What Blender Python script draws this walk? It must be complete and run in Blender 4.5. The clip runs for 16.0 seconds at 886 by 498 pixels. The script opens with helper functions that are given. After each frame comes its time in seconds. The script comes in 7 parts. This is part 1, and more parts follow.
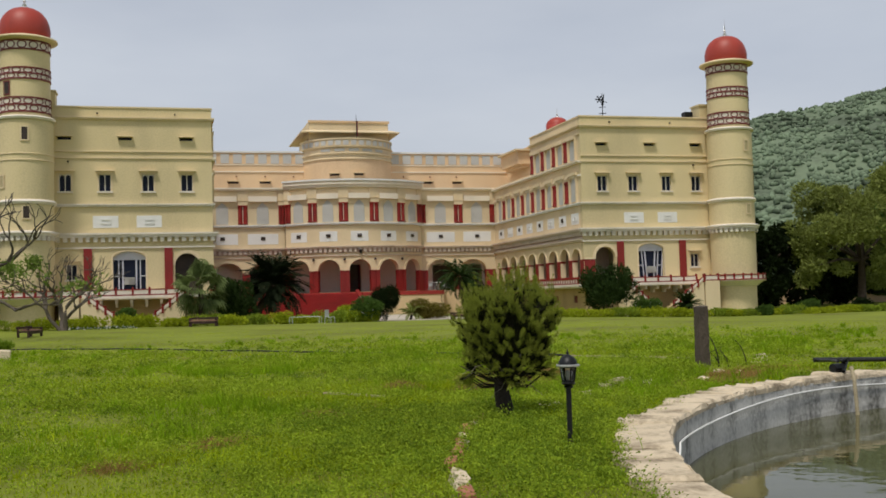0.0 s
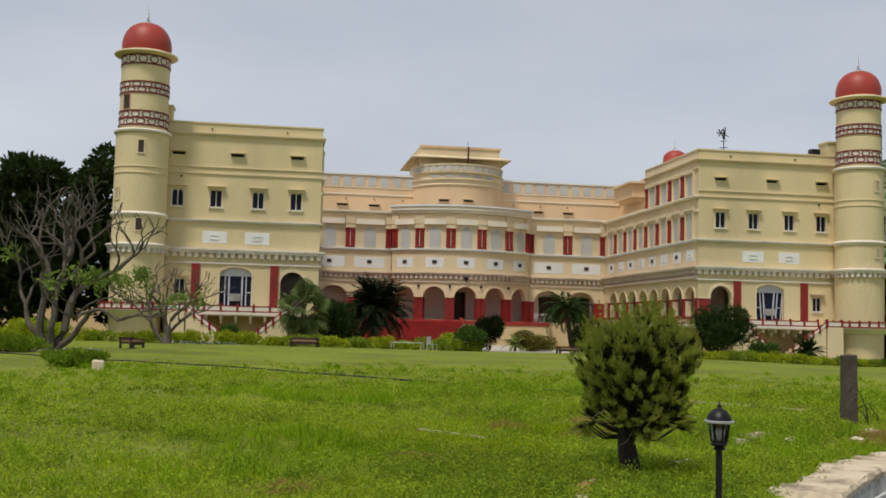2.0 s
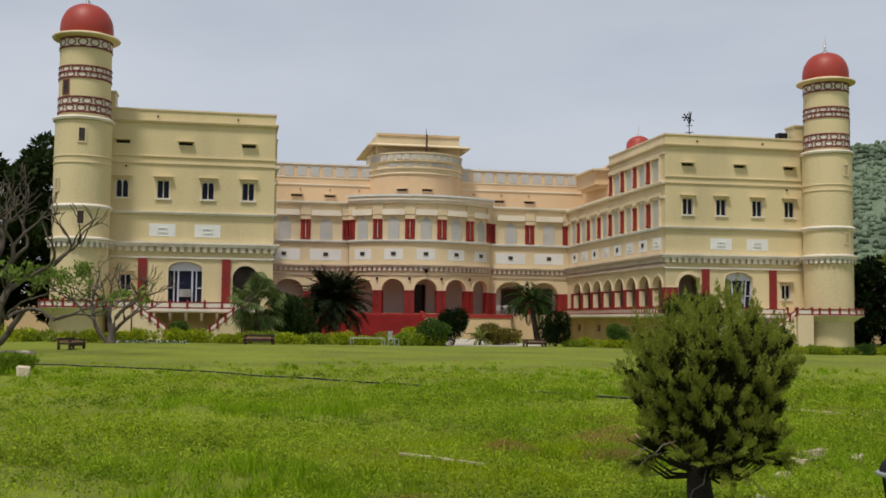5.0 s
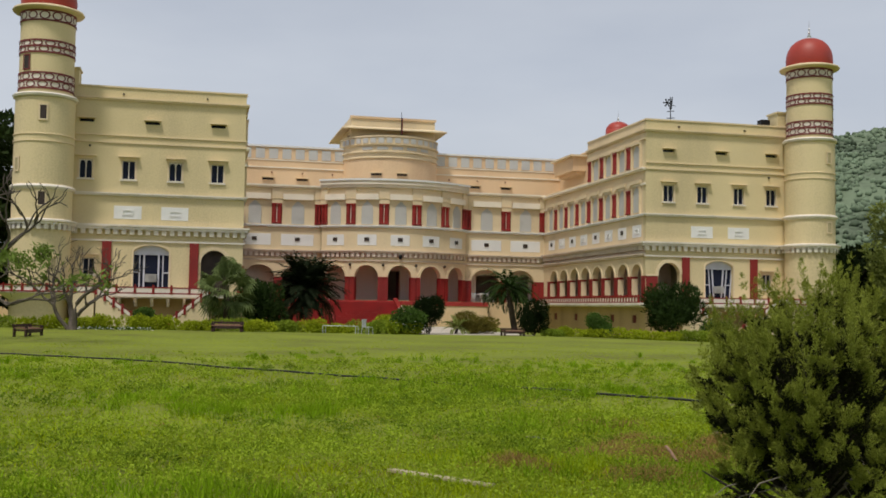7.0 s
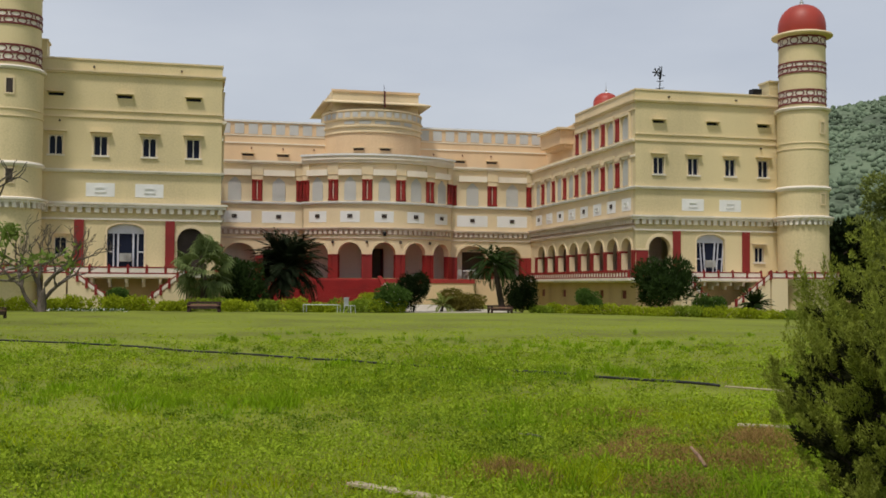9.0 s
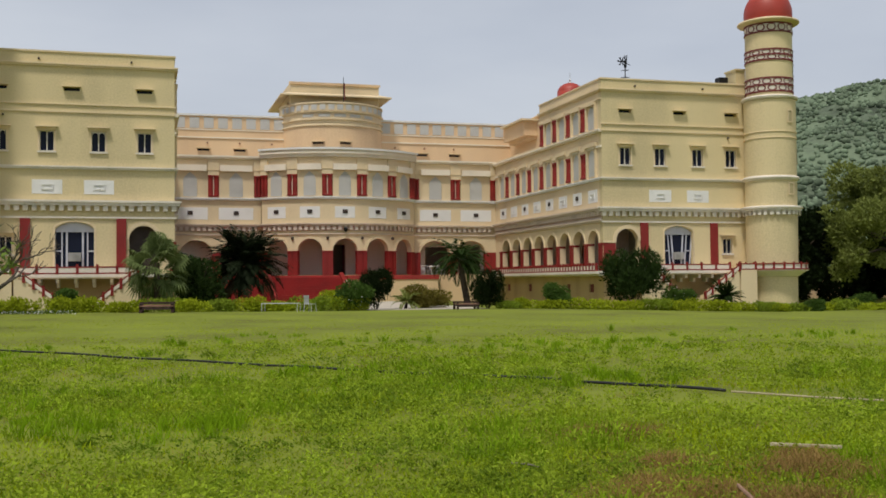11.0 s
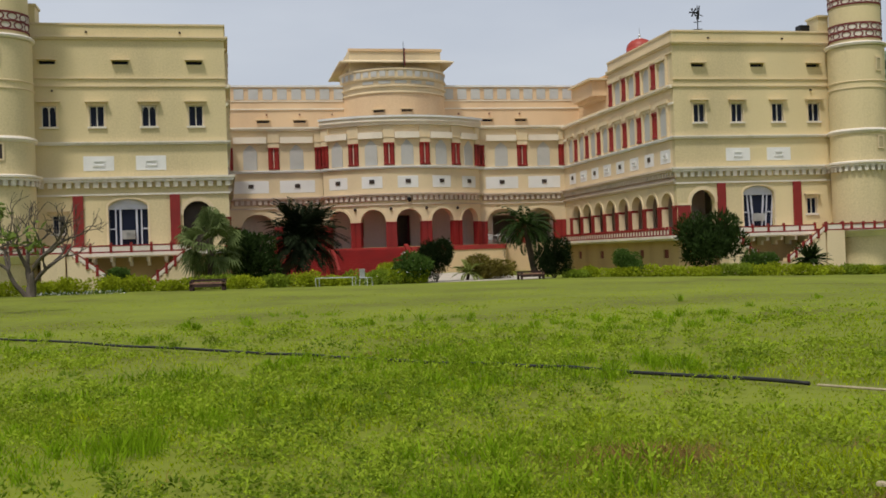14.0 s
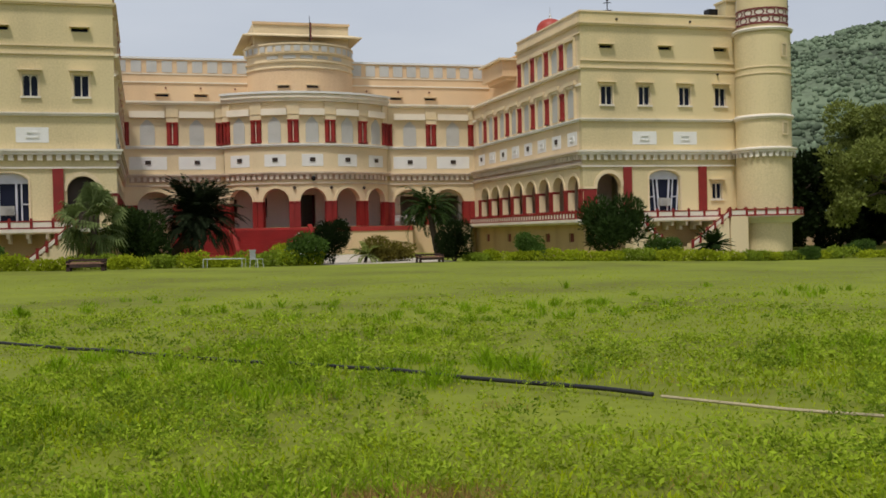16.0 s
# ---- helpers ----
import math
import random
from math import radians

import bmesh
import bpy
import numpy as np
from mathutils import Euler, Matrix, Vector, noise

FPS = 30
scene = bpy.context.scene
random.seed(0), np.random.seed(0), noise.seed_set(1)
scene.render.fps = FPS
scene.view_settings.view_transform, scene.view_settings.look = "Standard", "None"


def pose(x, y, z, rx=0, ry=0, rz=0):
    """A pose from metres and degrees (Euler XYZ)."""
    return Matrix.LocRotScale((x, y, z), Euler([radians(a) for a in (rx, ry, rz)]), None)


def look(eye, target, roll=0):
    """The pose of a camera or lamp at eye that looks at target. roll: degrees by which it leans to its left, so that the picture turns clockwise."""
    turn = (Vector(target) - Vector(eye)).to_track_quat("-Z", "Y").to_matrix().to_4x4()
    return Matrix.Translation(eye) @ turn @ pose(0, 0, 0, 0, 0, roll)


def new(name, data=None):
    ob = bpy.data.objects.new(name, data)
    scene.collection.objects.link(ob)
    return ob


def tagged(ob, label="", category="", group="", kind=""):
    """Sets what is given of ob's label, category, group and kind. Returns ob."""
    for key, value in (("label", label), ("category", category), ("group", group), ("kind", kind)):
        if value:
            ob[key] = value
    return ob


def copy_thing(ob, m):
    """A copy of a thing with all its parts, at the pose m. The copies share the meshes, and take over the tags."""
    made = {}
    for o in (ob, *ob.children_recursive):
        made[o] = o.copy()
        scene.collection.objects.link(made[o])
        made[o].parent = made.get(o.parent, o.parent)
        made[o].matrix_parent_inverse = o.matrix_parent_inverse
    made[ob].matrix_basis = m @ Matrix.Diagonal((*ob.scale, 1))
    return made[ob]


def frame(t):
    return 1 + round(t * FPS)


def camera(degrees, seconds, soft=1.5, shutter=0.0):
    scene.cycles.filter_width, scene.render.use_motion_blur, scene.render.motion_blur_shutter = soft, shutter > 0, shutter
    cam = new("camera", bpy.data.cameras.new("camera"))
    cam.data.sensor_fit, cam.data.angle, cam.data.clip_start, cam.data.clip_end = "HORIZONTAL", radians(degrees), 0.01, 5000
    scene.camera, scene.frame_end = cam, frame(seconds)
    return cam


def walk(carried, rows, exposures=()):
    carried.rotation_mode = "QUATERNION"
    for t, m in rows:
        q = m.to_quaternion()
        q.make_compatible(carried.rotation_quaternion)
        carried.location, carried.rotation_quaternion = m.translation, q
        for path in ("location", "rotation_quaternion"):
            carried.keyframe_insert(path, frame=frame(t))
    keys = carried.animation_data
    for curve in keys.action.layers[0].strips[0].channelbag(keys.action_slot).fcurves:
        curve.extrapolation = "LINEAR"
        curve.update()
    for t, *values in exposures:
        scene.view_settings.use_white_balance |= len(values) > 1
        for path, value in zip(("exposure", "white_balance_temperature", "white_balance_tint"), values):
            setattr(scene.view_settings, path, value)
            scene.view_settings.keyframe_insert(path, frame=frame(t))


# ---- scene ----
cam = camera(45.9, 16.0, soft=1.7)
PATH = [
    (0.0, (-3.155, -72.664, 1.45), (-2.642, -70.733, 1.54), -1.6),
    (0.5, (-3.107, -72.302, 1.48), (-2.65, -70.358, 1.585), 0.1),
    (1.0, (-2.944, -71.822, 1.47), (-2.562, -69.864, 1.609), -0.3),
    (1.5, (-2.902, -71.402, 1.45), (-2.583, -69.433, 1.596), 0.7),
    (2.0, (-2.858, -70.986, 1.43), (-2.544, -69.016, 1.578), 1.4),
    (2.5, (-2.835, -70.516, 1.439), (-2.537, -68.544, 1.591), 1.0),
    (3.0, (-2.812, -70.045, 1.448), (-2.493, -68.077, 1.599), 2.1),
    (3.5, (-2.79, -69.575, 1.457), (-2.422, -67.616, 1.615), 1.4),
    (4.0, (-2.767, -69.105, 1.466), (-2.395, -67.146, 1.624), 1.2),
    (6.5, (-2.653, -66.753, 1.51), (-2.209, -64.805, 1.604), -0.4),
    (7.0, (-2.589, -66.255, 1.51), (-2.137, -64.31, 1.622), 0.9),
    (7.5, (-2.427, -65.703, 1.49), (-1.966, -63.76, 1.602), 0.0),
    (8.0, (-2.335, -65.317, 1.48), (-1.885, -63.37, 1.563), 0.3),
    (8.5, (-2.186, -64.87, 1.47), (-1.695, -62.933, 1.544), 0.7),
    (9.0, (-2.04, -64.396, 1.47), (-1.562, -62.455, 1.54), 0.3),
    (9.5, (-1.94, -63.994, 1.48), (-1.401, -62.068, 1.516), 0.3),
    (12.0, (-1.28, -61.617, 1.472), (-0.741, -59.692, 1.545), -1.8),
    (12.5, (-0.995, -61.237, 1.472), (-0.475, -59.307, 1.537), -3.4),
    (13.0, (-0.745, -60.877, 1.472), (-0.241, -58.942, 1.466), -2.6),
    (13.5, (-0.526, -60.487, 1.472), (-0.057, -58.543, 1.475), -0.9),
    (14.0, (-0.159, -60.124, 1.472), (0.244, -58.165, 1.479), -1.9),
    (14.5, (0.189, -59.769, 1.472), (0.742, -57.847, 1.48), -0.5),
    (15.0, (0.638, -59.385, 1.472), (1.252, -57.481, 1.47), -0.7),
    (15.5, (1.042, -59.015, 1.472), (1.637, -57.106, 1.458), -0.6),
    (16.0, (1.328, -58.715, 1.472), (1.877, -56.792, 1.439), -1.2),
]
walk(cam, [(t, look(e, g, r)) for t, e, g, r in PATH])

# ---- light ----
SUN_EL, SUN_AZ = 65.0, 217.0          # degrees; azimuth clockwise from +y
world = bpy.data.worlds.new("sky")
scene.world = world
world.use_nodes = True
wn, wl = world.node_tree.nodes, world.node_tree.links
sky = wn.new("ShaderNodeTexSky")
sky.sky_type = "NISHITA"
sky.sun_disc = False
sky.sun_elevation, sky.sun_rotation = radians(SUN_EL), radians(SUN_AZ)
sky.air_density, sky.dust_density, sky.ozone_density = 1.2, 4.0, 1.2
bg = wn["Background"]
bg.inputs["Strength"].default_value = 0.097
tc = wn.new("ShaderNodeTexCoord")
mp = wn.new("ShaderNodeMapping")
mp.inputs["Scale"].default_value = (1.2, 1.2, 4.0)
cloud = wn.new("ShaderNodeTexNoise")
cloud.inputs["Scale"].default_value, cloud.inputs["Detail"].default_value = 1.6, 5
ramp = wn.new("ShaderNodeValToRGB")
ramp.color_ramp.elements[0].position, ramp.color_ramp.elements[0].color = 0.3, (5.25, 5.7, 6.65, 1)
ramp.color_ramp.elements[1].position, ramp.color_ramp.elements[1].color = 0.75, (7.4, 7.75, 8.35, 1)
mixs = wn.new("ShaderNodeMix")
mixs.data_type = "RGBA"
mixs.inputs["Factor"].default_value = 0.8
wl.new(tc.outputs["Generated"], mp.inputs["Vector"])
wl.new(mp.outputs["Vector"], cloud.inputs["Vector"])
wl.new(cloud.outputs["Fac"], ramp.inputs["Fac"])
wl.new(sky.outputs["Color"], mixs.inputs[6])
wl.new(ramp.outputs["Color"], mixs.inputs[7])
sep = wn.new("ShaderNodeSeparateXYZ")
wl.new(tc.outputs["Generated"], sep.inputs["Vector"])
zen = wn.new("ShaderNodeMapRange")              # thin haze: brighter near the horizon than overhead
zen.inputs["From Min"].default_value, zen.inputs["From Max"].default_value = 0.22, 1.0
zen.inputs["To Min"].default_value, zen.inputs["To Max"].default_value = 1.0, 0.45
wl.new(sep.outputs["Z"], zen.inputs["Value"])
dim = wn.new("ShaderNodeVectorMath")
dim.operation = "SCALE"
wl.new(mixs.outputs[2], dim.inputs["Vector"])
wl.new(zen.outputs["Result"], dim.inputs["Scale"])
wl.new(dim.outputs["Vector"], bg.inputs["Color"])

sun_data = bpy.data.lights.new("sun", "SUN")
sun_data.energy, sun_data.angle, sun_data.color = 2.65, radians(9), (1.0, 0.95, 0.86)
sun = new("sun", sun_data)
az, el = radians(SUN_AZ), radians(SUN_EL)
sun_dir = Vector((math.sin(az) * math.cos(el), math.cos(az) * math.cos(el), math.sin(el)))
sun.matrix_world = look(sun_dir * 100, (0, 0, 0))


# ---- materials ----
def paint(name, color, rough=0.7, var=0.12, big=0.35, fine=14.0, bump=0.15, dirt=None, metal=0.0, rand=0.0, streak=0.0, spec=0.4):
    """A painted or natural surface: base colour broken by a broad and a fine noise, with fine relief."""
    m = bpy.data.materials.new(name)
    m.use_nodes = True
    n, l = m.node_tree.nodes, m.node_tree.links
    b = n["Principled BSDF"]
    b.inputs["Roughness"].default_value, b.inputs["Metallic"].default_value = rough, metal
    b.inputs["Specular IOR Level"].default_value = spec
    geo = n.new("ShaderNodeNewGeometry")
    a = n.new("ShaderNodeTexNoise")
    a.inputs["Scale"].default_value, a.inputs["Detail"].default_value = big, 6
    c = n.new("ShaderNodeTexNoise")
    c.inputs["Scale"].default_value, c.inputs["Detail"].default_value = fine, 4
    for t in (a, c):
        l.new(geo.outputs["Position"], t.inputs["Vector"])
    if streak:
        mpn = n.new("ShaderNodeMapping")
        mpn.inputs["Scale"].default_value = (1.0, 1.0, streak)
        l.new(geo.outputs["Position"], mpn.inputs["Vector"])
        l.new(mpn.outputs["Vector"], a.inputs["Vector"])
    r = n.new("ShaderNodeValToRGB")
    dark = dirt or tuple(x * (1 - 2.2 * var) for x in color)
    lite = tuple(min(1, x * (1 + var)) for x in color)
    r.color_ramp.elements[0].position, r.color_ramp.elements[0].color = 0.28, (*dark, 1)
    r.color_ramp.elements[1].position, r.color_ramp.elements[1].color = 0.78, (*lite, 1)
    e = r.color_ramp.elements.new(0.5)
    e.color = (*color, 1)
    mx = n.new("ShaderNodeMath")
    mx.operation = "MULTIPLY_ADD"
    mx.inputs[1].default_value = 0.35
    l.new(c.outputs["Fac"], mx.inputs[0])
    half = n.new("ShaderNodeMath")
    half.operation = "MULTIPLY_ADD"
    half.inputs[1].default_value, half.inputs[2].default_value = 0.75, -0.05
    l.new(a.outputs["Fac"], half.inputs[0])
    l.new(half.outputs[0], mx.inputs[2])
    last = mx.outputs[0]
    if rand:
        info = n.new("ShaderNodeNewGeometry")
        ad = n.new("ShaderNodeMath")
        ad.operation = "MULTIPLY_ADD"
        ad.inputs[1].default_value = rand
        l.new(info.outputs["Random Per Island"], ad.inputs[0])
        sb = n.new("ShaderNodeMath")
        sb.operation = "SUBTRACT"
        sb.inputs[1].default_value = rand / 2
        l.new(last, sb.inputs[0])
        l.new(sb.outputs[0], ad.inputs[2])
        last = ad.outputs[0]
    l.new(last, r.inputs["Fac"])
    l.new(r.outputs["Color"], b.inputs["Base Color"])
    if bump:
        bp = n.new("ShaderNodeBump")
        bp.inputs["Strength"].default_value, bp.inputs["Distance"].default_value = bump, 0.03
        l.new(c.outputs["Fac"], bp.inputs["Height"])
        l.new(bp.outputs["Normal"], b.inputs["Normal"])
    return m


def leafy(name, color, var=0.35, trans=0.35, big=1.2, rand=0.45):
    m = paint(name, color, rough=0.6, var=var * 0.6, big=big, fine=9, bump=0, rand=rand, spec=0.04, dirt=tuple(c * (1 - 1.1 * var) for c in color))
    n, l = m.node_tree.nodes, m.node_tree.links
    b, out = n["Principled BSDF"], n["Material Output"]
    tr = n.new("ShaderNodeBsdfTranslucent")
    mix = n.new("ShaderNodeMixShader")
    mix.inputs[0].default_value = trans
    src = b.inputs["Base Color"].links[0].from_socket
    l.new(src, tr.inputs["Color"])
    l.new(b.outputs[0], mix.inputs[1])
    l.new(tr.outputs[0], mix.inputs[2])
    l.new(mix.outputs[0], out.inputs["Surface"])
    return m


M_CREAM = paint("cream_wash", (0.69, 0.57, 0.335), 0.85, 0.12, 0.25, 10, 0.05, dirt=(0.51, 0.42, 0.25), streak=0.25)
M_CREAM2 = paint("pale_cream_wash", (0.735, 0.595, 0.39), 0.85, 0.10, 0.3, 10, 0.12, dirt=(0.58, 0.47, 0.31), streak=0.25)
M_PEACH = paint("peach_wash", (0.76, 0.55, 0.34), 0.85, 0.10, 0.3, 10, 0.12, dirt=(0.62, 0.42, 0.26), streak=0.25)
M_WHITE = paint("white_wash", (0.76, 0.69, 0.61), 0.8, 0.08, 0.6, 12, 0.12, dirt=(0.56, 0.52, 0.44), streak=0.3)
M_LIME = paint("lime_white", (0.78, 0.77, 0.76), 0.85, 0.06, 0.6, 12, 0.1)
M_TRIM = paint("ivory_trim", (0.85, 0.76, 0.63), 0.85, 0.06, 0.6, 12, 0.1)
M_PANEL = paint("dull_grey_panel", (0.55, 0.54, 0.52), 0.85, 0.08, 0.6, 12, 0.1)
M_BASE = paint("tan_plinth_wash", (0.47, 0.335, 0.175), 0.88, 0.14, 0.5, 10, 0.2, dirt=(0.33, 0.22, 0.12), streak=0.3)
M_BEIGE = paint("beige_wash", (0.64, 0.53, 0.43), 0.85, 0.1, 0.5, 12, 0.12, dirt=(0.48, 0.37, 0.29), streak=0.3)
M_DENTIL = paint("pinkish_white_wash", (0.68, 0.58, 0.5), 0.85, 0.08, 0.6, 12, 0.1, dirt=(0.5, 0.42, 0.36), streak=0.3)
M_FRIEZE = paint("pinkish_brown_wash", (0.5, 0.37, 0.29), 0.85, 0.12, 0.6, 12, 0.12, dirt=(0.38, 0.28, 0.21), streak=0.3)
M_GREY = paint("grey_wash", (0.50, 0.49, 0.47), 0.85, 0.08, 0.6, 12, 0.1)
M_RED = paint("red_paint", (0.235, 0.018, 0.016), 0.55, 0.15, 0.8, 15, 0.1, dirt=(0.18, 0.016, 0.014))
M_SHUTTER = paint("dark_red_shutter_paint", (0.27, 0.018, 0.014), 0.55, 0.15, 0.8, 15, 0.1, dirt=(0.12, 0.012, 0.012))
M_MAROON = paint("maroon_paint", (0.17, 0.035, 0.035), 0.7, 0.15, 0.8, 15, 0.1)
M_DOME = paint("red_dome_paint", (0.36, 0.045, 0.03), 0.5, 0.14, 1.2, 9, 0.15, dirt=(0.26, 0.04, 0.03), streak=0.4)
M_STAIR = paint("red_stair_paint", (0.36, 0.032, 0.028), 0.7, 0.15, 0.7, 12, 0.15, dirt=(0.24, 0.03, 0.025))
M_BOX = paint("beige_casing", (0.36, 0.35, 0.33), 0.5, 0.1, 2, 20, 0.05)
M_BLUE = paint("grey_blue_frame", (0.55, 0.55, 0.63), 0.5, 0.08, 2, 20, 0.05)
# near-black for openings: the shade inside them is put into the colour
M_DARKOPENING = paint("dark_opening", (0.045, 0.03, 0.025), 0.6, 0.2, 2, 20, 0.1)
M_ROOM = paint("room_plaster", (0.46, 0.4, 0.34), 0.9, 0.1, 1, 9, 0.1)
M_METAL = paint("dark_iron", (0.02, 0.021, 0.023), 0.45, 0.2, 3, 40, 0.1, metal=0.6)
M_STEEL = paint("pale_metal", (0.55, 0.55, 0.55), 0.35, 0.1, 3, 40, 0.05, metal=0.7)
M_PALEWIN = paint("pale_window_wash", (0.46, 0.38, 0.22), 0.8, 0.1, 2, 15, 0.1)
M_ROOF = paint("roof_lime", (0.45, 0.42, 0.36), 0.9, 0.15, 0.5, 6, 0.2)
M_STONE = paint("weathered_stone", (0.40, 0.35, 0.27), 0.9, 0.25, 1.5, 16, 0.6, dirt=(0.16, 0.13, 0.09), rand=0.15)
M_POST = paint("post_stone", (0.085, 0.065, 0.05), 0.9, 0.25, 2.5, 20, 0.6, dirt=(0.05, 0.04, 0.03))
M_PONDWALL = paint("pond_plaster", (0.56, 0.55, 0.52), 0.85, 0.3, 1.9, 13, 0.6, dirt=(0.06, 0.058, 0.05), streak=0.3)
M_BRICK = paint("old_brick", (0.36, 0.15, 0.09), 0.9, 0.25, 3, 25, 0.5, rand=0.3)
M_BARK = paint("bark", (0.06, 0.043, 0.032), 0.9, 0.3, 3, 18, 0.8)
M_PALEBARK = paint("pale_bark", (0.105, 0.085, 0.068), 0.85, 0.25, 2.5, 15, 0.5)
M_PLANK = paint("bleached_wood", (0.44, 0.37, 0.24), 0.8, 0.2, 3, 30, 0.3)
M_PIPE = paint("black_hose", (0.018, 0.018, 0.02), 0.5, 0.2, 2, 30, 0.1)
M_PLASTIC = paint("white_plastic", (0.78, 0.78, 0.76), 0.4, 0.06, 2, 20, 0.05)
M_GREYTUBE = paint("chalky_tube", (0.50, 0.51, 0.50), 0.5, 0.1, 2, 20, 0.05)
M_PATH = paint("pale_paving", (0.50, 0.45, 0.38), 0.9, 0.15, 1, 8, 0.3)
# lightened, greyed green: the haze of distance is put into the base colour
M_HILL = paint("hazed_forest_hill", (0.145, 0.19, 0.12), 0.95, 0.3, 0.02, 0.35, 0.0, rand=0.2)
L_JUNIPER = leafy("juniper_leaf", (0.285, 0.325, 0.052), 0.45, 0.28, 5, 0.5)
# inner needles coloured near-black so that the crown's gaps read as shade
L_JUNIPERSHADE = leafy("shaded_inner_juniper_leaf", (0.03, 0.034, 0.012), 0.4, 0.15, 3)
M_TWIG = paint("dry_twig", (0.22, 0.19, 0.15), 0.85, 0.2, 3, 25, 0.3)
M_JBARK = paint("juniper_bark", (0.035, 0.026, 0.02), 0.9, 0.3, 4, 25, 0.8)
L_DARK = leafy("dark_leaf", (0.016, 0.027, 0.008), 0.35, 0.25)
L_TALL = leafy("tall_tree_leaf", (0.032, 0.052, 0.014), 0.45)
L_BUSH = leafy("corner_bush_leaf", (0.035, 0.062, 0.016), 0.4)
L_MID = leafy("mid_leaf", (0.085, 0.15, 0.03), 0.35)
L_LIGHT = leafy("light_leaf", (0.23, 0.27, 0.07), 0.3)
L_YELLOW = leafy("yellow_leaf", (0.36, 0.42, 0.025), 0.3)
L_ORANGE = leafy("rusty_leaf", (0.17, 0.145, 0.03), 0.3)
L_PALM = leafy("palm_leaf", (0.018, 0.027, 0.012), 0.35, 0.15)
L_FANPALM = leafy("fan_palm_leaf", (0.13, 0.17, 0.06), 0.35, 0.2)
L_GRASS = leafy("grass_blade", (0.34, 0.43, 0.01), 0.4, 0.33, 0.35, 0.3)
L_WEED = leafy("weed_leaf", (0.3, 0.4, 0.03), 0.4, 0.3, 0.8, 0.3)
L_DRY = leafy("dry_grass_blade", (0.34, 0.22, 0.075), 0.3, 0.3, 1.0)
L_GRASS2 = leafy("tall_grass_blade", (0.23, 0.37, 0.012), 0.35, 0.33, 0.5, 0.3)
L_DARKWEED = leafy("dark_weed_leaf", (0.165, 0.25, 0.02), 0.35, 0.28, 0.8, 0.3)
L_LIMEHEDGE = leafy("lime_hedge_leaf", (0.25, 0.33, 0.035), 0.3)
L_LEAFLIGHT = leafy("fresh_leaf", (0.17, 0.24, 0.05), 0.3)
# paled like the hill below, with the distance haze in the colour
M_WOODS = paint("hazed_hill_woods", (0.15, 0.198, 0.13), 0.95, 0.3, 0.02, 0.3, 0, rand=0.3, spec=0.1)
M_STONEPALE = paint("pale_stone", (0.6, 0.5, 0.36), 0.9, 0.2, 2.6, 17, 0.9, dirt=(0.22, 0.17, 0.11), rand=0.12)
M_STICK = paint("broken_stick_wood", (0.34, 0.2, 0.13), 0.8, 0.2, 3, 25, 0.3)
M_SEAT = paint("worn_seat_wood", (0.3, 0.16, 0.11), 0.7, 0.15, 2, 25, 0.2)
M_BENCH = paint("bench_wood", (0.045, 0.022, 0.018), 0.6, 0.2, 2, 25, 0.2)
L_BLOSSOM = paint("white_blossom", (0.78, 0.76, 0.72), 0.7, 0.06, 4, 20, 0)

M_GROUND = paint("lawn_soil", (0.165, 0.2, 0.012), 0.95, 0.4, 0.22, 3.5, 0.6, dirt=(0.1, 0.1, 0.014))

M_GLASS = bpy.data.materials.new("window_glass")
M_GLASS.use_nodes = True
_g = M_GLASS.node_tree.nodes["Principled BSDF"]
_g.inputs["Base Color"].default_value = (0.015, 0.018, 0.035, 1)
_g.inputs["Roughness"].default_value = 0.12
_g.inputs["Specular IOR Level"].default_value = 0.08

M_LAMPGLASS = bpy.data.materials.new("lantern_glass")
M_LAMPGLASS.use_nodes = True
_q = M_LAMPGLASS.node_tree.nodes["Principled BSDF"]
_q.inputs["Transmission Weight"].default_value, _q.inputs["Roughness"].default_value = 1.0, 0.05

M_WATER = bpy.data.materials.new("pond_water")
M_WATER.use_nodes = True
_n, _l = M_WATER.node_tree.nodes, M_WATER.node_tree.links
_w = _n["Principled BSDF"]
_w.inputs["Base Color"].default_value = (0.062, 0.062, 0.018, 1)
_w.inputs["Roughness"].default_value = 0.04
_w.inputs["IOR"].default_value = 1.33
_w.inputs["Specular IOR Level"].default_value = 0.35
_wv = _n.new("ShaderNodeTexNoise")
_wv.inputs["Scale"].default_value, _wv.inputs["Detail"].default_value = 3.0, 2
_wb = _n.new("ShaderNodeBump")
_wb.inputs["Strength"].default_value, _wb.inputs["Distance"].default_value = 0.12, 0.02
_wg = _n.new("ShaderNodeNewGeometry")
_l.new(_wg.outputs["Position"], _wv.inputs["Vector"])
_l.new(_wv.outputs["Fac"], _wb.inputs["Height"])
_l.new(_wb.outputs["Normal"], _w.inputs["Normal"])


# ---- building helpers ----
def mesh_of(bm, name):
    me = bpy.data.meshes.new(name)
    bmesh.ops.recalc_face_normals(bm, faces=bm.faces)
    bm.to_mesh(me)
    bm.free()
    return me


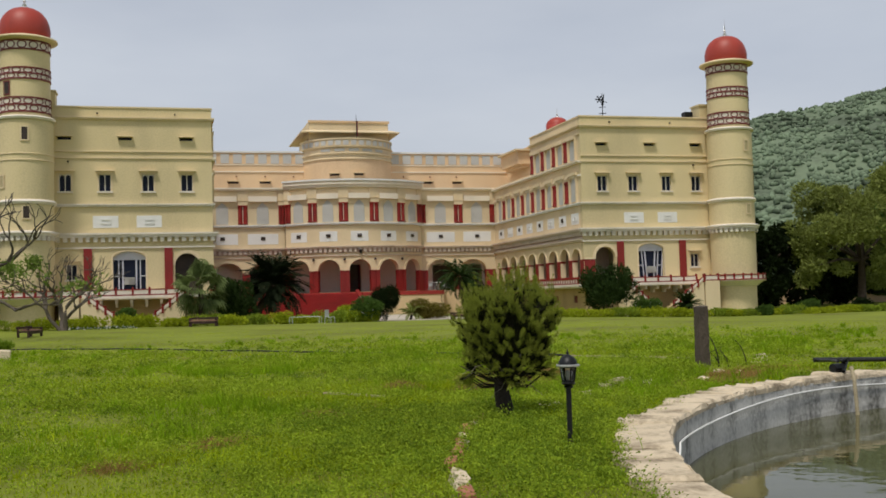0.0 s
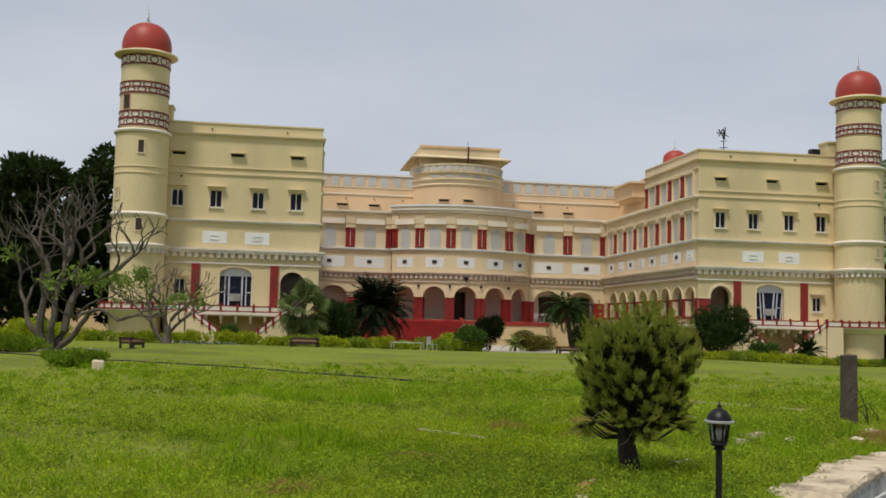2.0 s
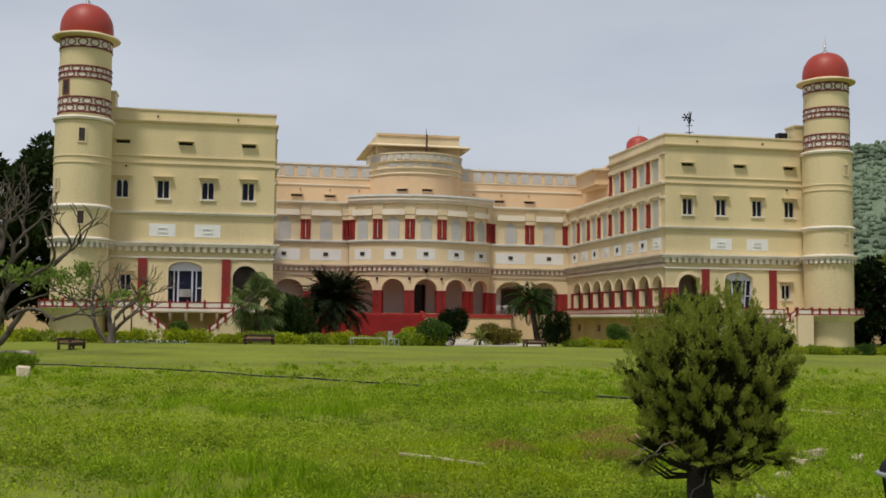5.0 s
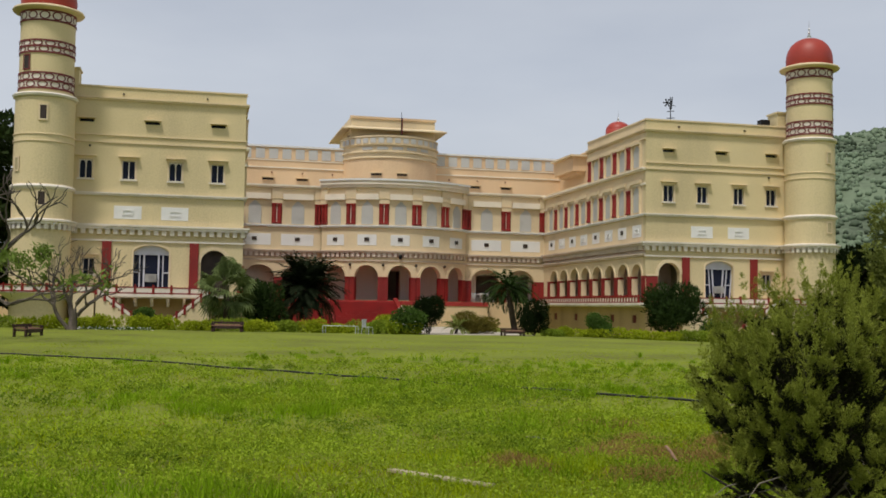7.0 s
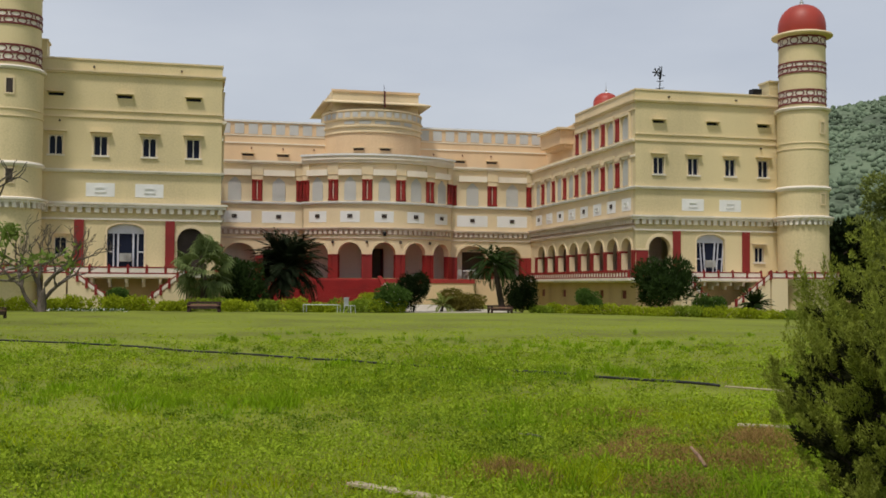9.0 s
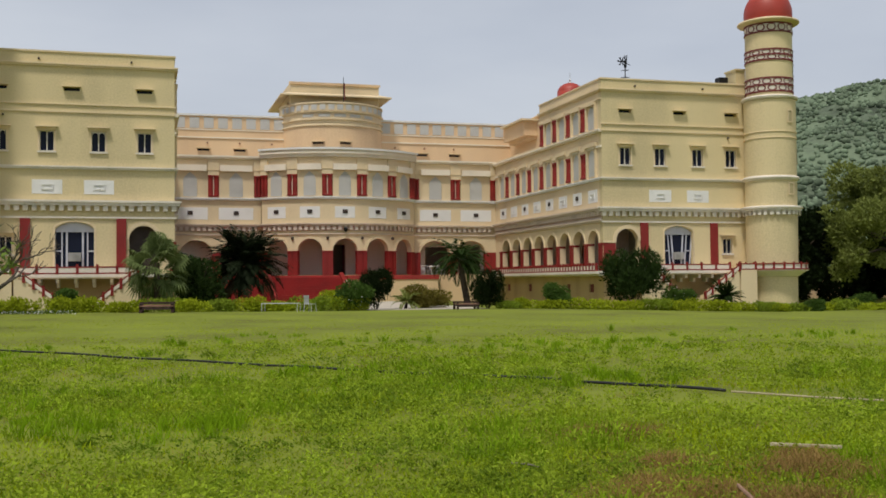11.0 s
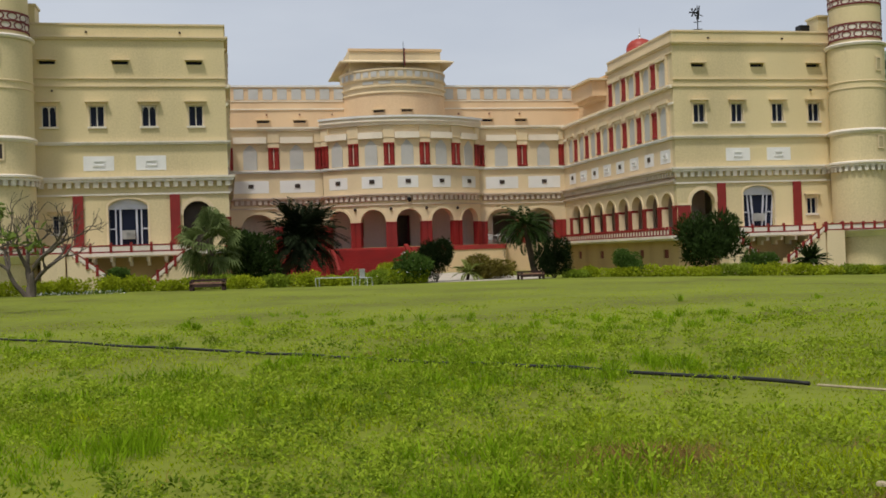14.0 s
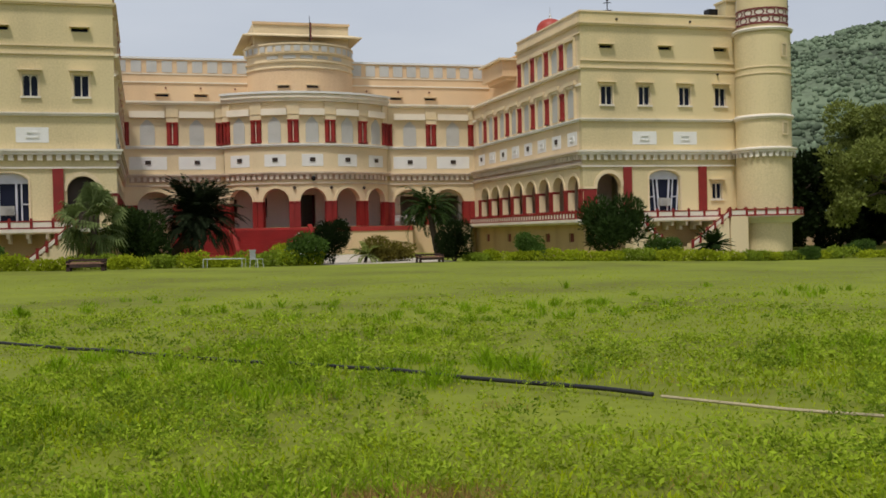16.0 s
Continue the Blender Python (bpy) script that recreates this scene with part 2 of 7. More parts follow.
def part(name, data, mat, parent=None, label="", m=None, smooth=False):
    """Links a bmesh or a mesh as one object, under a thing or a part. Vertices are in world metres unless m is given."""
    if isinstance(data, bmesh.types.BMesh) and name.endswith("wall"):
        bmesh.ops.remove_doubles(data, verts=data.verts, dist=0.0005)
    me = mesh_of(data, name) if isinstance(data, bmesh.types.BMesh) else data
    if mat and not me.materials:
        me.materials.append(mat)
    if smooth:
        me.polygons.foreach_set("use_smooth", [True] * len(me.polygons))
    ob = new(name, me)
    if m is not None:
        ob.matrix_basis = m
    if parent is not None:
        ob.parent = parent
        if parent.parent is None and parent.type == "EMPTY":
            ob.matrix_parent_inverse = Matrix.Translation(-Vector(parent.location))
    if label:
        ob["label"] = label
    return ob


def thing(name, loc, label, category, group="", kind=""):
    ob = new(name)
    ob.location = loc
    ob.empty_display_size = 0.2
    return tagged(ob, label, category, group, kind)


def box(bm, x0, x1, y0, y1, z0, z1, xf=None):
    vs = []
    for x, y, z in ((x0, y0, z0), (x1, y0, z0), (x1, y1, z0), (x0, y1, z0), (x0, y0, z1), (x1, y0, z1), (x1, y1, z1), (x0, y1, z1)):
        vs.append(bm.verts.new(xf(x, y, z) if xf else (x, y, z)))
    for f in ((0, 1, 2, 3), (4, 5, 6, 7), (0, 1, 5, 4), (1, 2, 6, 5), (2, 3, 7, 6), (3, 0, 4, 7)):
        bm.faces.new([vs[i] for i in f])
    return vs


def hexa(bm, xf, ua, ub, zla, zlb, zt, v0, v1):
    vs = [bm.verts.new(xf(*p)) for p in ((ua, v0, zla), (ub, v0, zlb), (ub, v1, zlb), (ua, v1, zla), (ua, v0, zt), (ub, v0, zt), (ub, v1, zt), (ua, v1, zt))]
    for f in ((0, 1, 2, 3), (4, 5, 6, 7), (0, 1, 5, 4), (1, 2, 6, 5), (2, 3, 7, 6), (3, 0, 4, 7)):
        bm.faces.new([vs[i] for i in f])


def run(bm, xf, u0, u1, z0, z1, v0, v1, step=99.0):
    """A bar along a wall, in pieces no longer than step."""
    n = max(1, math.ceil((u1 - u0) / step - 1e-6))
    for i in range(n):
        a, b = u0 + (u1 - u0) * i / n, u0 + (u1 - u0) * (i + 1) / n
        hexa(bm, xf, a, b, z0, z0, z1, v0, v1)


def wall(bm, xf, u0, u1, z0, z1, th, ops=(), step=99.0):
    """A wall band with openings (centre, width, bottom, top, rise of the arch) that go through it."""
    u = u0
    for uc, w, zb, zt, rise in sorted(ops):
        a, b = uc - w / 2, uc + w / 2
        if a > u + 1e-4:
            run(bm, xf, u, a, z0, z1, 0, th, step)
        if zb > z0 + 1e-4:
            run(bm, xf, a, b, z0, zb, 0, th, step)
        if rise <= 0:
            if zt < z1 - 1e-4:
                run(bm, xf, a, b, zt, z1, 0, th, step)
        else:
            n = 14
            zs = zt - rise
            if rise >= w / 2 - 1e-3:
                f = lambda s: zs + rise * math.sqrt(max(0, 1 - (2 * s - 1) ** 2))
            else:
                rad = (w * w / 4 + rise * rise) / (2 * rise)
                f = lambda s: zt - rad + math.sqrt(max(0, rad * rad - ((2 * s - 1) * w / 2) ** 2))
            ss = [0.5 - 0.5 * math.cos(math.pi * i / n) for i in range(n + 1)]
            for i in range(n):
                hexa(bm, xf, a + w * ss[i], a + w * ss[i + 1], f(ss[i]), f(ss[i + 1]), z1, 0, th)
        u = b
    if u1 > u + 1e-4:
        run(bm, xf, u, u1, z0, z1, 0, th, step)


def arch_ring(bm, xf, uc, w, zs, rise, band, v0, v1, legs=0.0):
    """A raised band round an arch."""
    n = 16
    pts = []
    for i in range(n + 1):
        a = math.pi * i / n
        pts.append((uc - math.cos(a) * w / 2, zs + math.sin(a) * rise, uc - math.cos(a) * (w / 2 + band), zs + math.sin(a) * (rise + band)))
    if legs:
        x = pts[0]
        pts.insert(0, (x[0], zs - legs, x[2], zs - legs))
        x = pts[-1]
        pts.append((x[0], zs - legs, x[2], zs - legs))
    for p, q in zip(pts, pts[1:]):
        vs = [bm.verts.new(xf(*c)) for c in ((p[0], v0, p[1]), (q[0], v0, q[1]), (q[2], v0, q[3]), (p[2], v0, p[3]), (p[0], v1, p[1]), (q[0], v1, q[1]), (q[2], v1, q[3]), (p[2], v1, p[3]))]
        for f in ((0, 1, 2, 3), (0, 1, 5, 4), (2, 3, 7, 6)):
            bm.faces.new([vs[i] for i in f])


def arch_panel(bm, xf, uc, w, zb, zt, rise, v0, v1):
    """A raised flat panel with a pointed-round head."""
    n = 12
    out = [(uc - w / 2, zb), (uc + w / 2, zb)]
    for i in range(n + 1):
        a = math.pi * i / n
        out.append((uc + math.cos(a) * w / 2, zt - rise + (0.72 * math.sin(a) ** 0.8 + 0.28 * max(0.0, 1 - abs(math.cos(a)) * 1.6)) * rise * 1.12))
    fr = [bm.verts.new(xf(u, v0, z)) for u, z in out]
    bk = [bm.verts.new(xf(u, v1, z)) for u, z in out]
    bm.faces.new(fr)
    for i in range(len(out)):
        j = (i + 1) % len(out)
        bm.faces.new((fr[i], fr[j], bk[j], bk[i]))


def lathe(bm, cx, cy, prof, seg=40, a0=0.0, a1=2 * math.pi):
    """Turns a profile of (radius, z) about an upright axis."""
    full = abs(a1 - a0 - 2 * math.pi) < 1e-6
    n = seg if full else seg + 1
    rings = []
    for r, z in prof:
        rings.append([bm.verts.new((cx + r * math.sin(a0 + (a1 - a0) * i / seg), cy - r * math.cos(a0 + (a1 - a0) * i / seg), z)) for i in range(n)])
    for p, q in zip(rings, rings[1:]):
        for i in range(seg):
            j = (i + 1) % n
            bm.faces.new((p[i], p[j], q[j], q[i]))


def tube(bm, pts, rads, seg=8):
    """A tapered tube along points."""
    rings = []
    for i, p in enumerate(pts):
        d = (Vector(pts[min(i + 1, len(pts) - 1)]) - Vector(pts[max(i - 1, 0)])).normalized()
        s = d.orthogonal().normalized() if abs(d.z) > 0.9 else d.cross(Vector((0, 0, 1))).normalized()
        t = d.cross(s)
        rings.append([bm.verts.new(Vector(p) + (s * math.cos(2 * math.pi * k / seg) + t * math.sin(2 * math.pi * k / seg)) * rads[i]) for k in range(seg)])
    for a, b in zip(rings, rings[1:]):
        for k in range(seg):
            bm.faces.new((a[k], a[(k + 1) % seg], b[(k + 1) % seg], b[k]))
    bm.faces.new(rings[0][::-1])
    bm.faces.new(rings[-1])


def mesh_np(name, verts, faces):
    """A mesh from arrays: verts (n, 3), faces (m, k)."""
    me = bpy.data.meshes.new(name)
    m, k = faces.shape
    me.vertices.add(len(verts))
    me.vertices.foreach_set("co", np.ascontiguousarray(verts, dtype=np.float32).ravel())
    me.loops.add(m * k)
    me.loops.foreach_set("vertex_index", np.ascontiguousarray(faces, dtype=np.int32).ravel())
    me.polygons.add(m)
    me.polygons.foreach_set("loop_start", np.arange(m, dtype=np.int32) * k)
    me.update(calc_edges=True)
    return me


def leaves(name, pts, dirs, length, width, rng):
    """A mesh of small folded leaves: one lozenge each at pts, growing along dirs."""
    n = len(pts)
    d = dirs / np.maximum(np.linalg.norm(dirs, axis=1, keepdims=True), 1e-6)
    r = rng.normal(size=(n, 3))
    s = np.cross(d, r)
    s /= np.maximum(np.linalg.norm(s, axis=1, keepdims=True), 1e-6)
    ln = (length * rng.uniform(0.6, 1.3, n))[:, None]
    wd = (width * rng.uniform(0.6, 1.3, n))[:, None]
    v = np.stack([pts, pts + d * ln * 0.45 + s * wd * 0.5, pts + d * ln, pts + d * ln * 0.45 - s * wd * 0.5], 1).reshape(-1, 3)
    return mesh_np(name, v, np.arange(n * 4).reshape(n, 4))


# ---- ground ----
POND, POND_R = (10.81, -68.35), 10.52
NSEG = 240


def ease(a, b, v):
    t = min(1.0, max(0.0, (v - a) / (b - a)))
    return t * t * (3 - 2 * t)


def lawn_level(x, y):
    """The lawn is level round the pond and falls gently towards the far corner of the palace."""
    return (0.14 * ease(12, -9, x) - 0.46 * ease(14, 36, x)) * ease(-50, -14, y)


def ground_height(x, y):
    return lawn_level(x, y) + (0.03 * noise.noise((x * 0.3, y * 0.3, 0.0)) + 0.016 * noise.noise((x * 1.3, y * 1.3, 4.0)) if y < -9 else 0)


bm = bmesh.new()
radii = [POND_R + 0.25 + 0.35 * 1.06 ** i * i ** 1.0 * 0.5 for i in range(0, 76)] + [400, 700, 1200, 2500]
rings = []
for r in radii:
    ring = []
    for i in range(NSEG):
        a = 2 * math.pi * i / NSEG
        x, y = POND[0] + r * math.cos(a), POND[1] + r * math.sin(a)
        ring.append(bm.verts.new((x, y, ground_height(x, y) if r > POND_R + 0.5 else -0.02)))
    rings.append(ring)
for p, q in zip(rings, rings[1:]):
    for i in range(NSEG):
        j = (i + 1) % NSEG
        bm.faces.new((p[i], p[j], q[j], q[i]))
ground = part("ground", bm, M_GROUND, smooth=True)
tagged(ground, "uneven grassy green lawn of the palace garden", "lawn", kind="structure")


# ---- the palace ----
TERR = 1.85                          # terrace floor above the palace's own level
PALACE_Z = 0.2                       # that level above the lawn by the pond
FOOT = -1.2                          # foot of the foundations
YC = 21.6                            # face of the middle range
BAY_R, BAY_Y = 8.85, 27.5            # bowed middle
BAY_HALF = math.asin(6.23 / BAY_R) * BAY_R
palace = thing("palace", (13.5, 0, 0), "cream and peach washed palace with red domes and arcades", "palace")


def xf_left(u, v, z):
    return (-u, v, z)


def xf_right(u, v, z):
    return (27 + u, v, z)


def xf_in_right(u, v, z):
    return (27 + v, u, z)


def xf_in_left(u, v, z):
    return (-v, u, z)


def xf_mid(u, v, z):
    return (u, YC + v, z)


def xf_bay(u, v, z):
    a = u / BAY_R
    return (13.5 + (BAY_R - v) * math.sin(a), BAY_Y - (BAY_R - v) * math.cos(a), z)


def xf_attic(u, v, z):
    return (u, 23.9 + v, z)


def course(xf, u0, u1, z0, z1, pr, mat, label="white moulded string course", step=99.0, depth=0.02):
    bm = bmesh.new()
    run(bm, xf, u0, u1, z0, z1, -pr, depth, step)
    bmesh.ops.remove_doubles(bm, verts=bm.verts, dist=0.0005)
    part("string_course", bm, mat, palace, label)


def dentils(bm, xf, u0, u1, z0, z1, proj, pitch=0.42, wide=0.24):
    n = int((u1 - u0) / pitch)
    for i in range(n):
        c = u0 + (u1 - u0) * (i + 0.5) / n
        hexa(bm, xf, c - wide / 2, c + wide / 2, z0, z0, z1, -proj, 0.02)


def window_unit(xf, uc, zb, zt, w, arched, parent):
    """A two-light window with frame, mullion, panes, sill and hood."""
    bm = bmesh.new()
    f = 0.035
    run(bm, xf, uc - w / 2, uc - w / 2 + f, zb, zt, 0.08, 0.2)
    run(bm, xf, uc + w / 2 - f, uc + w / 2, zb, zt, 0.08, 0.2)
    run(bm, xf, uc - w / 2 + f, uc + w / 2 - f, zb, zb + f, 0.08, 0.2)
    run(bm, xf, uc - w / 2 + f, uc + w / 2 - f, zt - f, zt, 0.08, 0.2)
    run(bm, xf, uc - 0.028, uc + 0.028, zb + f, zt - f, 0.07, 0.2)
    if arched:
        for s in (-1, 1):
            c = uc + s * (w / 4 - 0.01)
            ww = w / 2 - 0.1
            wall(bm, xf, c - ww / 2, c + ww / 2, zt - f - 0.24, zt - f, 0.06, [(c, ww - 0.02, zt - f - 0.24, zt - f - 0.02, ww / 2 - 0.01)])
    win = part("window", bm, M_WHITE, parent, "small white two-light window")
    for s in (-1, 1):
        bm = bmesh.new()
        c = uc + s * w / 4
        run(bm, xf, c - w / 4 + 0.03, c + w / 4 - 0.03, zb + f, zt - f, 0.14, 0.16)
        part("pane", bm, M_GLASS, win)
    bm = bmesh.new()
    run(bm, xf, uc - w / 2 - 0.12, uc + w / 2 + 0.12, zb - 0.1, zb, -0.1, 0.2)
    part("sill", bm, M_WHITE, win)
    bm = bmesh.new()
    run(bm, xf, uc - w / 2 - 0.22, uc + w / 2 + 0.22, zt + 0.2, zt + 0.27, -0.28, 0.02)
    run(bm, xf, uc - w / 2 - 0.1, uc + w / 2 + 0.1, zt + 0.02, zt + 0.2, -0.06, 0.02)
    part("hood", bm, M_CREAM2, win)
    for u in (uc - w / 2 - 0.05, uc + w / 2 + 0.05):
        bm = bmesh.new()
        run(bm, xf, u - 0.05, u + 0.05, zb, zt, -0.03, 0.02)
        part("jamb", bm, M_CREAM2, win)


def big_window(xf, uc, zb, zt, w, splay, parent):
    """A segment-headed window with a grey-blue screen of lights and an air conditioner."""
    bm = bmesh.new()
    arch_ring(bm, xf, uc, w, zt - 0.42, 0.42, 0.1, -0.04, 0.02, legs=zt - 0.42 - zb)
    surround = part("window", bm, M_CREAM2, parent, "wide arched window with grey-blue frame")
    bm = bmesh.new()
    top = zt - 0.42
    xfs = lambda u, v, z: xf(u, v + 0.22, z)
    run(bm, xfs, uc - w / 2, uc + w / 2, top - 0.16, zt, 0, 0.05)
    part("screen_head", bm, M_BLUE, surround, "grey-blue painted screen head")
    for k in (-1, 1):
        lean = splay * k * 0.16
        for j, (a, b) in enumerate(((0.98, 1.05), (0.62, 0.69), (0.36, 0.46))):
            x0, x1 = sorted((uc + k * w / 2 * a, uc + k * w / 2 * b))
            bm = bmesh.new()
            vs = [bm.verts.new(xfs(*p)) for p in ((x0 - lean, 0, zb), (x1 - lean, 0, zb), (x1, 0, top - 0.16), (x0, 0, top - 0.16), (x0 - lean, 0.05, zb), (x1 - lean, 0.05, zb), (x1, 0.05, top - 0.16), (x0, 0.05, top - 0.16))]
            for f in ((0, 1, 2, 3), (4, 5, 6, 7), (0, 1, 5, 4), (1, 2, 6, 5), (2, 3, 7, 6), (3, 0, 4, 7)):
                bm.faces.new([vs[i] for i in f])
            part("mullion", bm, M_BLUE, surround, "grey-blue painted mullion")
        for z in (zb + 0.02, zb + (top - zb) * 0.45):
            x0, x1 = sorted((uc + k * w / 2 * 0.62, uc + k * w / 2 * 0.98))
            bm = bmesh.new()
            run(bm, xfs, x0 - lean * 0.7, x1 - lean * 0.7, z, z + 0.07, 0, 0.05)
            part("transom", bm, M_BLUE, surround)
    bm = bmesh.new()
    run(bm, xfs, uc - w * 0.2, uc + w * 0.2, zb + 0.6, zb + 0.66, 0, 0.05)
    part("transom", bm, M_BLUE, surround)
    bm = bmesh.new()
    run(bm, xf, uc - w / 2, uc + w / 2, zb, zt, 0.3, 0.33)
    part("pane", bm, M_GLASS, surround)
    bm = bmesh.new()
    run(bm, xf, uc - 0.34, uc + 0.34, zb + 0.5, zb + 0.98, -0.1, 0.25)
    for i in range(5):
        run(bm, xf, uc - 0.3, uc + 0.1, zb + 0.56 + i * 0.07, zb + 0.59 + i * 0.07, -0.12, -0.09)
    part("air_conditioner", bm, M_BOX, surround, "boxy window air conditioner")


def slot(xf, uc, z, parent, w=0.85):
    bm = bmesh.new()
    run(bm, xf, uc - w / 2 - 0.08, uc + w / 2 + 0.08, z + 0.11, z + 0.16, -0.28, 0.02)
    part("slot_hood", bm, M_CREAM2, parent)
    bm = bmesh.new()
    run(bm, xf, uc - w / 2, uc + w / 2, z - 0.1, z + 0.1, 0.25, 0.27)
    part("slot_pane", bm, M_GLASS, parent)


def shutter(xf, uc, w, z0, z1, parent, cap=0.0):
    """A red panel between piers: two engaged columns with a pale slit between them, and a cream pilaster over it."""
    bm = bmesh.new()
    run(bm, xf, uc - w / 2, uc + w / 2, z0, z1, -0.05, 0.02, 0.4)
    run(bm, xf, uc - w / 2, uc + w / 2, z1 - 0.09, z1, -0.17, -0.05, 0.4)
    run(bm, xf, uc - w / 2, uc + w / 2, z0, z0 + 0.1, -0.17, -0.05, 0.4)
    panel = part("red_panel", bm, M_SHUTTER, parent)
    r = min(0.16, w * 0.19)
    for c in ((uc - w / 2 + r + 0.02, uc + w / 2 - r - 0.02) if w > 0.5 else (uc,)):
        bm = bmesh.new()
        ring = []
        for z, k in ((z0 + 0.1, 1.15), (z0 + 0.22, 0.95), (z1 - 0.3, 0.82), (z1 - 0.2, 1.0), (z1 - 0.09, 1.2)):
            ring.append([bm.verts.new(xf(c + r * k * math.cos(math.pi * i / 8), -0.05 - 0.13 * k * math.sin(math.pi * i / 8), z)) for i in range(9)])
        for p, q in zip(ring, ring[1:]):
            for i in range(8):
                bm.faces.new((p[i], p[i + 1], q[i + 1], q[i]))
        part("column", bm, M_SHUTTER, panel)
    if w > 0.6:
        bm = bmesh.new()
        run(bm, xf, uc - 0.03, uc + 0.03, z0 + 0.12, z1 - 0.12, -0.065, -0.045)
        part("slit", bm, M_BEIGE, panel, "pale slit between the red columns")
    if cap:
        bm = bmesh.new()
        run(bm, xf, uc - w / 2 - 0.02, uc + w / 2 + 0.02, z1, z1 + cap, -0.14, 0.02, 0.4)
        run(bm, xf, uc - w / 2 - 0.07, uc + w / 2 + 0.07, z1 + cap * 0.3, z1 + cap * 0.3 + 0.06, -0.18, -0.13, 0.4)
        part("pilaster", bm, M_CREAM2, parent)


def plaque(xf, uc, w, z0, z1, parent, hole=False):
    bm = bmesh.new()
    run(bm, xf, uc - w / 2, uc + w / 2, z0, z1, -0.015, 0.02, 0.5)
    bmesh.ops.remove_doubles(bm, verts=bm.verts, dist=0.0005)
    p = part("wall_plaque", bm, M_LIME, parent, "white plaster panel")
    if not hole:
        m = (z0 + z1) / 2
        bm = bmesh.new()
        wall(bm, lambda u, v, z: xf(u, v - 0.06, z), uc - 0.32, uc + 0.32, m - 0.16, m + 0.18, 0.07, [(uc, 0.5, m - 0.1, m + 0.1, 0)])
        part("plaque_frame", bm, M_LIME, p)
    if hole:
        m = (z0 + z1) / 2 + 0.05
        bm = bmesh.new()
        run(bm, xf, uc - 0.2, uc + 0.2, m - 0.15, m + 0.15, -0.06, -0.02)
        part("vent", bm, M_DARKOPENING, p, "small dark vent opening")


WIN_U = (1.67, 4.2, 6.97, 9.47)
for side, xf, xin in (("left", xf_left, xf_in_left), ("right", xf_right, xf_in_right)):
    END = 11.7
    # front wall, storey by storey
    bm = bmesh.new()
    wall(bm, xf, 0, END, FOOT, TERR, 0.45)
    part("base_wall", bm, M_BASE, palace, "tan washed plinth wall")
    bm = bmesh.new()
    wall(bm, xf, 0, END, TERR, 5.4, 0.45, [(1.73, 1.6, TERR, 4.63, 0.8), (5.48, 2.1, 2.1, 4.83, 0.42), (9.12, 0.66, 2.98, 3.98, 0)])
    wall(bm, xf, 0, END, 5.4, 8.0, 0.45)
    wall(bm, xf, 0, END, 8.0, 11.2, 0.45, [(u, 0.76, 8.82, 9.96, 0) for u in WIN_U])
    wall(bm, xf, 0, END, 11.2, 14.5, 0.45, [(u, 0.85, 12.26, 12.46, 0) for u in (1.68, 5.65, 9.5)])
    part("front_wall", bm, M_CREAM, palace, "cream washed wing front")
    for z0, z1, pr in ((5.75, 5.92, 0.30), (5.92, 6.04, 0.38), (5.02, 5.12, 0.10), (7.8, 7.9, 0.14), (7.9, 7.98, 0.2)):
        course(xf, -pr, END, z0, z1, pr, M_WHITE, "white moulded string course", 99.0, 0.02)
    for z0, z1, pr in ((11.02, 11.12, 0.08), (11.46, 11.54, 0.08), (13.62, 13.72, 0.12), (13.72, 13.82, 0.2), (14.42, 14.52, 0.06)):
        course(xf, -pr, END, z0, z1, pr, M_CREAM2, "cream moulded string course", 99.0, 0.02)
    bm = bmesh.new()
    dentils(bm, xf, -0.2, 10.2, 5.45, 5.75, 0.22, 0.46, 0.26)
    tagged(part("dentil_course", bm, M_WHITE, palace, "row of white dentils"), kind="stuff")
    for u in WIN_U:
        window_unit(xf, u, 8.82, 9.96, 0.76, side == "left" and u in (9.47, 4.2), palace)
    window_unit(xf, 9.12, 2.98, 3.98, 0.66, False, palace)
    big_window(xf, 5.48, 2.1, 4.83, 2.1, 1 if side == "right" else 0, palace)
    for u in (1.68, 5.65, 9.5):
        slot(xf, u, 12.36, palace)
    for u in (4.17, 6.95):
        plaque(xf, u, 1.62, 6.4, 7.2, palace)
    for u in (2.95, 8.1):
        bm = bmesh.new()
        run(bm, xf, u - 0.27, u + 0.27, TERR, 5.02, -0.12, 0.02)
        part("pilaster", bm, M_RED, palace, "red painted pilaster")
    bm = bmesh.new()
    arch_ring(bm, xf, 1.73, 1.6, 3.83, 0.8, 0.22, -0.05, 0.02)
    run(bm, xf, 0.0, 0.93, 3.7, 3.83, -0.06, 0.02)
    part("arch_moulding", bm, M_CREAM2, palace)
    if side == "right":
        bm = bmesh.new()
        run(bm, xf, 0.03, 0.9, TERR, 3.7, -0.03, 0.5)
        part("column", bm, M_RED, palace, "red painted pier")
    # added panel across the arch; its near-black stands in for the shade behind
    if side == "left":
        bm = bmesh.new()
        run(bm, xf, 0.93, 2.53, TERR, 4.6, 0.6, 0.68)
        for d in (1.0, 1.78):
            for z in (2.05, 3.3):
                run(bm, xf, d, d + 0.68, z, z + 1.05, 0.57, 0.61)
        part("arch_shade_panel", bm, M_DARKOPENING, palace, "added dark panel for the shade inside the arch")
    # drain holes and wall knobs
    for u, z in ((2.4, 14.03), (7.4, 14.03), (9.27, 10.8)):
        bm = bmesh.new()
        run(bm, xf, u - 0.05, u + 0.05, z - 0.05, z + 0.05, -0.14, 0.0)
        part("drain_spout", bm, M_DARKOPENING, palace)
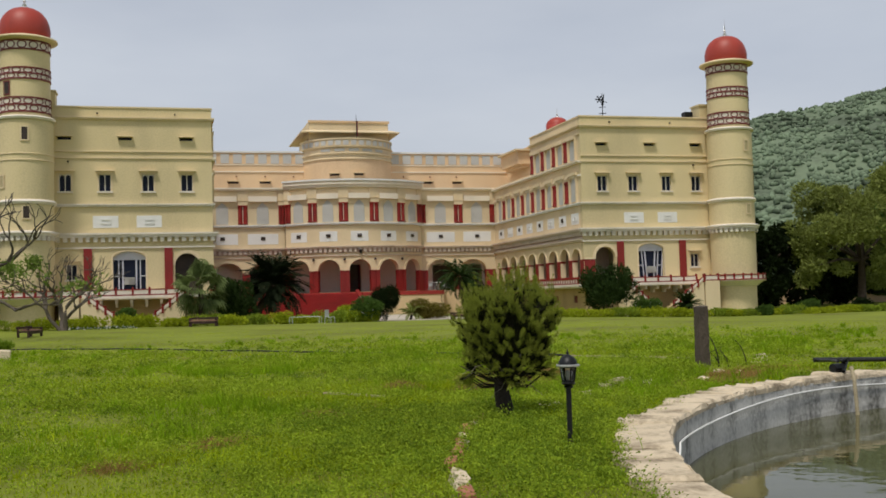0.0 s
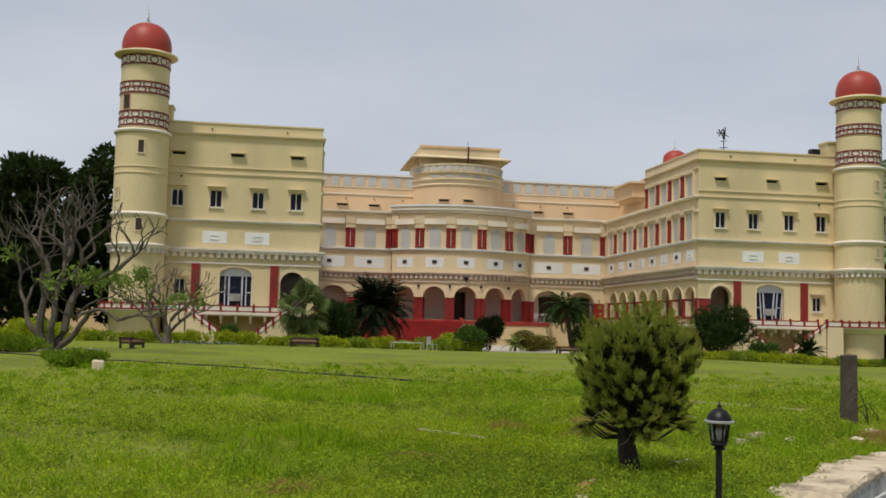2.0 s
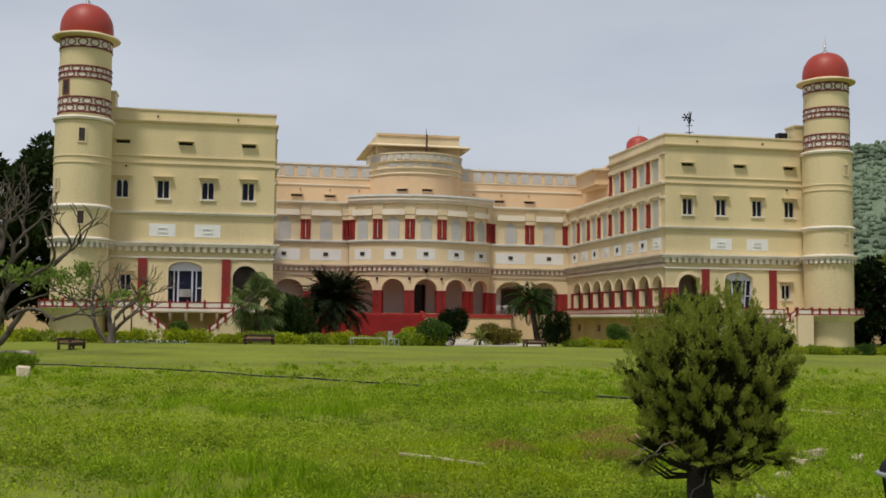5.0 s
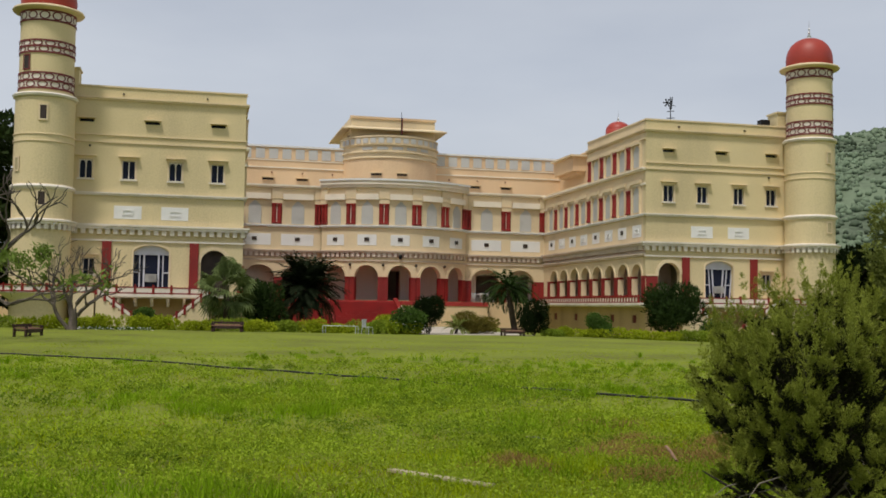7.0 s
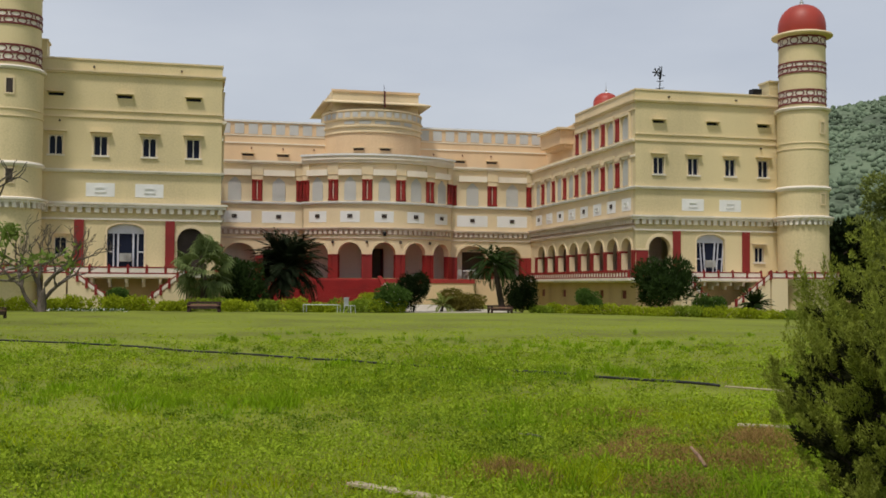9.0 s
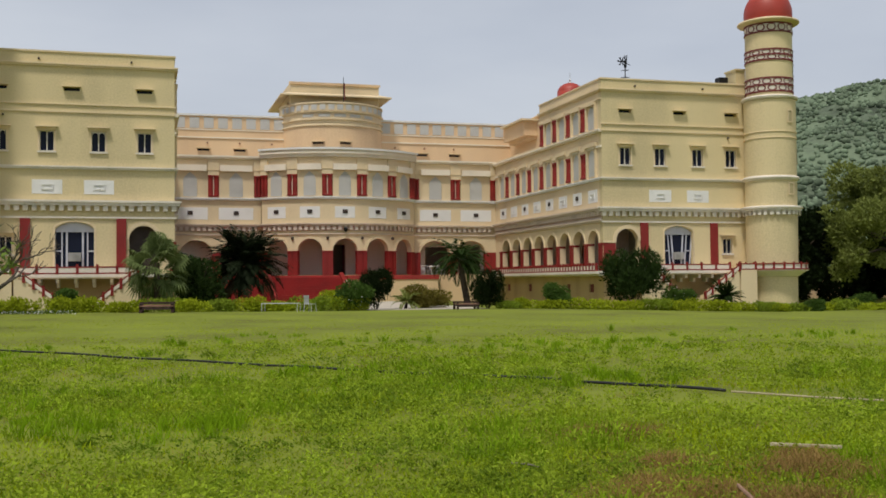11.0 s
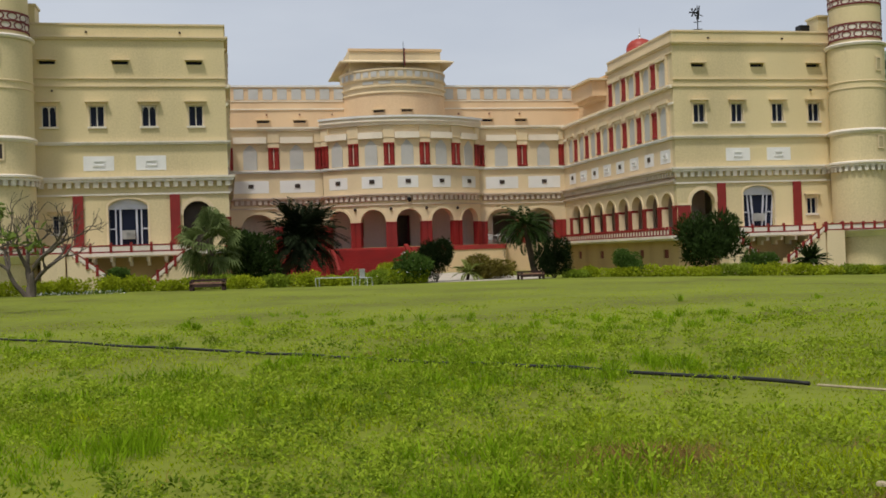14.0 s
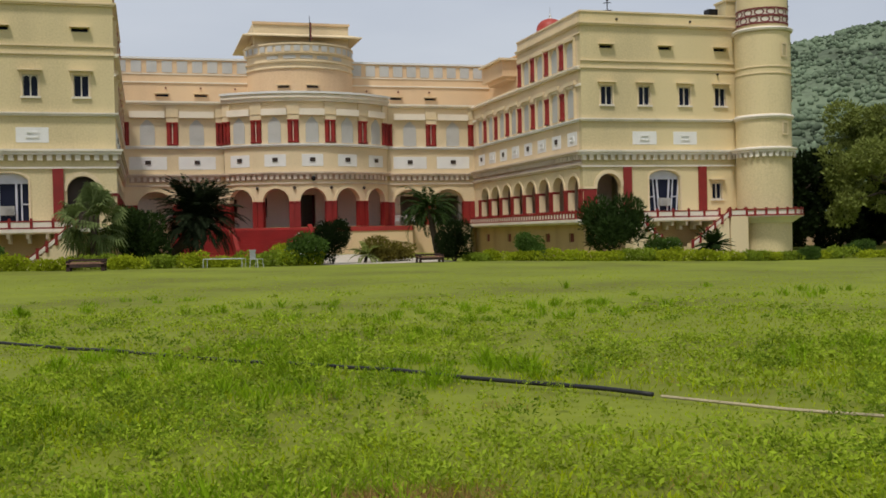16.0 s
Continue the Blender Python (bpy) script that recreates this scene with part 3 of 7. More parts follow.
    # inner side of the wing
    ops = [(1.45, 1.75, TERR, 4.55, 0.87)] + [(3.87 + 2.5 * i, 1.9, TERR, 4.6, 0.9) for i in range(7)]
    bm = bmesh.new()
    wall(bm, xin, 0.45, YC, FOOT, TERR, 0.45, [(u, 0.8, 0.45, 1.0, 0) for u in (1.9, 5.9, 9.7, 13.5, 18.4)])
    part("base_wall", bm, M_BASE, palace, "tan washed plinth wall")
    bm = bmesh.new()
    wall(bm, xin, 0.45, YC, TERR, 5.1, 0.45, ops)
    wall(bm, xin, 0.45, YC, 5.1, 11.35, 0.45)
    part("inner_wall", bm, M_CREAM2, palace, "pale cream inner wing wall with an arcade")
    bm = bmesh.new()
    wall(bm, xin, 0.45, 11.1, 11.35, 14.5, 0.45)
    part("upper_wall", bm, M_CREAM2, palace)
    for u in (1.9, 5.9, 9.7, 13.5, 18.4):
        bm = bmesh.new()
        run(bm, xin, u - 0.4, u + 0.4, 0.45, 1.0, 0.1, 0.13)
        part("cellar_window", bm, M_MAROON, palace, "small dark red cellar window")
    for z0, z1, pr in ((5.80, 5.92, 0.30), (5.92, 6.04, 0.38), (5.05, 5.16, 0.12), (5.16, 5.26, 0.2), (7.8, 7.9, 0.14), (7.9, 7.98, 0.2), (9.95, 10.1, 0.1), (10.95, 11.05, 0.2), (11.05, 11.15, 0.28)):
        course(xin, 0.022, YC, z0, z1, pr, M_LIME if 7 < z0 < 8 or z0 > 11.6 else M_TRIM if z0 > 7 else M_BEIGE, "white moulded string course", 99.0, 0.02)
    for z0, z1, pr in ((13.1, 13.2, 0.1), (13.62, 13.72, 0.12), (13.72, 13.82, 0.2), (14.42, 14.52, 0.06)):
        course(xin, 0.022, 11.1, z0, z1, pr, M_CREAM2, "cream moulded string course", 99.0, 0.02)
    bm = bmesh.new()
    dentils(bm, xin, 0.1, YC - 0.2, 5.5, 5.8, 0.22, 0.42, 0.22)
    dentils(bm, xin, 0.1, YC - 0.2, 5.28, 5.36, 0.12, 0.42, 0.22)
    tagged(part("dentil_course", bm, M_DENTIL, palace, "row of pinkish white dentils"), kind="stuff")
    course(xin, 0.1, YC - 0.2, 5.38, 5.8, 0.05, M_FRIEZE, "brown painted frieze behind the dentils")
    for uc, w, zb, zt, rise in ops:
        bm = bmesh.new()
        arch_ring(bm, xin, uc, w, zt - rise, rise, 0.16, -0.05, 0.02)
        part("arch_moulding", bm, M_CREAM2, palace)
    for i in range(9):
        u = 0.29 if i == 0 else 2.62 + 2.5 * (i - 1)
        bm = bmesh.new()
        wd = 0.56
        run(bm, xin, u - wd / 2 - 0.04, u + wd / 2 + 0.04, TERR, TERR + 0.3, -0.06, 0.3)
        run(bm, xin, u - wd / 2, u + wd / 2, TERR + 0.3, 3.55, -0.02, 0.26)
        for d in (-0.15, 0.15):
            run(bm, xin, u + d - 0.1, u + d + 0.1, TERR + 0.3, 3.55, -0.09, -0.02)
        run(bm, xin, u - wd / 2 - 0.03, u + wd / 2 + 0.03, 3.55, 3.7, -0.1, 0.45)
        part("column", bm, M_RED, palace, "red painted arcade pier")
    for i in range(8):
        uc = 1.5 + 2.58 * i
        if uc > YC - 0.8:
            continue
        plaque(xin, uc, 1.5, 6.4, 7.25, palace, hole=(i % 2 == 1))
    for i in range(7):
        uc = 2.8 + 2.58 * i
        shutter(xin, uc, 0.7, 8.1, 9.78, palace, 0.5)
    for i in range(8):
        uc = 1.5 + 2.58 * i
        bm = bmesh.new()
        arch_panel(bm, xin, uc, 1.0, 8.15, 9.85, 0.55, -0.05, 0.02)
        part("blind_arch", bm, M_GREY, palace, "grey blind arch panel")
        bm = bmesh.new()
        run(bm, xin, uc - 0.85, uc + 0.85, 10.1, 10.35, -0.22, 0.02)
        run(bm, xin, uc - 0.75, uc - 0.62, 8.0, 10.1, -0.16, 0.02)
        run(bm, xin, uc + 0.62, uc + 0.75, 8.0, 10.1, -0.16, 0.02)
        part("window_hood", bm, M_CREAM2, palace)
    for i in range(4):
        uc = 2.8 + 2.54 * i
        shutter(xin, uc, 0.7, 11.3, 12.85, palace, 0.25)
        bm = bmesh.new()
        run(bm, xin, uc - 2.05, uc - 0.5, 12.85, 13.05, -0.2, 0.02)
        run(bm, xin, uc - 0.62, uc - 0.5, 11.2, 12.85, -0.16, 0.02)
        run(bm, xin, uc - 2.05, uc - 1.93, 11.2, 12.85, -0.16, 0.02)
        part("window_hood", bm, M_CREAM2, palace)
        bm = bmesh.new()
        arch_panel(bm, xin, uc - 1.27, 0.95, 11.3, 12.75, 0.5, -0.05, 0.02)
        part("blind_arch", bm, M_GREY, palace, "grey blind arch panel")
    # gallery behind the arcade and the rest of the wing
    bm = bmesh.new()
    wall(bm, lambda u, v, z: xin(u, v + 3.2, z), 3.4, YC + 3.0, TERR, 5.1, 0.2, [(5.2 + 5 * i, 1.1, TERR, 4.1, 0.5) for i in range(4)])
    run(bm, xin, 3.2, 3.4, TERR, 5.1, 0.45, 3.4)
    part("gallery_wall", bm, M_ROOM, palace, "plastered gallery wall with dark doorways")
    bm = bmesh.new()
    run(bm, xin, 0.45, YC + 3.0, TERR - 0.15, TERR, 0.45, 3.4)
    part("gallery_floor", bm, M_RED, palace)
    bm = bmesh.new()
    run(bm, xin, 0.45, YC + 3.0, 5.1, 5.25, 0.45, 3.4)
    part("gallery_ceiling", bm, M_WHITE, palace)
    bm = bmesh.new()
    wall(bm, lambda u, v, z: xin(u, v + END - 0.45, z), 0.45, YC + 11, FOOT, 14.5, 0.45)
    run(bm, xin, 10.65, 11.1, 11.5, 14.5, 0.45, END - 0.45)
    run(bm, xin, YC + 10.6, YC + 11, FOOT, 14.5, 3.4, END - 0.45)
    part("outer_wall", bm, M_CREAM, palace)
    bm = bmesh.new()
    run(bm, xin, 0.45, 10.65, 13.6, 13.75, 0.45, END - 0.45)
    run(bm, xin, 11.1, YC + 10.6, 11.2, 11.35, 0.45, END - 0.45)
    part("roof", bm, M_ROOF, palace, "flat lime-washed roof")
    # recessed attic storey with its corner balcony
    bm = bmesh.new()
    run(bm, xin, 11.1, 24.2, 11.35, 13.9, 2.2, 2.5)
    part("attic_wall", bm, M_PEACH, palace, "peach washed attic wall")
    bm = bmesh.new()
    run(bm, xin, 11.1, 24.2, 13.9, 14.6, 2.2, 2.5)
    run(bm, xin, 11.1, 24.2, 14.6, 14.72, 2.1, 2.6)
    run(bm, xin, 17.2, 22.0, 13.1, 14.4, 1.0, 2.25)
    run(bm, xin, 17.4, 21.8, 12.85, 13.1, 1.4, 2.25)
    part("attic_parapet", bm, M_PEACH, palace)
    bm = bmesh.new()
    run(bm, xin, 16.9, 22.2, 14.3, 14.45, 0.7, 2.2)
    part("balcony_shade", bm, M_CREAM2, palace)
    # roof-end block beside the tower
    bm = bmesh.new()
    run(bm, xf, 10.05, 10.75, 14.5, 15.45, 0.1, 1.4)
    run(bm, xf, 9.98, 10.75, 15.45, 15.57, 0.02, 1.48)
    part("roof_pier", bm, M_CREAM, palace)

# middle range: flat parts on both sides of the bow
for s in (0, 1):
    xm = (lambda u, v, z: xf_mid(u, v, z)) if s == 0 else (lambda u, v, z: xf_mid(27 - u, v, z))
    ops = [(2.2, 2.55, TERR, 4.66, 0.98), (5.35, 2.55, TERR, 4.66, 0.98)]
    bm = bmesh.new()
    wall(bm, xm, 0, 7.27, FOOT, TERR, 0.45)
    part("base_wall", bm, M_BASE, palace, "tan washed plinth wall")
    bm = bmesh.new()
    wall(bm, xm, 0, 7.27, TERR, 5.1, 0.45, ops)
    wall(bm, xm, 0, 7.27, 5.1, 11.3, 0.45)
    part("middle_wall", bm, M_CREAM2, palace, "pale cream middle range wall")
    for z0, z1, pr in ((5.05, 5.15, 0.1), (5.72, 5.84, 0.25), (5.84, 5.94, 0.32), (7.92, 8.02, 0.2), (11.1, 11.22, 0.2), (11.22, 11.36, 0.3), (7.82, 7.92, 0.14)):
        course(xm, 0, 7.27, z0, z1, pr, M_LIME if 7 < z0 < 8 or z0 > 11.6 else M_TRIM if z0 > 7 else M_BEIGE, "white moulded string course", 99.0, 0.02)
    bm = bmesh.new()
    dentils(bm, xm, 0.4, 7.0, 5.4, 5.72, 0.2, 0.42, 0.24)
    tagged(part("dentil_course", bm, M_DENTIL, palace, "row of pinkish white dentils"), kind="stuff")
    course(xm, 0.4, 7.0, 5.34, 5.74, 0.05, M_FRIEZE, "brown painted frieze behind the dentils", 99.0)
    for uc, w, zb, zt, rise in ops:
        bm = bmesh.new()
        arch_ring(bm, xm, uc, w, zt - rise, rise, 0.2, -0.06, 0.02)
        part("arch_moulding", bm, M_CREAM2, palace)
    for u, wd in ((0.475, 0.94), (3.775, 0.64), (6.935, 0.66)):
        bm = bmesh.new()
        run(bm, xm, u - wd / 2, u + wd / 2, TERR, 3.68, -0.03, 0.5)
        for d in (-wd * 0.27, wd * 0.27):
            run(bm, xm, u + d - wd * 0.19, u + d + wd * 0.19, TERR, 3.68, -0.1, -0.02)
        part("column", bm, M_RED, palace, "red painted arcade pier")
    for u in (1.75, 5.3):
        bm = bmesh.new()
        arch_panel(bm, xm, u, 1.05, 8.1, 9.95, 0.65, -0.05, 0.02)
        part("blind_arch", bm, M_GREY, palace, "grey blind arch panel")
        bm = bmesh.new()
        run(bm, xm, u - 1.26, u + 1.26, 10.12, 10.6, -0.26, 0.02)
        part("window_hood", bm, M_TRIM, palace, "pale lintel over a blind arch")
        plaque(xm, u, 2.7, 6.3, 7.25, palace, hole=True)
    shutter(xm, 3.55, 0.84, 8.1, 9.8, palace, 1.28)
    shutter(xm, 0.24, 0.46, 8.1, 9.8, palace, 1.28)
    shutter(xm, 6.98, 0.55, 8.1, 9.8, palace, 1.28)

# the bow
STEP = 0.7
SP = 2 * BAY_HALF / 5
ops = [(-2 * SP + SP * i, 1.95, TERR, 4.72, 0.97) for i in range(5)]
bm = bmesh.new()
wall(bm, xf_bay, -BAY_HALF, BAY_HALF, FOOT, TERR, 0.45, (), STEP)
part("base_wall", bm, M_BASE, palace, "tan washed plinth wall")
bm = bmesh.new()
wall(bm, xf_bay, -BAY_HALF, BAY_HALF, TERR, 5.1, 0.45, ops, STEP)
wall(bm, xf_bay, -BAY_HALF, BAY_HALF, 5.1, 11.3, 0.45, (), 0.46)
part("bow_wall", bm, M_CREAM2, palace, "bowed pale cream entrance wall")
for z0, z1, pr in ((5.05, 5.15, 0.1), (5.72, 5.84, 0.25), (5.84, 5.94, 0.32), (7.92, 8.02, 0.2), (7.82, 7.92, 0.14), (11.15, 11.4, 0.25), (11.4, 11.52, 0.38), (11.7, 11.86, 0.45)):
    course(xf_bay, -BAY_HALF, BAY_HALF, z0, z1, pr, M_LIME if 7 < z0 < 8 or z0 > 11.6 else M_TRIM if z0 > 7 else M_BEIGE, "white curved string course", 0.3, 0.02)
bm = bmesh.new()
run(bm, xf_bay, -BAY_HALF, BAY_HALF, 11.3, 11.7, -0.3, 0.2, 0.3)
bmesh.ops.remove_doubles(bm, verts=bm.verts, dist=0.0005)
part("bow_parapet", bm, M_TRIM, palace)
bm = bmesh.new()
dentils(bm, xf_bay, -BAY_HALF + 0.2, BAY_HALF - 0.2, 5.4, 5.72, 0.2, 0.42, 0.24)
tagged(part("dentil_course", bm, M_DENTIL, palace, "row of pinkish white dentils"), kind="stuff")
course(xf_bay, -BAY_HALF + 0.2, BAY_HALF - 0.2, 5.34, 5.74, 0.05, M_FRIEZE, "brown painted frieze behind the dentils", 0.3)
for uc, w, zb, zt, rise in ops:
    bm = bmesh.new()
    arch_ring(bm, xf_bay, uc, w, zt - rise, rise, 0.18, -0.06, 0.02)
    part("arch_moulding", bm, M_CREAM2, palace)
    bm = bmesh.new()
    arch_panel(bm, xf_bay, uc, 0.95, 8.1, 9.95, 0.65, -0.05, 0.02)
    part("blind_arch", bm, M_GREY, palace, "grey blind arch panel")
    bm = bmesh.new()
    hw = SP / 2 - 0.46
    run(bm, xf_bay, uc - hw, uc + hw, 10.12, 10.6, -0.26, 0.02, 0.4)
    bmesh.ops.remove_doubles(bm, verts=bm.verts, dist=0.0005)
    part("window_hood", bm, M_TRIM, palace, "pale lintel over a blind arch")
    plaque(xf_bay, uc, 1.6, 6.35, 7.25, palace, hole=True)
for i in range(6):
    uc = -2.5 * SP + SP * i
    if 0 < i < 5:
        shutter(xf_bay, uc, 0.82, 8.1, 9.8, palace, 1.33)
        bm = bmesh.new()
        pw = (SP - 1.95) / 2 + 0.02
        run(bm, xf_bay, uc - pw, uc + pw, TERR, 3.7, -0.03, 0.47)
        part("pier", bm, M_RED, palace, "red painted entrance pier")
        for d in (-0.22, 0.22):
            bm = bmesh.new()
            run(bm, xf_bay, uc + d - 0.17, uc + d + 0.17, TERR, 3.66, -0.08, 0.4)
            run(bm, xf_bay, uc + d - 0.2, uc + d + 0.2, 3.66, 3.76, -0.12, 0.45)
            part("column", bm, M_RED, palace, "red painted entrance column")
        # raised boss standing in for a small hole, its shade given as dark colour
        bm = bmesh.new()
        lathe(bm, *xf_bay(uc, -0.06, 0)[:2], [(0.0, 4.62), (0.09, 4.66), (0.12, 4.75), (0.09, 4.84), (0.0, 4.88)], 10)
        part("hole_boss", bm, M_DARKOPENING, palace)
    else:
        k = 1 if i == 0 else -1
        shutter(xf_bay, uc + k * 0.3, 0.6, 8.1, 9.8, palace, 1.33)
        bm = bmesh.new()
        run(bm, xf_bay, min(uc, uc + k * 0.5), max(uc, uc + k * 0.5), TERR, 3.7, -0.06, 0.4)
        part("column", bm, M_RED, palace, "red painted entrance column")
# lamp over the entrance
bm = bmesh.new()
lathe(bm, 13.5, BAY_Y - BAY_R - 0.3, [(0.0, 5.6), (0.14, 5.56), (0.17, 5.42), (0.1, 5.25), (0.0, 5.22)], 12)
run(bm, xf_bay, -0.03, 0.03, 5.56, 5.6, -0.32, 0)
part("entrance_lamp", bm, M_METAL, palace, "small dark lamp over the entrance")
# veranda inside
bm = bmesh.new()
box(bm, 0.5, 26.5, 21.7, 26.2, TERR - 0.15, TERR)
a = [(-BAY_HALF + 2 * BAY_HALF * i / 24) for i in range(25)]
for p, q in zip(a, a[1:]):
    c = [xf_bay(p, 0.3, TERR), xf_bay(q, 0.3, TERR)]
    bm.faces.new([bm.verts.new(v) for v in (c[0], c[1], (c[1][0], 21.69, TERR), (c[0][0], 21.69, TERR))])
part("veranda_floor", bm, M_STAIR, palace, "red painted veranda floor")
bm = bmesh.new()
box(bm, 0.5, 26.5, 21.9, 26.2, 5.15, 5.3)
for p, q in zip(a, a[1:]):
    c = [xf_bay(p, 0.3, 5.2), xf_bay(q, 0.3, 5.2)]
    bm.faces.new([bm.verts.new(v) for v in (c[0], c[1], (c[1][0], 21.89, 5.2), (c[0][0], 21.89, 5.2))])
part("veranda_ceiling", bm, M_WHITE, palace, "white veranda ceiling")
bm = bmesh.new()
wall(bm, lambda u, v, z: (u, 23.3 + v, z), 0, 27, TERR, 5.2, 0.3, [(13.5, 1.75, TERR, 4.4, 0), (8.0, 0.6, 2.7, 4.1, 0), (10.3, 0.6, 2.7, 4.2, 0), (15.9, 0.55, 2.7, 4.2, 0), (18.2, 0.6, 2.7, 4.1, 0), (22.3, 2.1, TERR, 4.2, 0), (25.2, 1.9, TERR, 4.2, 0), (4.6, 1.6, TERR, 4.2, 0)])
part("veranda_wall", bm, M_WHITE, palace, "grey veranda back wall")
for x in (12.66, 14.28):
    bm = bmesh.new()
    box(bm, x, x + 0.06, 23.62, 24.42, TERR, 4.38)
    for z in (2.2, 3.2):
        box(bm, x - 0.015, x + 0.075, 23.74, 24.3, z, z + 0.8)
    part("door_leaf", bm, M_MAROON, palace, "dark red open door leaf")
bm = bmesh.new()
box(bm, 0.3, 26.7, 23.6, 31.5, TERR - 0.12, TERR)
part("hall_floor", bm, M_STAIR, palace)
bm = bmesh.new()
box(bm, 0.3, 26.7, 27.8, 28.0, TERR, 5.2)
box(bm, 0.3, 26.7, 23.6, 28.0, 5.2, 5.32)
for x in (0.3, 11.0, 16.0, 26.5):
    box(bm, x, x + 0.2, 23.6, 27.8, TERR, 5.2)
part("hall_wall", bm, M_ROOM, palace, "plastered walls of the dim hall")
bm = bmesh.new()
box(bm, 0, 27, 31.6, 32, FOOT, 13.8)
part("rear_wall", bm, M_CREAM, palace)
bm = bmesh.new()
box(bm, 0.0, 27, 21.9, 31.6, 11.2, 11.32)
for p, q in zip(a, a[1:]):
    c = [xf_bay(p, 0.1, 11.3), xf_bay(q, 0.1, 11.3)]
    bm.faces.new([bm.verts.new(v) for v in (c[0], c[1], (c[1][0], 22, 11.3), (c[0][0], 22, 11.3))])
part("roof", bm, M_ROOF, palace, "flat lime-washed roof")
# attic over the middle
bm = bmesh.new()
wall(bm, xf_attic, -2.3, 29.3, 11.3, 14.9, 0.3, [(u, 0.95, 12.02, 12.2, 0) for u in (2.9, 5.8, 8.4, 18.6, 21.2, 24.1)])
part("attic_wall", bm, M_PEACH, palace, "peach washed attic wall")
for u in (2.9, 5.8, 8.4, 18.6, 21.2, 24.1):
    slot(xf_attic, u, 12.11, palace, 0.95)
for z0, z1, pr in ((13.05, 13.15, 0.08), (13.7, 13.78, 0.05), (14.85, 15.0, 0.12)):
    course(xf_attic, -2.3, 29.3, z0, z1, pr, M_LIME if z0 > 14 else M_TRIM, "cream moulded string course", 99.0, 0.31)
for i in range(27):
    u = -1.2 + 1.13 * i
    if 9.0 < u < 18.0:
        continue
    bm = bmesh.new()
    run(bm, xf_attic, u - 0.38, u + 0.38, 13.86, 14.72, -0.05, 0.02)
    part("parapet_panel", bm, M_PANEL, palace)
for i in range(9):
    u = 3.2 + 2.6 * i
    if not 9.0 < u < 18.0:
        bm = bmesh.new()
        run(bm, xf_attic, u - 0.05, u + 0.05, 12.6, 12.72, -0.12, 0)
        part("drain_spout", bm, M_MAROON, palace)
# drum and pavilion
DX, DY, DR = 13.5, 24.8, 4.25
H0, H1 = -math.pi * 0.56, math.pi * 0.56
bm = bmesh.new()
lathe(bm, DX, DY, [(DR, 11.3), (DR, 13.9)], 48, H0, H1)
part("drum_wall", bm, M_PEACH, palace, "curved peach drum")
bm = bmesh.new()
lathe(bm, DX, DY, [(DR, 13.9), (DR + 0.1, 13.92), (DR + 0.1, 14.0), (DR, 14.05), (DR, 14.35), (DR + 0.14, 14.4), (DR + 0.14, 14.5), (DR, 14.55), (DR, 14.95), (DR + 0.12, 14.98), (DR + 0.18, 15.06), (DR + 0.02, 15.1), (DR + 0.02, 15.7), (DR + 0.1, 15.72), (DR + 0.1, 15.84), (DR - 0.2, 15.85), (DR - 0.2, 15.0)], 48, H0, H1)
part("drum_parapet", bm, M_CREAM2, palace, "cream moulded drum parapet")
for i in range(17):
    am = (i - 8) * 0.165
    bm = bmesh.new()
    lathe(bm, DX, DY, [(DR + 0.02, 15.2), (DR + 0.07, 15.2), (DR + 0.07, 15.62), (DR + 0.02, 15.62)], 3, am - 0.055, am + 0.055)
    part("parapet_panel", bm, M_PANEL, palace)
for am in (-0.62, -0.3, 0.0, 0.3, 0.62):
    bm = bmesh.new()
    lathe(bm, DX, DY, [(DR, 14.62), (DR + 0.05, 14.62), (DR + 0.05, 14.86), (DR, 14.86)], 4, am - 0.11, am + 0.11)
    part("drum_panel", bm, M_GREY, palace)
for am in (-0.42, 0.1):
    bm = bmesh.new()
    lathe(bm, DX, DY, [(DR, 12.42), (DR + 0.03, 12.42), (DR + 0.03, 12.58), (DR, 12.58)], 4, am - 0.1, am + 0.1)
    part("drum_slot", bm, M_DARKOPENING, palace)
    bm = bmesh.new()
    lathe(bm, DX, DY, [(DR, 12.6), (DR + 0.25, 12.6), (DR + 0.25, 12.65), (DR, 12.66)], 4, am - 0.12, am + 0.12)
    part("slot_hood", bm, M_CREAM2, palace)
bm = bmesh.new()
for x0, x1, y0, y1 in ((9.8, 17.2, 22.8, 23.1), (9.8, 17.2, 30.0, 30.3), (16.9, 17.2, 23.1, 30.0)):
    box(bm, x0, x1, y0, y1, 11.3, 17.7)
wall(bm, lambda u, v, z: (9.8 + v, u, z), 23.1, 30.0, 11.3, 17.7, 0.3, [(24.4, 1.0, 14.6, 16.3, 0)])
box(bm, 10.1, 16.9, 23.1, 30.0, 17.4, 17.5)
part("pavilion_wall", bm, M_CREAM2, palace, "roof pavilion washed cream")
bm = bmesh.new()
box(bm, 9.7, 17.3, 22.7, 22.85, 17.55, 17.75)
part("pavilion_coping", bm, M_PEACH, palace)
bm = bmesh.new()
o, i_ = (8.9, 18.1, 21.9, 31.2), (9.78, 17.22, 22.78, 30.32)
lo = [(o[0], o[2]), (o[1], o[2]), (o[1], o[3]), (o[0], o[3])]
hi = [(i_[0], i_[2]), (i_[1], i_[2]), (i_[1], i_[3]), (i_[0], i_[3])]
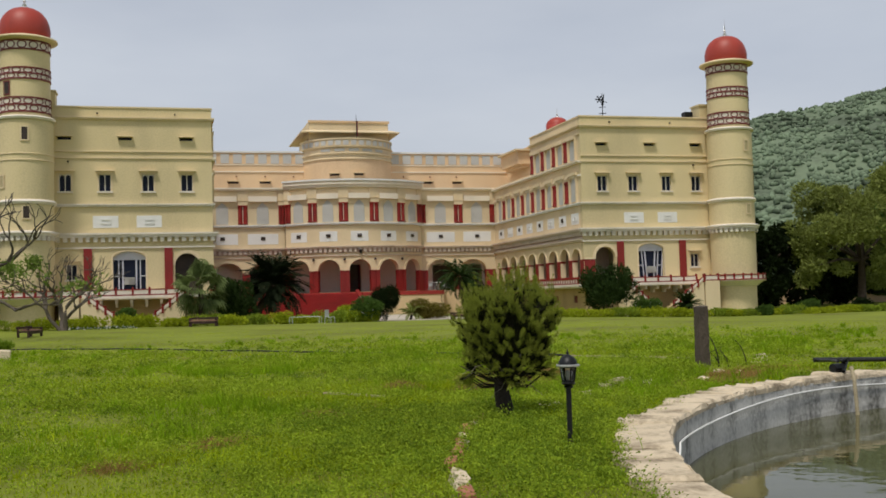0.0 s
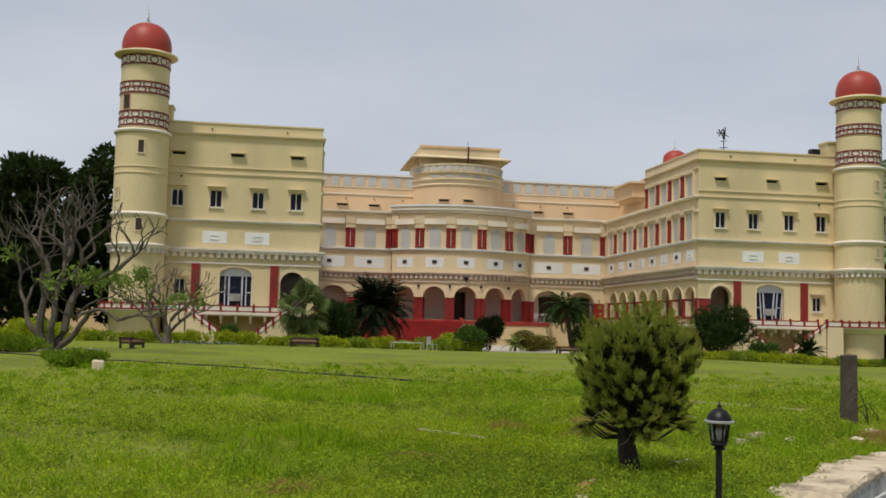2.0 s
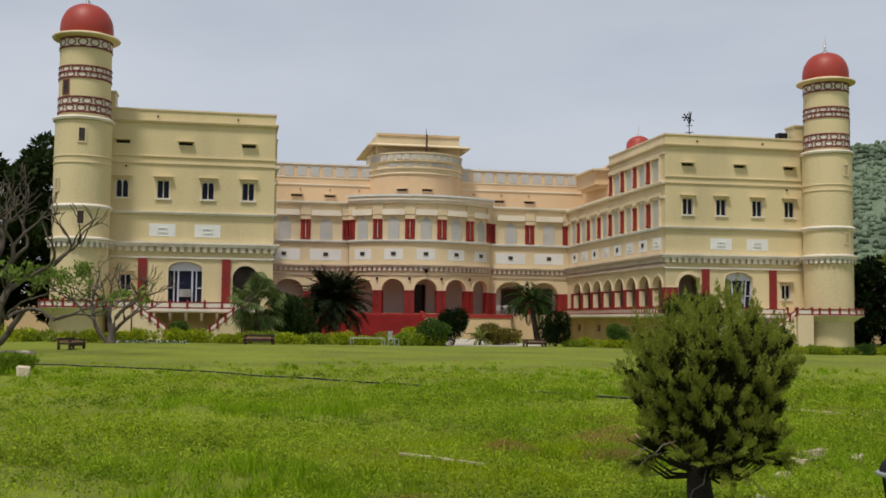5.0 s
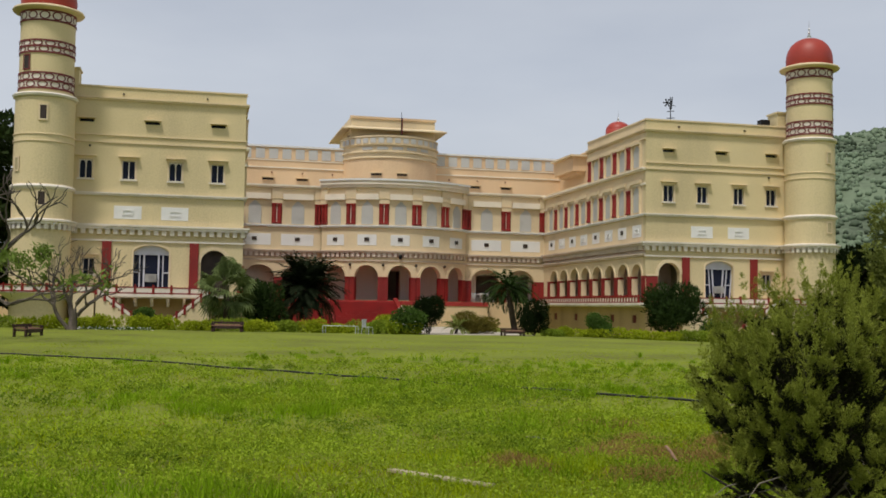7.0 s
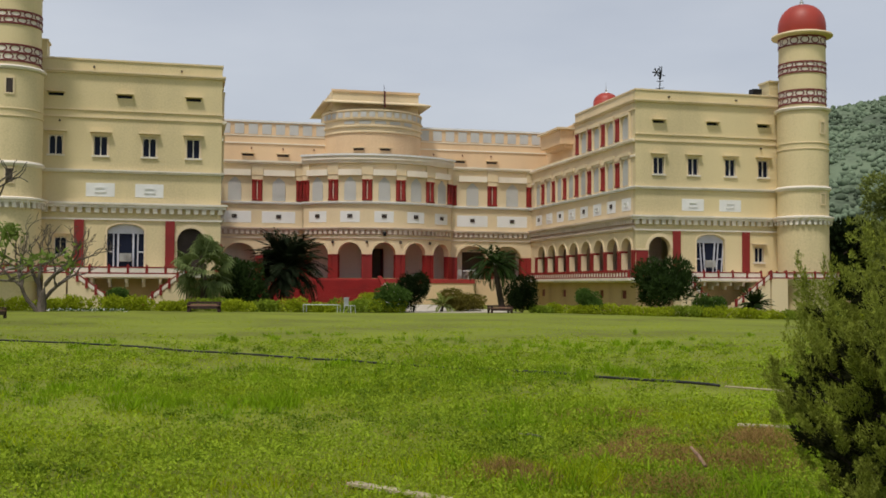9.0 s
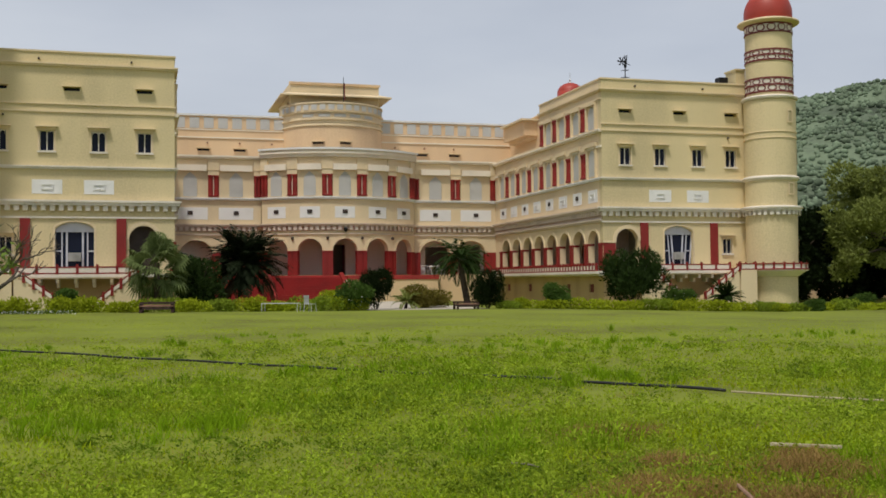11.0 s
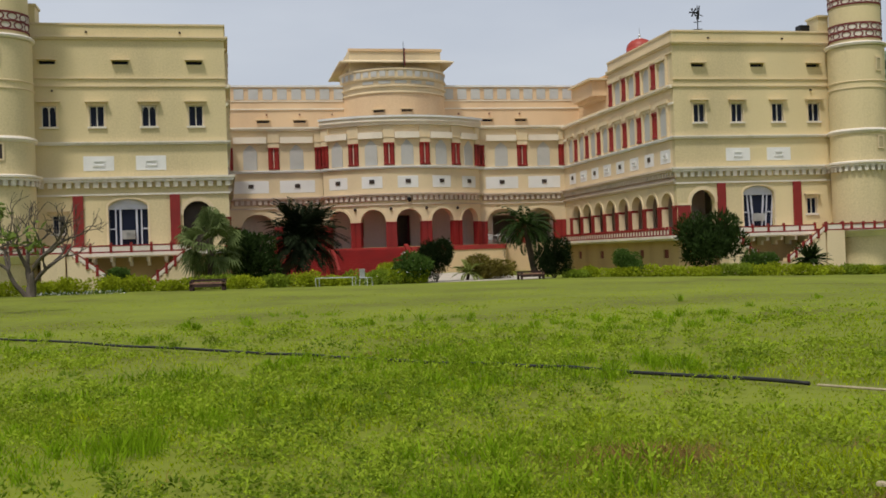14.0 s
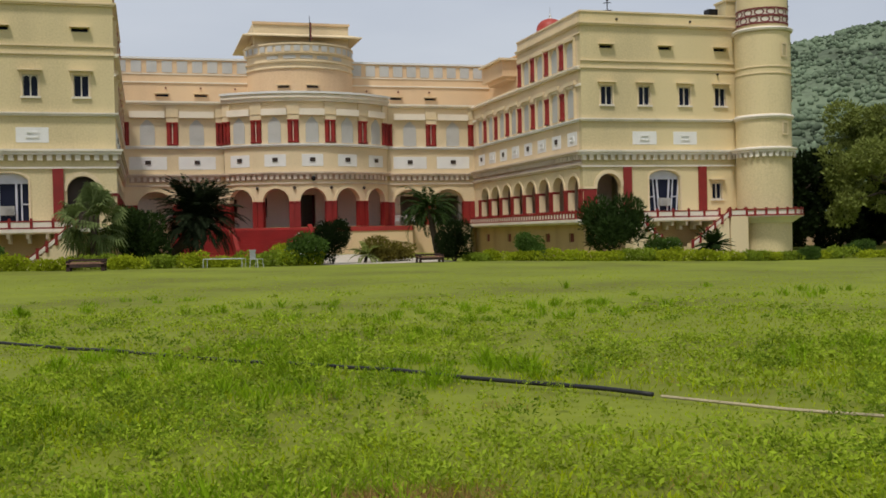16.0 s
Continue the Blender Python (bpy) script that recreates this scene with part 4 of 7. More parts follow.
for k in range(4):
    j = (k + 1) % 4
    for dz in (0, 0.1):
        bm.faces.new([bm.verts.new(p) for p in ((*lo[k], 16.5 + dz), (*lo[j], 16.5 + dz), (*hi[j], 16.78 + dz), (*hi[k], 16.78 + dz))])
    bm.faces.new([bm.verts.new(p) for p in ((*lo[k], 16.5), (*lo[j], 16.5), (*lo[j], 16.6), (*lo[k], 16.6))])
part("eave_roof", bm, M_CREAM2, palace, "sloping cream eaves")
bm = bmesh.new()
tube(bm, [(13.9, 21.2, 15.8), (13.9, 21.2, 18.0)], [0.04, 0.02], 6)
pole = part("flagpole", bm, M_METAL, palace, "thin dark flagpole")
bm = bmesh.new()
for i in range(5):
    z = 16.1 + i * 0.28
    bm.faces.new([bm.verts.new(p) for p in ((13.92, 21.2, z), (14.04 + 0.03 * (i % 2), 21.24, z + 0.02), (14.06 - 0.03 * (i % 2), 21.26, z + 0.28), (13.92, 21.2, z + 0.28))])
part("flag", bm, M_MAROON, pole, "limp dark red flag")

# corner towers
for side, tx in (("left", -11.71), ("right", 38.71)):
    ty = -1.28
    bm = bmesh.new()
    lathe(bm, tx, ty, [(1.62, FOOT), (1.62, 1.4), (1.66, 1.5), (1.68, 5.0), (1.68, 13.1)], 56)
    tower = part("tower", bm, M_CREAM, palace, "round cream corner tower", smooth=False)
    bm = bmesh.new()
    lathe(bm, tx, ty, [(1.53, 13.1), (1.53, 18.5), (0.0, 18.5)], 56)
    part("upper_shaft", bm, M_CREAM, tower)
    for prof in ([(1.68, 13.12), (1.8, 13.16), (1.84, 13.28), (1.76, 13.36), (1.5, 13.4)], [(1.68, 7.74), (1.78, 7.8), (1.84, 7.92), (1.78, 8.02), (1.66, 8.06)], [(1.66, 5.5), (1.7, 5.5), (1.7, 5.74), (1.92, 5.74), (1.92, 5.86), (2.02, 5.9), (2.02, 6.0), (1.66, 6.08)], [(1.66, 1.4), (1.8, 1.5), (2.1, 1.72), (2.3, 1.78), (2.3, 1.86), (1.6, 1.88)]):
        bm = bmesh.new()
        lathe(bm, tx, ty, prof, 56)
        part("ring_moulding", bm, M_WHITE, tower, "white ring moulding")
    bm = bmesh.new()
    for z in (10.5, 10.9):
        lathe(bm, tx, ty, [(1.66, z), (1.73, z + 0.02), (1.73, z + 0.08), (1.66, z + 0.1)], 56)
    part("thin_ring", bm, M_CREAM2, tower)
    bm = bmesh.new()
    for k in range(30):
        a0 = 2 * math.pi * k / 30
        lathe(bm, tx, ty, [(1.66, 5.45), (1.88, 5.45), (1.88, 5.74), (1.66, 5.74)], 2, a0, a0 + 0.12)
    tagged(part("dentil_course", bm, M_WHITE, tower), kind="stuff")
    # painted lattice bands: pale ground, dark red links
    for zb, zt, rows in ((17.6, 18.16, 1), (15.72, 16.42, 2), (13.62, 14.52, 2)):
        bm = bmesh.new()
        lathe(bm, tx, ty, [(1.53, zb), (1.545, zb), (1.545, zt), (1.53, zt)], 56)
        band = part("pattern_band", bm, M_WHITE, tower, "band with a dark red link pattern")
        bm = bmesh.new()
        for z in [zb + (zt - zb) * i / rows for i in range(rows + 1)]:
            lathe(bm, tx, ty, [(1.545, z - 0.05), (1.58, z - 0.05), (1.58, z + 0.05), (1.545, z + 0.05)], 56)
        hh = (zt - zb) / rows
        for rr in range(rows):
            for k in range(14):
                a0 = 2 * math.pi * (k + 0.5 * rr) / 14
                zc = zb + hh * (rr + 0.5)
                for s in range(10):
                    b0, b1 = 2 * math.pi * s / 10, 2 * math.pi * (s + 1) / 10
                    q = []
                    for b, sc in ((b0, 1.0), (b1, 1.0), (b1, 0.72), (b0, 0.72)):
                        aa = a0 + 0.2 * sc * math.cos(b)
                        q.append(bm.verts.new((tx + 1.575 * math.sin(aa), ty - 1.575 * math.cos(aa), zc + hh * 0.46 * sc * math.sin(b))))
                    bm.faces.new(q)
        part("pattern_link", bm, M_MAROON, band)
    bm = bmesh.new()
    lathe(bm, tx, ty, [(1.5, 18.2), (1.72, 18.24), (1.98, 18.3), (2.02, 18.36), (1.98, 18.44), (1.6, 18.56), (1.4, 18.56)], 56)
    part("eaves_ring", bm, M_CREAM2, tower, "cream round eaves")
    bm = bmesh.new()
    prof = [(1.5, 18.5), (1.56, 18.75)] + [(1.58 * math.cos(i / 14 * math.pi / 2) ** 0.8 if i < 14 else 0.0, 18.95 + 1.62 * math.sin(i / 14 * math.pi / 2)) for i in range(15)]
    lathe(bm, tx, ty, prof, 56)
    part("dome", bm, M_DOME, tower, "red painted dome", smooth=True)
    bm = bmesh.new()
    lathe(bm, tx, ty, [(0.42, 20.5), (0.4, 20.58), (0.2, 20.64), (0.12, 20.72), (0.14, 20.8), (0.06, 20.86), (0.05, 20.94), (0.1, 21.02), (0.05, 21.1), (0.03, 21.2), (0.06, 21.28), (0.025, 21.36), (0.01, 21.85), (0.0, 21.85)], 16)
    part("finial", bm, M_STEEL, tower, "pale metal finial")
    # tower openings
    for ang, z0, z1, w, dark in (((12, 11.8, 12.6, 0.34, 1) if side == "left" else (-16, 11.6, 12.3, 0.3, 0)), ((-42, 8.85, 9.55, 0.3, 0) if side == "left" else (34, 9.0, 9.8, 0.3, 0)), ((14, 6.85, 7.6, 0.36, 1) if side == "left" else (-16, 6.85, 7.5, 0.34, 0)), ((-30, 14.75, 15.5, 0.36, 1) if side == "left" else (32, 14.8, 15.5, 0.36, 1)), (40, 3.0, 3.8, 0.3, 0)):
        aa = radians(ang) - math.atan2(tx + 2.5, 68)* -1
        rad = 1.53 if z0 > 13.2 else 1.68
        bm = bmesh.new()
        h = w / 2 / rad
        lathe(bm, tx, ty, [(rad, z0), (rad + 0.03, z0), (rad + 0.03, z1), (rad, z1)], 4, aa - h, aa + h)
        op = part("tower_window", bm, M_DARKOPENING if dark else M_PALEWIN, tower, "narrow tower window")
        bm = bmesh.new()
        for b0, b1, c0, c1 in ((aa - h - 0.05, aa - h, z0 - 0.08, z1 + 0.08), (aa + h, aa + h + 0.05, z0 - 0.08, z1 + 0.08), (aa - h, aa + h, z0 - 0.08, z0), (aa - h, aa + h, z1, z1 + 0.08)):
            lathe(bm, tx, ty, [(rad, c0), (rad + 0.06, c0), (rad + 0.06, c1), (rad, c1)], 3, b0, b1)
        part("frame", bm, M_CREAM2 if z0 < 13.5 else M_MAROON, op)
    # brackets and balustrade of the tower's walk
    bal = new("tower_balustrade")
    bal.parent = palace
    bal.matrix_parent_inverse = Matrix.Translation(-Vector(palace.location))
    bal["label"] = "low white balustrade with red posts"
    for k in range(22):
        a0 = 2 * math.pi * k / 22
        bm = bmesh.new()
        lathe(bm, tx, ty, [(2.16, 1.86), (2.3, 1.86), (2.3, 2.36), (2.16, 2.36)], 1, a0, a0 + 0.07)
        part("post", bm, M_RED, bal)
        bm = bmesh.new()
        lathe(bm, tx, ty, [(2.19, 1.92), (2.26, 1.92), (2.26, 2.22), (2.19, 2.22)], 3, a0 + 0.07, a0 + 2 * math.pi / 22)
        part("panel", bm, M_WHITE, bal)
    bm = bmesh.new()
    lathe(bm, tx, ty, [(2.15, 1.85), (2.34, 1.85), (2.34, 1.93), (2.15, 1.93)], 44)
    lathe(bm, tx, ty, [(2.16, 2.2), (2.31, 2.2), (2.31, 2.28), (2.16, 2.28)], 44)
    part("rail", bm, M_RED, bal)

# red dome on the right wing's roof, and a small one behind the left parapet
for dx, dy, z0, r in ((30.0, 12.2, 15.05, 1.0), (-9.9, 9.0, 13.6, 0.6)):
    bm = bmesh.new()
    lathe(bm, dx, dy, [(r + 0.15, z0), (r + 0.15, z0 + 0.15), (r, z0 + 0.2), (r, z0 + 0.7)] + [(r * math.cos(i / 10 * math.pi / 2), z0 + 0.7 + r * 0.78 * math.sin(i / 10 * math.pi / 2)) for i in range(11)], 32)
    dome = part("roof_dome", bm, M_DOME if dx > 0 else M_WHITE, palace, "small dome on the roof", smooth=True)
    bm = bmesh.new()
    lathe(bm, dx, dy, [(r, 11.3 if dx > 0 else 13.6), (r, z0 + 0.02)], 24)
    part("dome_drum", bm, M_CREAM2, dome)
    bm = bmesh.new()
    zt = z0 + 0.7 + r * 0.78
    lathe(bm, dx, dy, [(0.22, zt - 0.05), (0.14, zt + 0.06), (0.05, zt + 0.14), (0.08, zt + 0.24), (0.03, zt + 0.34), (0.01, zt + 0.85), (0.0, zt + 0.85)], 10)
    part("finial", bm, M_STEEL, dome, "pale metal finial")
# weather vane and tank on the right roof
bm = bmesh.new()
vx, vy = 30.45, 3.5
tube(bm, [(vx, vy, 13.7), (vx, vy, 16.9)], [0.04, 0.03], 6)
for k in range(3):
    tube(bm, [(vx + 0.45 * math.cos(k * 2.1), vy + 0.45 * math.sin(k * 2.1), 13.75), (vx, vy, 15.0)], [0.03, 0.03], 5)
vane = part("weather_vane", bm, M_METAL, palace, "dark iron weather vane")
bm = bmesh.new()
for z, w in ((15.3, 0.32), (15.8, 0.26)):
    tube(bm, [(vx - w, vy, z), (vx + w, vy, z + 0.06)], [0.03, 0.03], 5)
    part("vane_arm", bm, M_METAL, vane)
    bm = bmesh.new()
for k in range(6):
    a0 = k * math.pi / 3
    tube(bm, [(vx - 0.25, vy, 16.45), (vx - 0.25 + 0.3 * math.cos(a0), vy, 16.45 + 0.3 * math.sin(a0))], [0.02, 0.07], 5)
tube(bm, [(vx - 0.25, vy - 0.06, 16.45), (vx - 0.25, vy + 0.06, 16.45)], [0.08, 0.08], 8)
part("vane_wheel", bm, M_METAL, vane)
bm = bmesh.new()
tube(bm, [(vx - 0.1, vy, 16.4), (vx + 0.4, vy, 16.2)], [0.05, 0.02], 5)
tube(bm, [(vx, vy, 16.0), (vx + 0.16, vy, 16.9)], [0.1, 0.03], 6)
part("vane_blade", bm, M_METAL, vane)
bm = bmesh.new()
box(bm, 36.1, 36.75, 0.6, 1.2, 14.3, 15.05)
part("roof_tank", bm, M_METAL, palace, "small dark box on the roof edge")


def balustrade(xf, u0, u1, v, parent, z=TERR, h=0.42, pitch=1.0):
    """Low wall of white panels between red posts."""
    b = new("balustrade")
    b.parent = parent
    b.matrix_parent_inverse = Matrix.Translation(-Vector(parent.location))
    b["label"] = "low white balustrade with red posts and rails"
    n = max(1, round((u1 - u0) / pitch))
    for i in range(n + 1):
        c = u0 + (u1 - u0) * i / n
        bm = bmesh.new()
        run(bm, xf, c - 0.07, c + 0.07, z, z + h + 0.08, v - 0.07, v + 0.07)
        run(bm, xf, c - 0.05, c + 0.05, z + h + 0.08, z + h + 0.13, v - 0.05, v + 0.05)
        part("post", bm, M_RED, b)
        if i < n:
            d = u0 + (u1 - u0) * (i + 1) / n
            bm = bmesh.new()
            run(bm, xf, c + 0.07, d - 0.07, z + 0.08, z + h - 0.06, v - 0.035, v + 0.035)
            part("panel", bm, M_WHITE, b)
    bm = bmesh.new()
    run(bm, xf, u0, u1, z + h - 0.07, z + h, v - 0.05, v + 0.05)
    run(bm, xf, u0, u1, z, z + 0.08, v - 0.05, v + 0.05)
    part("rail", bm, M_RED, b)
    return b


def flight(xf, u_top, u_bot, v0, v1, parent, steps=10):
    """A straight side stair along the front of the terrace, with stepped balustrade."""
    bm = bmesh.new()
    for i in range(steps):
        a, b = u_top + (u_bot - u_top) * i / steps, u_top + (u_bot - u_top) * (i + 1) / steps
        a, b = sorted((a, b))
        run(bm, xf, a, b, FOOT, TERR * (1 - (i + 0.6) / steps), v0, v1)
    bmesh.ops.remove_doubles(bm, verts=bm.verts, dist=0.0005)
    st = part("staircase", bm, M_CREAM2, parent, "cream side staircase with red posts")
    for i in range(6):
        t = i / 5
        u = u_top + (u_bot - u_top) * t
        z = TERR * (1 - t)
        bm = bmesh.new()
        run(bm, xf, u - 0.07, u + 0.07, max(0, z - 0.1), z + 0.5, v0 - 0.08, v0 + 0.06)
        part("post", bm, M_RED, st)
        if i < 5:
            t2 = (i + 1) / 5
            u2, z2 = u_top + (u_bot - u_top) * t2, TERR * (1 - t2)
            for k, (o0, o1, mt, nm) in enumerate(((0.08, 0.3, M_WHITE, "panel"), (0.3, 0.38, M_RED, "rail"))):
                bm = bmesh.new()
                vs = [bm.verts.new(xf(*p)) for p in ((u, v0 - 0.04, z + o0), (u2, v0 - 0.04, z2 + o0), (u2, v0 - 0.04, z2 + o1), (u, v0 - 0.04, z + o1), (u, v0 + 0.03, z + o0), (u2, v0 + 0.03, z2 + o0), (u2, v0 + 0.03, z2 + o1), (u, v0 + 0.03, z + o1))]
                for f in ((0, 1, 2, 3), (4, 5, 6, 7), (0, 1, 5, 4), (2, 3, 7, 6)):
                    bm.faces.new([vs[i2] for i2 in f])
                part(nm, bm, mt, st)


for side, xf, xin in (("left", xf_left, xf_in_left), ("right", xf_right, xf_in_right)):
    bm = bmesh.new()
    run(bm, xf, 2.0, 8.5, TERR - 0.18, TERR, -1.5, 0.0)
    run(bm, xf, 2.1, 8.4, TERR - 0.26, TERR - 0.18, -1.35, 0.0)
    for i in range(7):
        u = 2.5 + i * 0.95
        hexa(bm, xf, u - 0.08, u + 0.08, 1.1, 1.1, TERR - 0.26, -0.5, 0.0)
        hexa(bm, xf, u - 0.08, u + 0.08, 1.35, 1.35, TERR - 0.26, -1.2, -0.5)
    part("terrace_slab", bm, M_WHITE, palace, "white projecting terrace on brackets")
    balustrade(xf, 2.1, 8.4, -1.45, palace, pitch=1.05)
    bm = bmesh.new()
    run(bm, xin, -0.6, YC, TERR - 0.18, TERR, -0.75, 0.0)
    run(bm, xin, -0.5, YC, TERR - 0.3, TERR - 0.18, -0.5, 0.0)
    run(bm, xf, 0.0, 2.0, TERR - 0.18, TERR, -0.6, 0.0)
    part("terrace_slab", bm, M_WHITE, palace, "white projecting gallery edge")
    balustrade(xin, -0.4, YC - 1.0, -0.68, palace, h=0.42, pitch=0.5)
    bm = bmesh.new()
    run(bm, xf, 8.5, 9.7, FOOT, TERR, -2.6, 0)
    part("stair_landing", bm, M_CREAM2, palace)
    flight(xf, 8.4, 5.9, -2.6, -1.5, palace)
    flight(xf, 2.0, 4.3, -2.6, -1.5, palace)
    balustrade(xf, 8.5, 9.6, -2.55, palace, pitch=0.9)

# broad red entrance stair, and the terrace in front of the middle range
for nm, x0, x1, yt, lab in (("entrance_stair", 7.6, 13.0, 18.2, "broad red painted entrance steps"), ("side_stair", 3.2, 7.35, 19.4, "red painted side steps")):
    bm = bmesh.new()
    box(bm, x0, x1, yt - 0.1, yt + 2.0, FOOT, TERR - 0.03)
    st = part(nm, bm, M_STAIR, palace, lab)
    for i in range(10):
        bm = bmesh.new()
        z1 = (TERR - 0.03) * (10 - i) / 11
        box(bm, x0 + 0.01, x1 - 0.01, yt - 0.1 - 0.38 * (i + 1), yt - 0.1 - 0.38 * i - 0.004, FOOT, z1 - 0.04)
        box(bm, x0, x1, yt - 0.14 - 0.38 * (i + 1), yt - 0.1 - 0.38 * i - 0.004, z1 - 0.04, z1)
        bmesh.ops.remove_doubles(bm, verts=bm.verts, dist=0.0005)
        part("step", bm, M_STAIR, st)
for x0, x1 in ((7.35, 7.62), (13.0, 13.3)):
    bm = bmesh.new()
    vs = [bm.verts.new(p) for p in ((x0, 13.8, FOOT), (x1, 13.8, FOOT), (x1, 18.6, FOOT), (x0, 18.6, FOOT), (x0, 13.8, 0.3), (x1, 13.8, 0.3), (x1, 18.6, TERR + 0.2), (x0, 18.6, TERR + 0.2))]
    for f in ((0, 1, 2, 3), (4, 5, 6, 7), (0, 1, 5, 4), (1, 2, 6, 5), (2, 3, 7, 6), (3, 0, 4, 7)):
        bm.faces.new([vs[i] for i in f])
    part("stair_cheek", bm, M_RED, palace)
bm = bmesh.new()
box(bm, 13.3, 20.5, 16.6, 21.7, FOOT, TERR - 0.4)
part("podium", bm, M_PEACH, palace, "peach washed podium")
bm = bmesh.new()
box(bm, 13.3, 20.55, 16.55, 21.7, TERR - 0.4, TERR - 0.06)
part("podium_edge", bm, M_STAIR, palace, "red painted podium edge")
bm = bmesh.new()
box(bm, 20.56, 26.2, 20.4, 21.7, FOOT, TERR - 0.05)
part("podium", bm, M_PEACH, palace)
bm = bmesh.new()
box(bm, 0.3, 3.0, 20.4, 21.7, FOOT, TERR - 0.05)
part("podium", bm, M_PEACH, palace)

palace.location.z = PALACE_Z


# ---- pond ----
pond = thing("pond", (POND[0], POND[1], 0), "round garden pond with plastered wall and stone coping", "pond")
bm = bmesh.new()
lathe(bm, POND[0], POND[1], [(POND_R + 0.35, -0.05), (POND_R + 0.3, 0.0), (POND_R + 0.02, 0.01), (POND_R, 0.0), (POND_R, -1.2), (0, -1.2)], 128)
part("pond_wall", bm, M_PONDWALL, pond, "grey stained plaster pond wall", smooth=False)
bm = bmesh.new()
lathe(bm, POND[0], POND[1], [(POND_R + 0.001, -0.52), (0.0, -0.52)], 128)
part("water", bm, M_WATER, pond, "still murky green water")
rng = random.Random(4)
a = 0.0
while a < 2 * math.pi - 0.03:
    da = rng.uniform(0.03, 0.085)
    r0, r1 = POND_R - 0.012 + rng.uniform(-0.008, 0.01), POND_R + 0.52 + 0.22 * noise.noise((a * 5.0, 1.5, 0.0)) + rng.uniform(-0.06, 0.08)
    z = 0.075 + rng.uniform(-0.03, 0.035)
    bm = bmesh.new()
    b0, b1 = a + 0.0012, min(a + da, 2 * math.pi) - 0.0012
    lo, mid, hi = [], [], []
    for k in range(10):
        if k < 5:
            an, r = b0 + (b1 - b0) * k / 4, r0
        else:
            an, r = b1 - (b1 - b0) * (k - 5) / 4, r1
        r += rng.uniform(-0.006, 0.006) if k < 5 else rng.uniform(-0.09, 0.08)
        x, y = POND[0] - r * math.cos(an), POND[1] + r * math.sin(an)
        cx, cy = POND[0] - (r0 + r1) / 2 * math.cos((b0 + b1) / 2), POND[1] + (r0 + r1) / 2 * math.sin((b0 + b1) / 2)
        lo.append(bm.verts.new((x, y, -0.02 if k < 5 else -0.1)))
        mid.append(bm.verts.new((x, y, z - 0.03 + rng.uniform(-0.01, 0.01))))
        hi.append(bm.verts.new((x + (cx - x) * 0.1, y + (cy - y) * 0.1, z + rng.uniform(-0.015, 0.02))))
    for k in range(10):
        j = (k + 1) % 10
        bm.faces.new((lo[k], lo[j], mid[j], mid[k]))
        bm.faces.new((mid[k], mid[j], hi[j], hi[k]))
    bm.faces.new(hi)
    part("coping_stone", bm, M_STONEPALE, pond)
    a += da
bm = bmesh.new()
pts = []
for i in range(60):
    an = math.pi - 0.55 - i * 0.025
    sag = -0.14 - 0.04 * math.sin(i * 0.21) - (0.3 if i < 1 else 0)
    pts.append((POND[0] + (POND_R - 0.035) * math.cos(an), POND[1] + (POND_R - 0.035) * math.sin(an), sag))
tube(bm, pts, [0.013] * len(pts), 6)
part("hose", bm, M_PLASTIC, pond, "white plastic hose along the pond wall")
# pump on the rim with its pipe
pump = thing("water_pump", (6.9, -58.45, 0.12), "small dark water pump on the pond rim", "pump")
bm = bmesh.new()
tube(bm, [(6.78, -58.5, 0.17), (7.0, -58.45, 0.17)], [0.07, 0.07], 12)
part("motor", bm, M_METAL, pump)
bm = bmesh.new()
tube(bm, [(7.0, -58.45, 0.12), (7.02, -58.45, 0.27), (7.0, -58.6, 0.31)], [0.05, 0.045, 0.03], 8)
tube(bm, [(6.9, -58.6, 0.12), (7.12, -58.38, 0.25)], [0.03, 0.03], 6)
part("pump_body", bm, M_METAL, pump)
bm = bmesh.new()
tube(bm, [(6.95, -58.4, 0.26), (7.2, -57.9, 0.24), (7.45, -57.15, 0.2)], [0.025, 0.025, 0.025], 6)
tube(bm, [(7.4, -57.1, 0.2), (8.5, -57.4, 0.18), (10.8, -57.65, 0.16)], [0.04, 0.04, 0.04], 8)
part("pipe", bm, M_PIPE, pump)
bm = bmesh.new()
tube(bm, [(6.95, -58.72, 0.2), (6.94, -58.8, 0.0), (6.96, -58.84, -0.8)], [0.03, 0.03, 0.03], 8)
part("suction_pipe", bm, M_PLANK, pump, "pale pipe down into the water")

# ---- near things on the lawn ----
LX, LY = 0.34, -63.78
lamp = thing("garden_lamp", (LX, LY, 0), "short black garden lantern on a post", "garden lamp")
bm = bmesh.new()
tube(bm, [(LX, LY, -0.1), (LX, LY, 0.6)], [0.024, 0.024], 12)
lathe(bm, LX, LY, [(0.024, 0.59), (0.04, 0.595), (0.044, 0.605), (0.03, 0.615), (0.052, 0.622), (0.064, 0.636), (0.05, 0.646), (0.0, 0.646)], 16)
part("pole", bm, M_METAL, lamp)
bm = bmesh.new()
lathe(bm, LX, LY, [(0.052, 0.644), (0.058, 0.65), (0.058, 0.66), (0.0, 0.664)], 6)
for k in range(6):
    an = k * math.pi / 3 + math.pi / 6
    tube(bm, [(LX + 0.054 * math.cos(an), LY + 0.054 * math.sin(an), 0.655), (LX + 0.072 * math.cos(an), LY + 0.072 * math.sin(an), 0.785)], [0.0075, 0.0075], 5)
lathe(bm, LX, LY, [(0.062, 0.776), (0.078, 0.776), (0.078, 0.79), (0.062, 0.79)], 6, math.pi / 6, math.pi / 6 + 2 * math.pi)
part("lantern_frame", bm, M_METAL, lamp)
bm = bmesh.new()
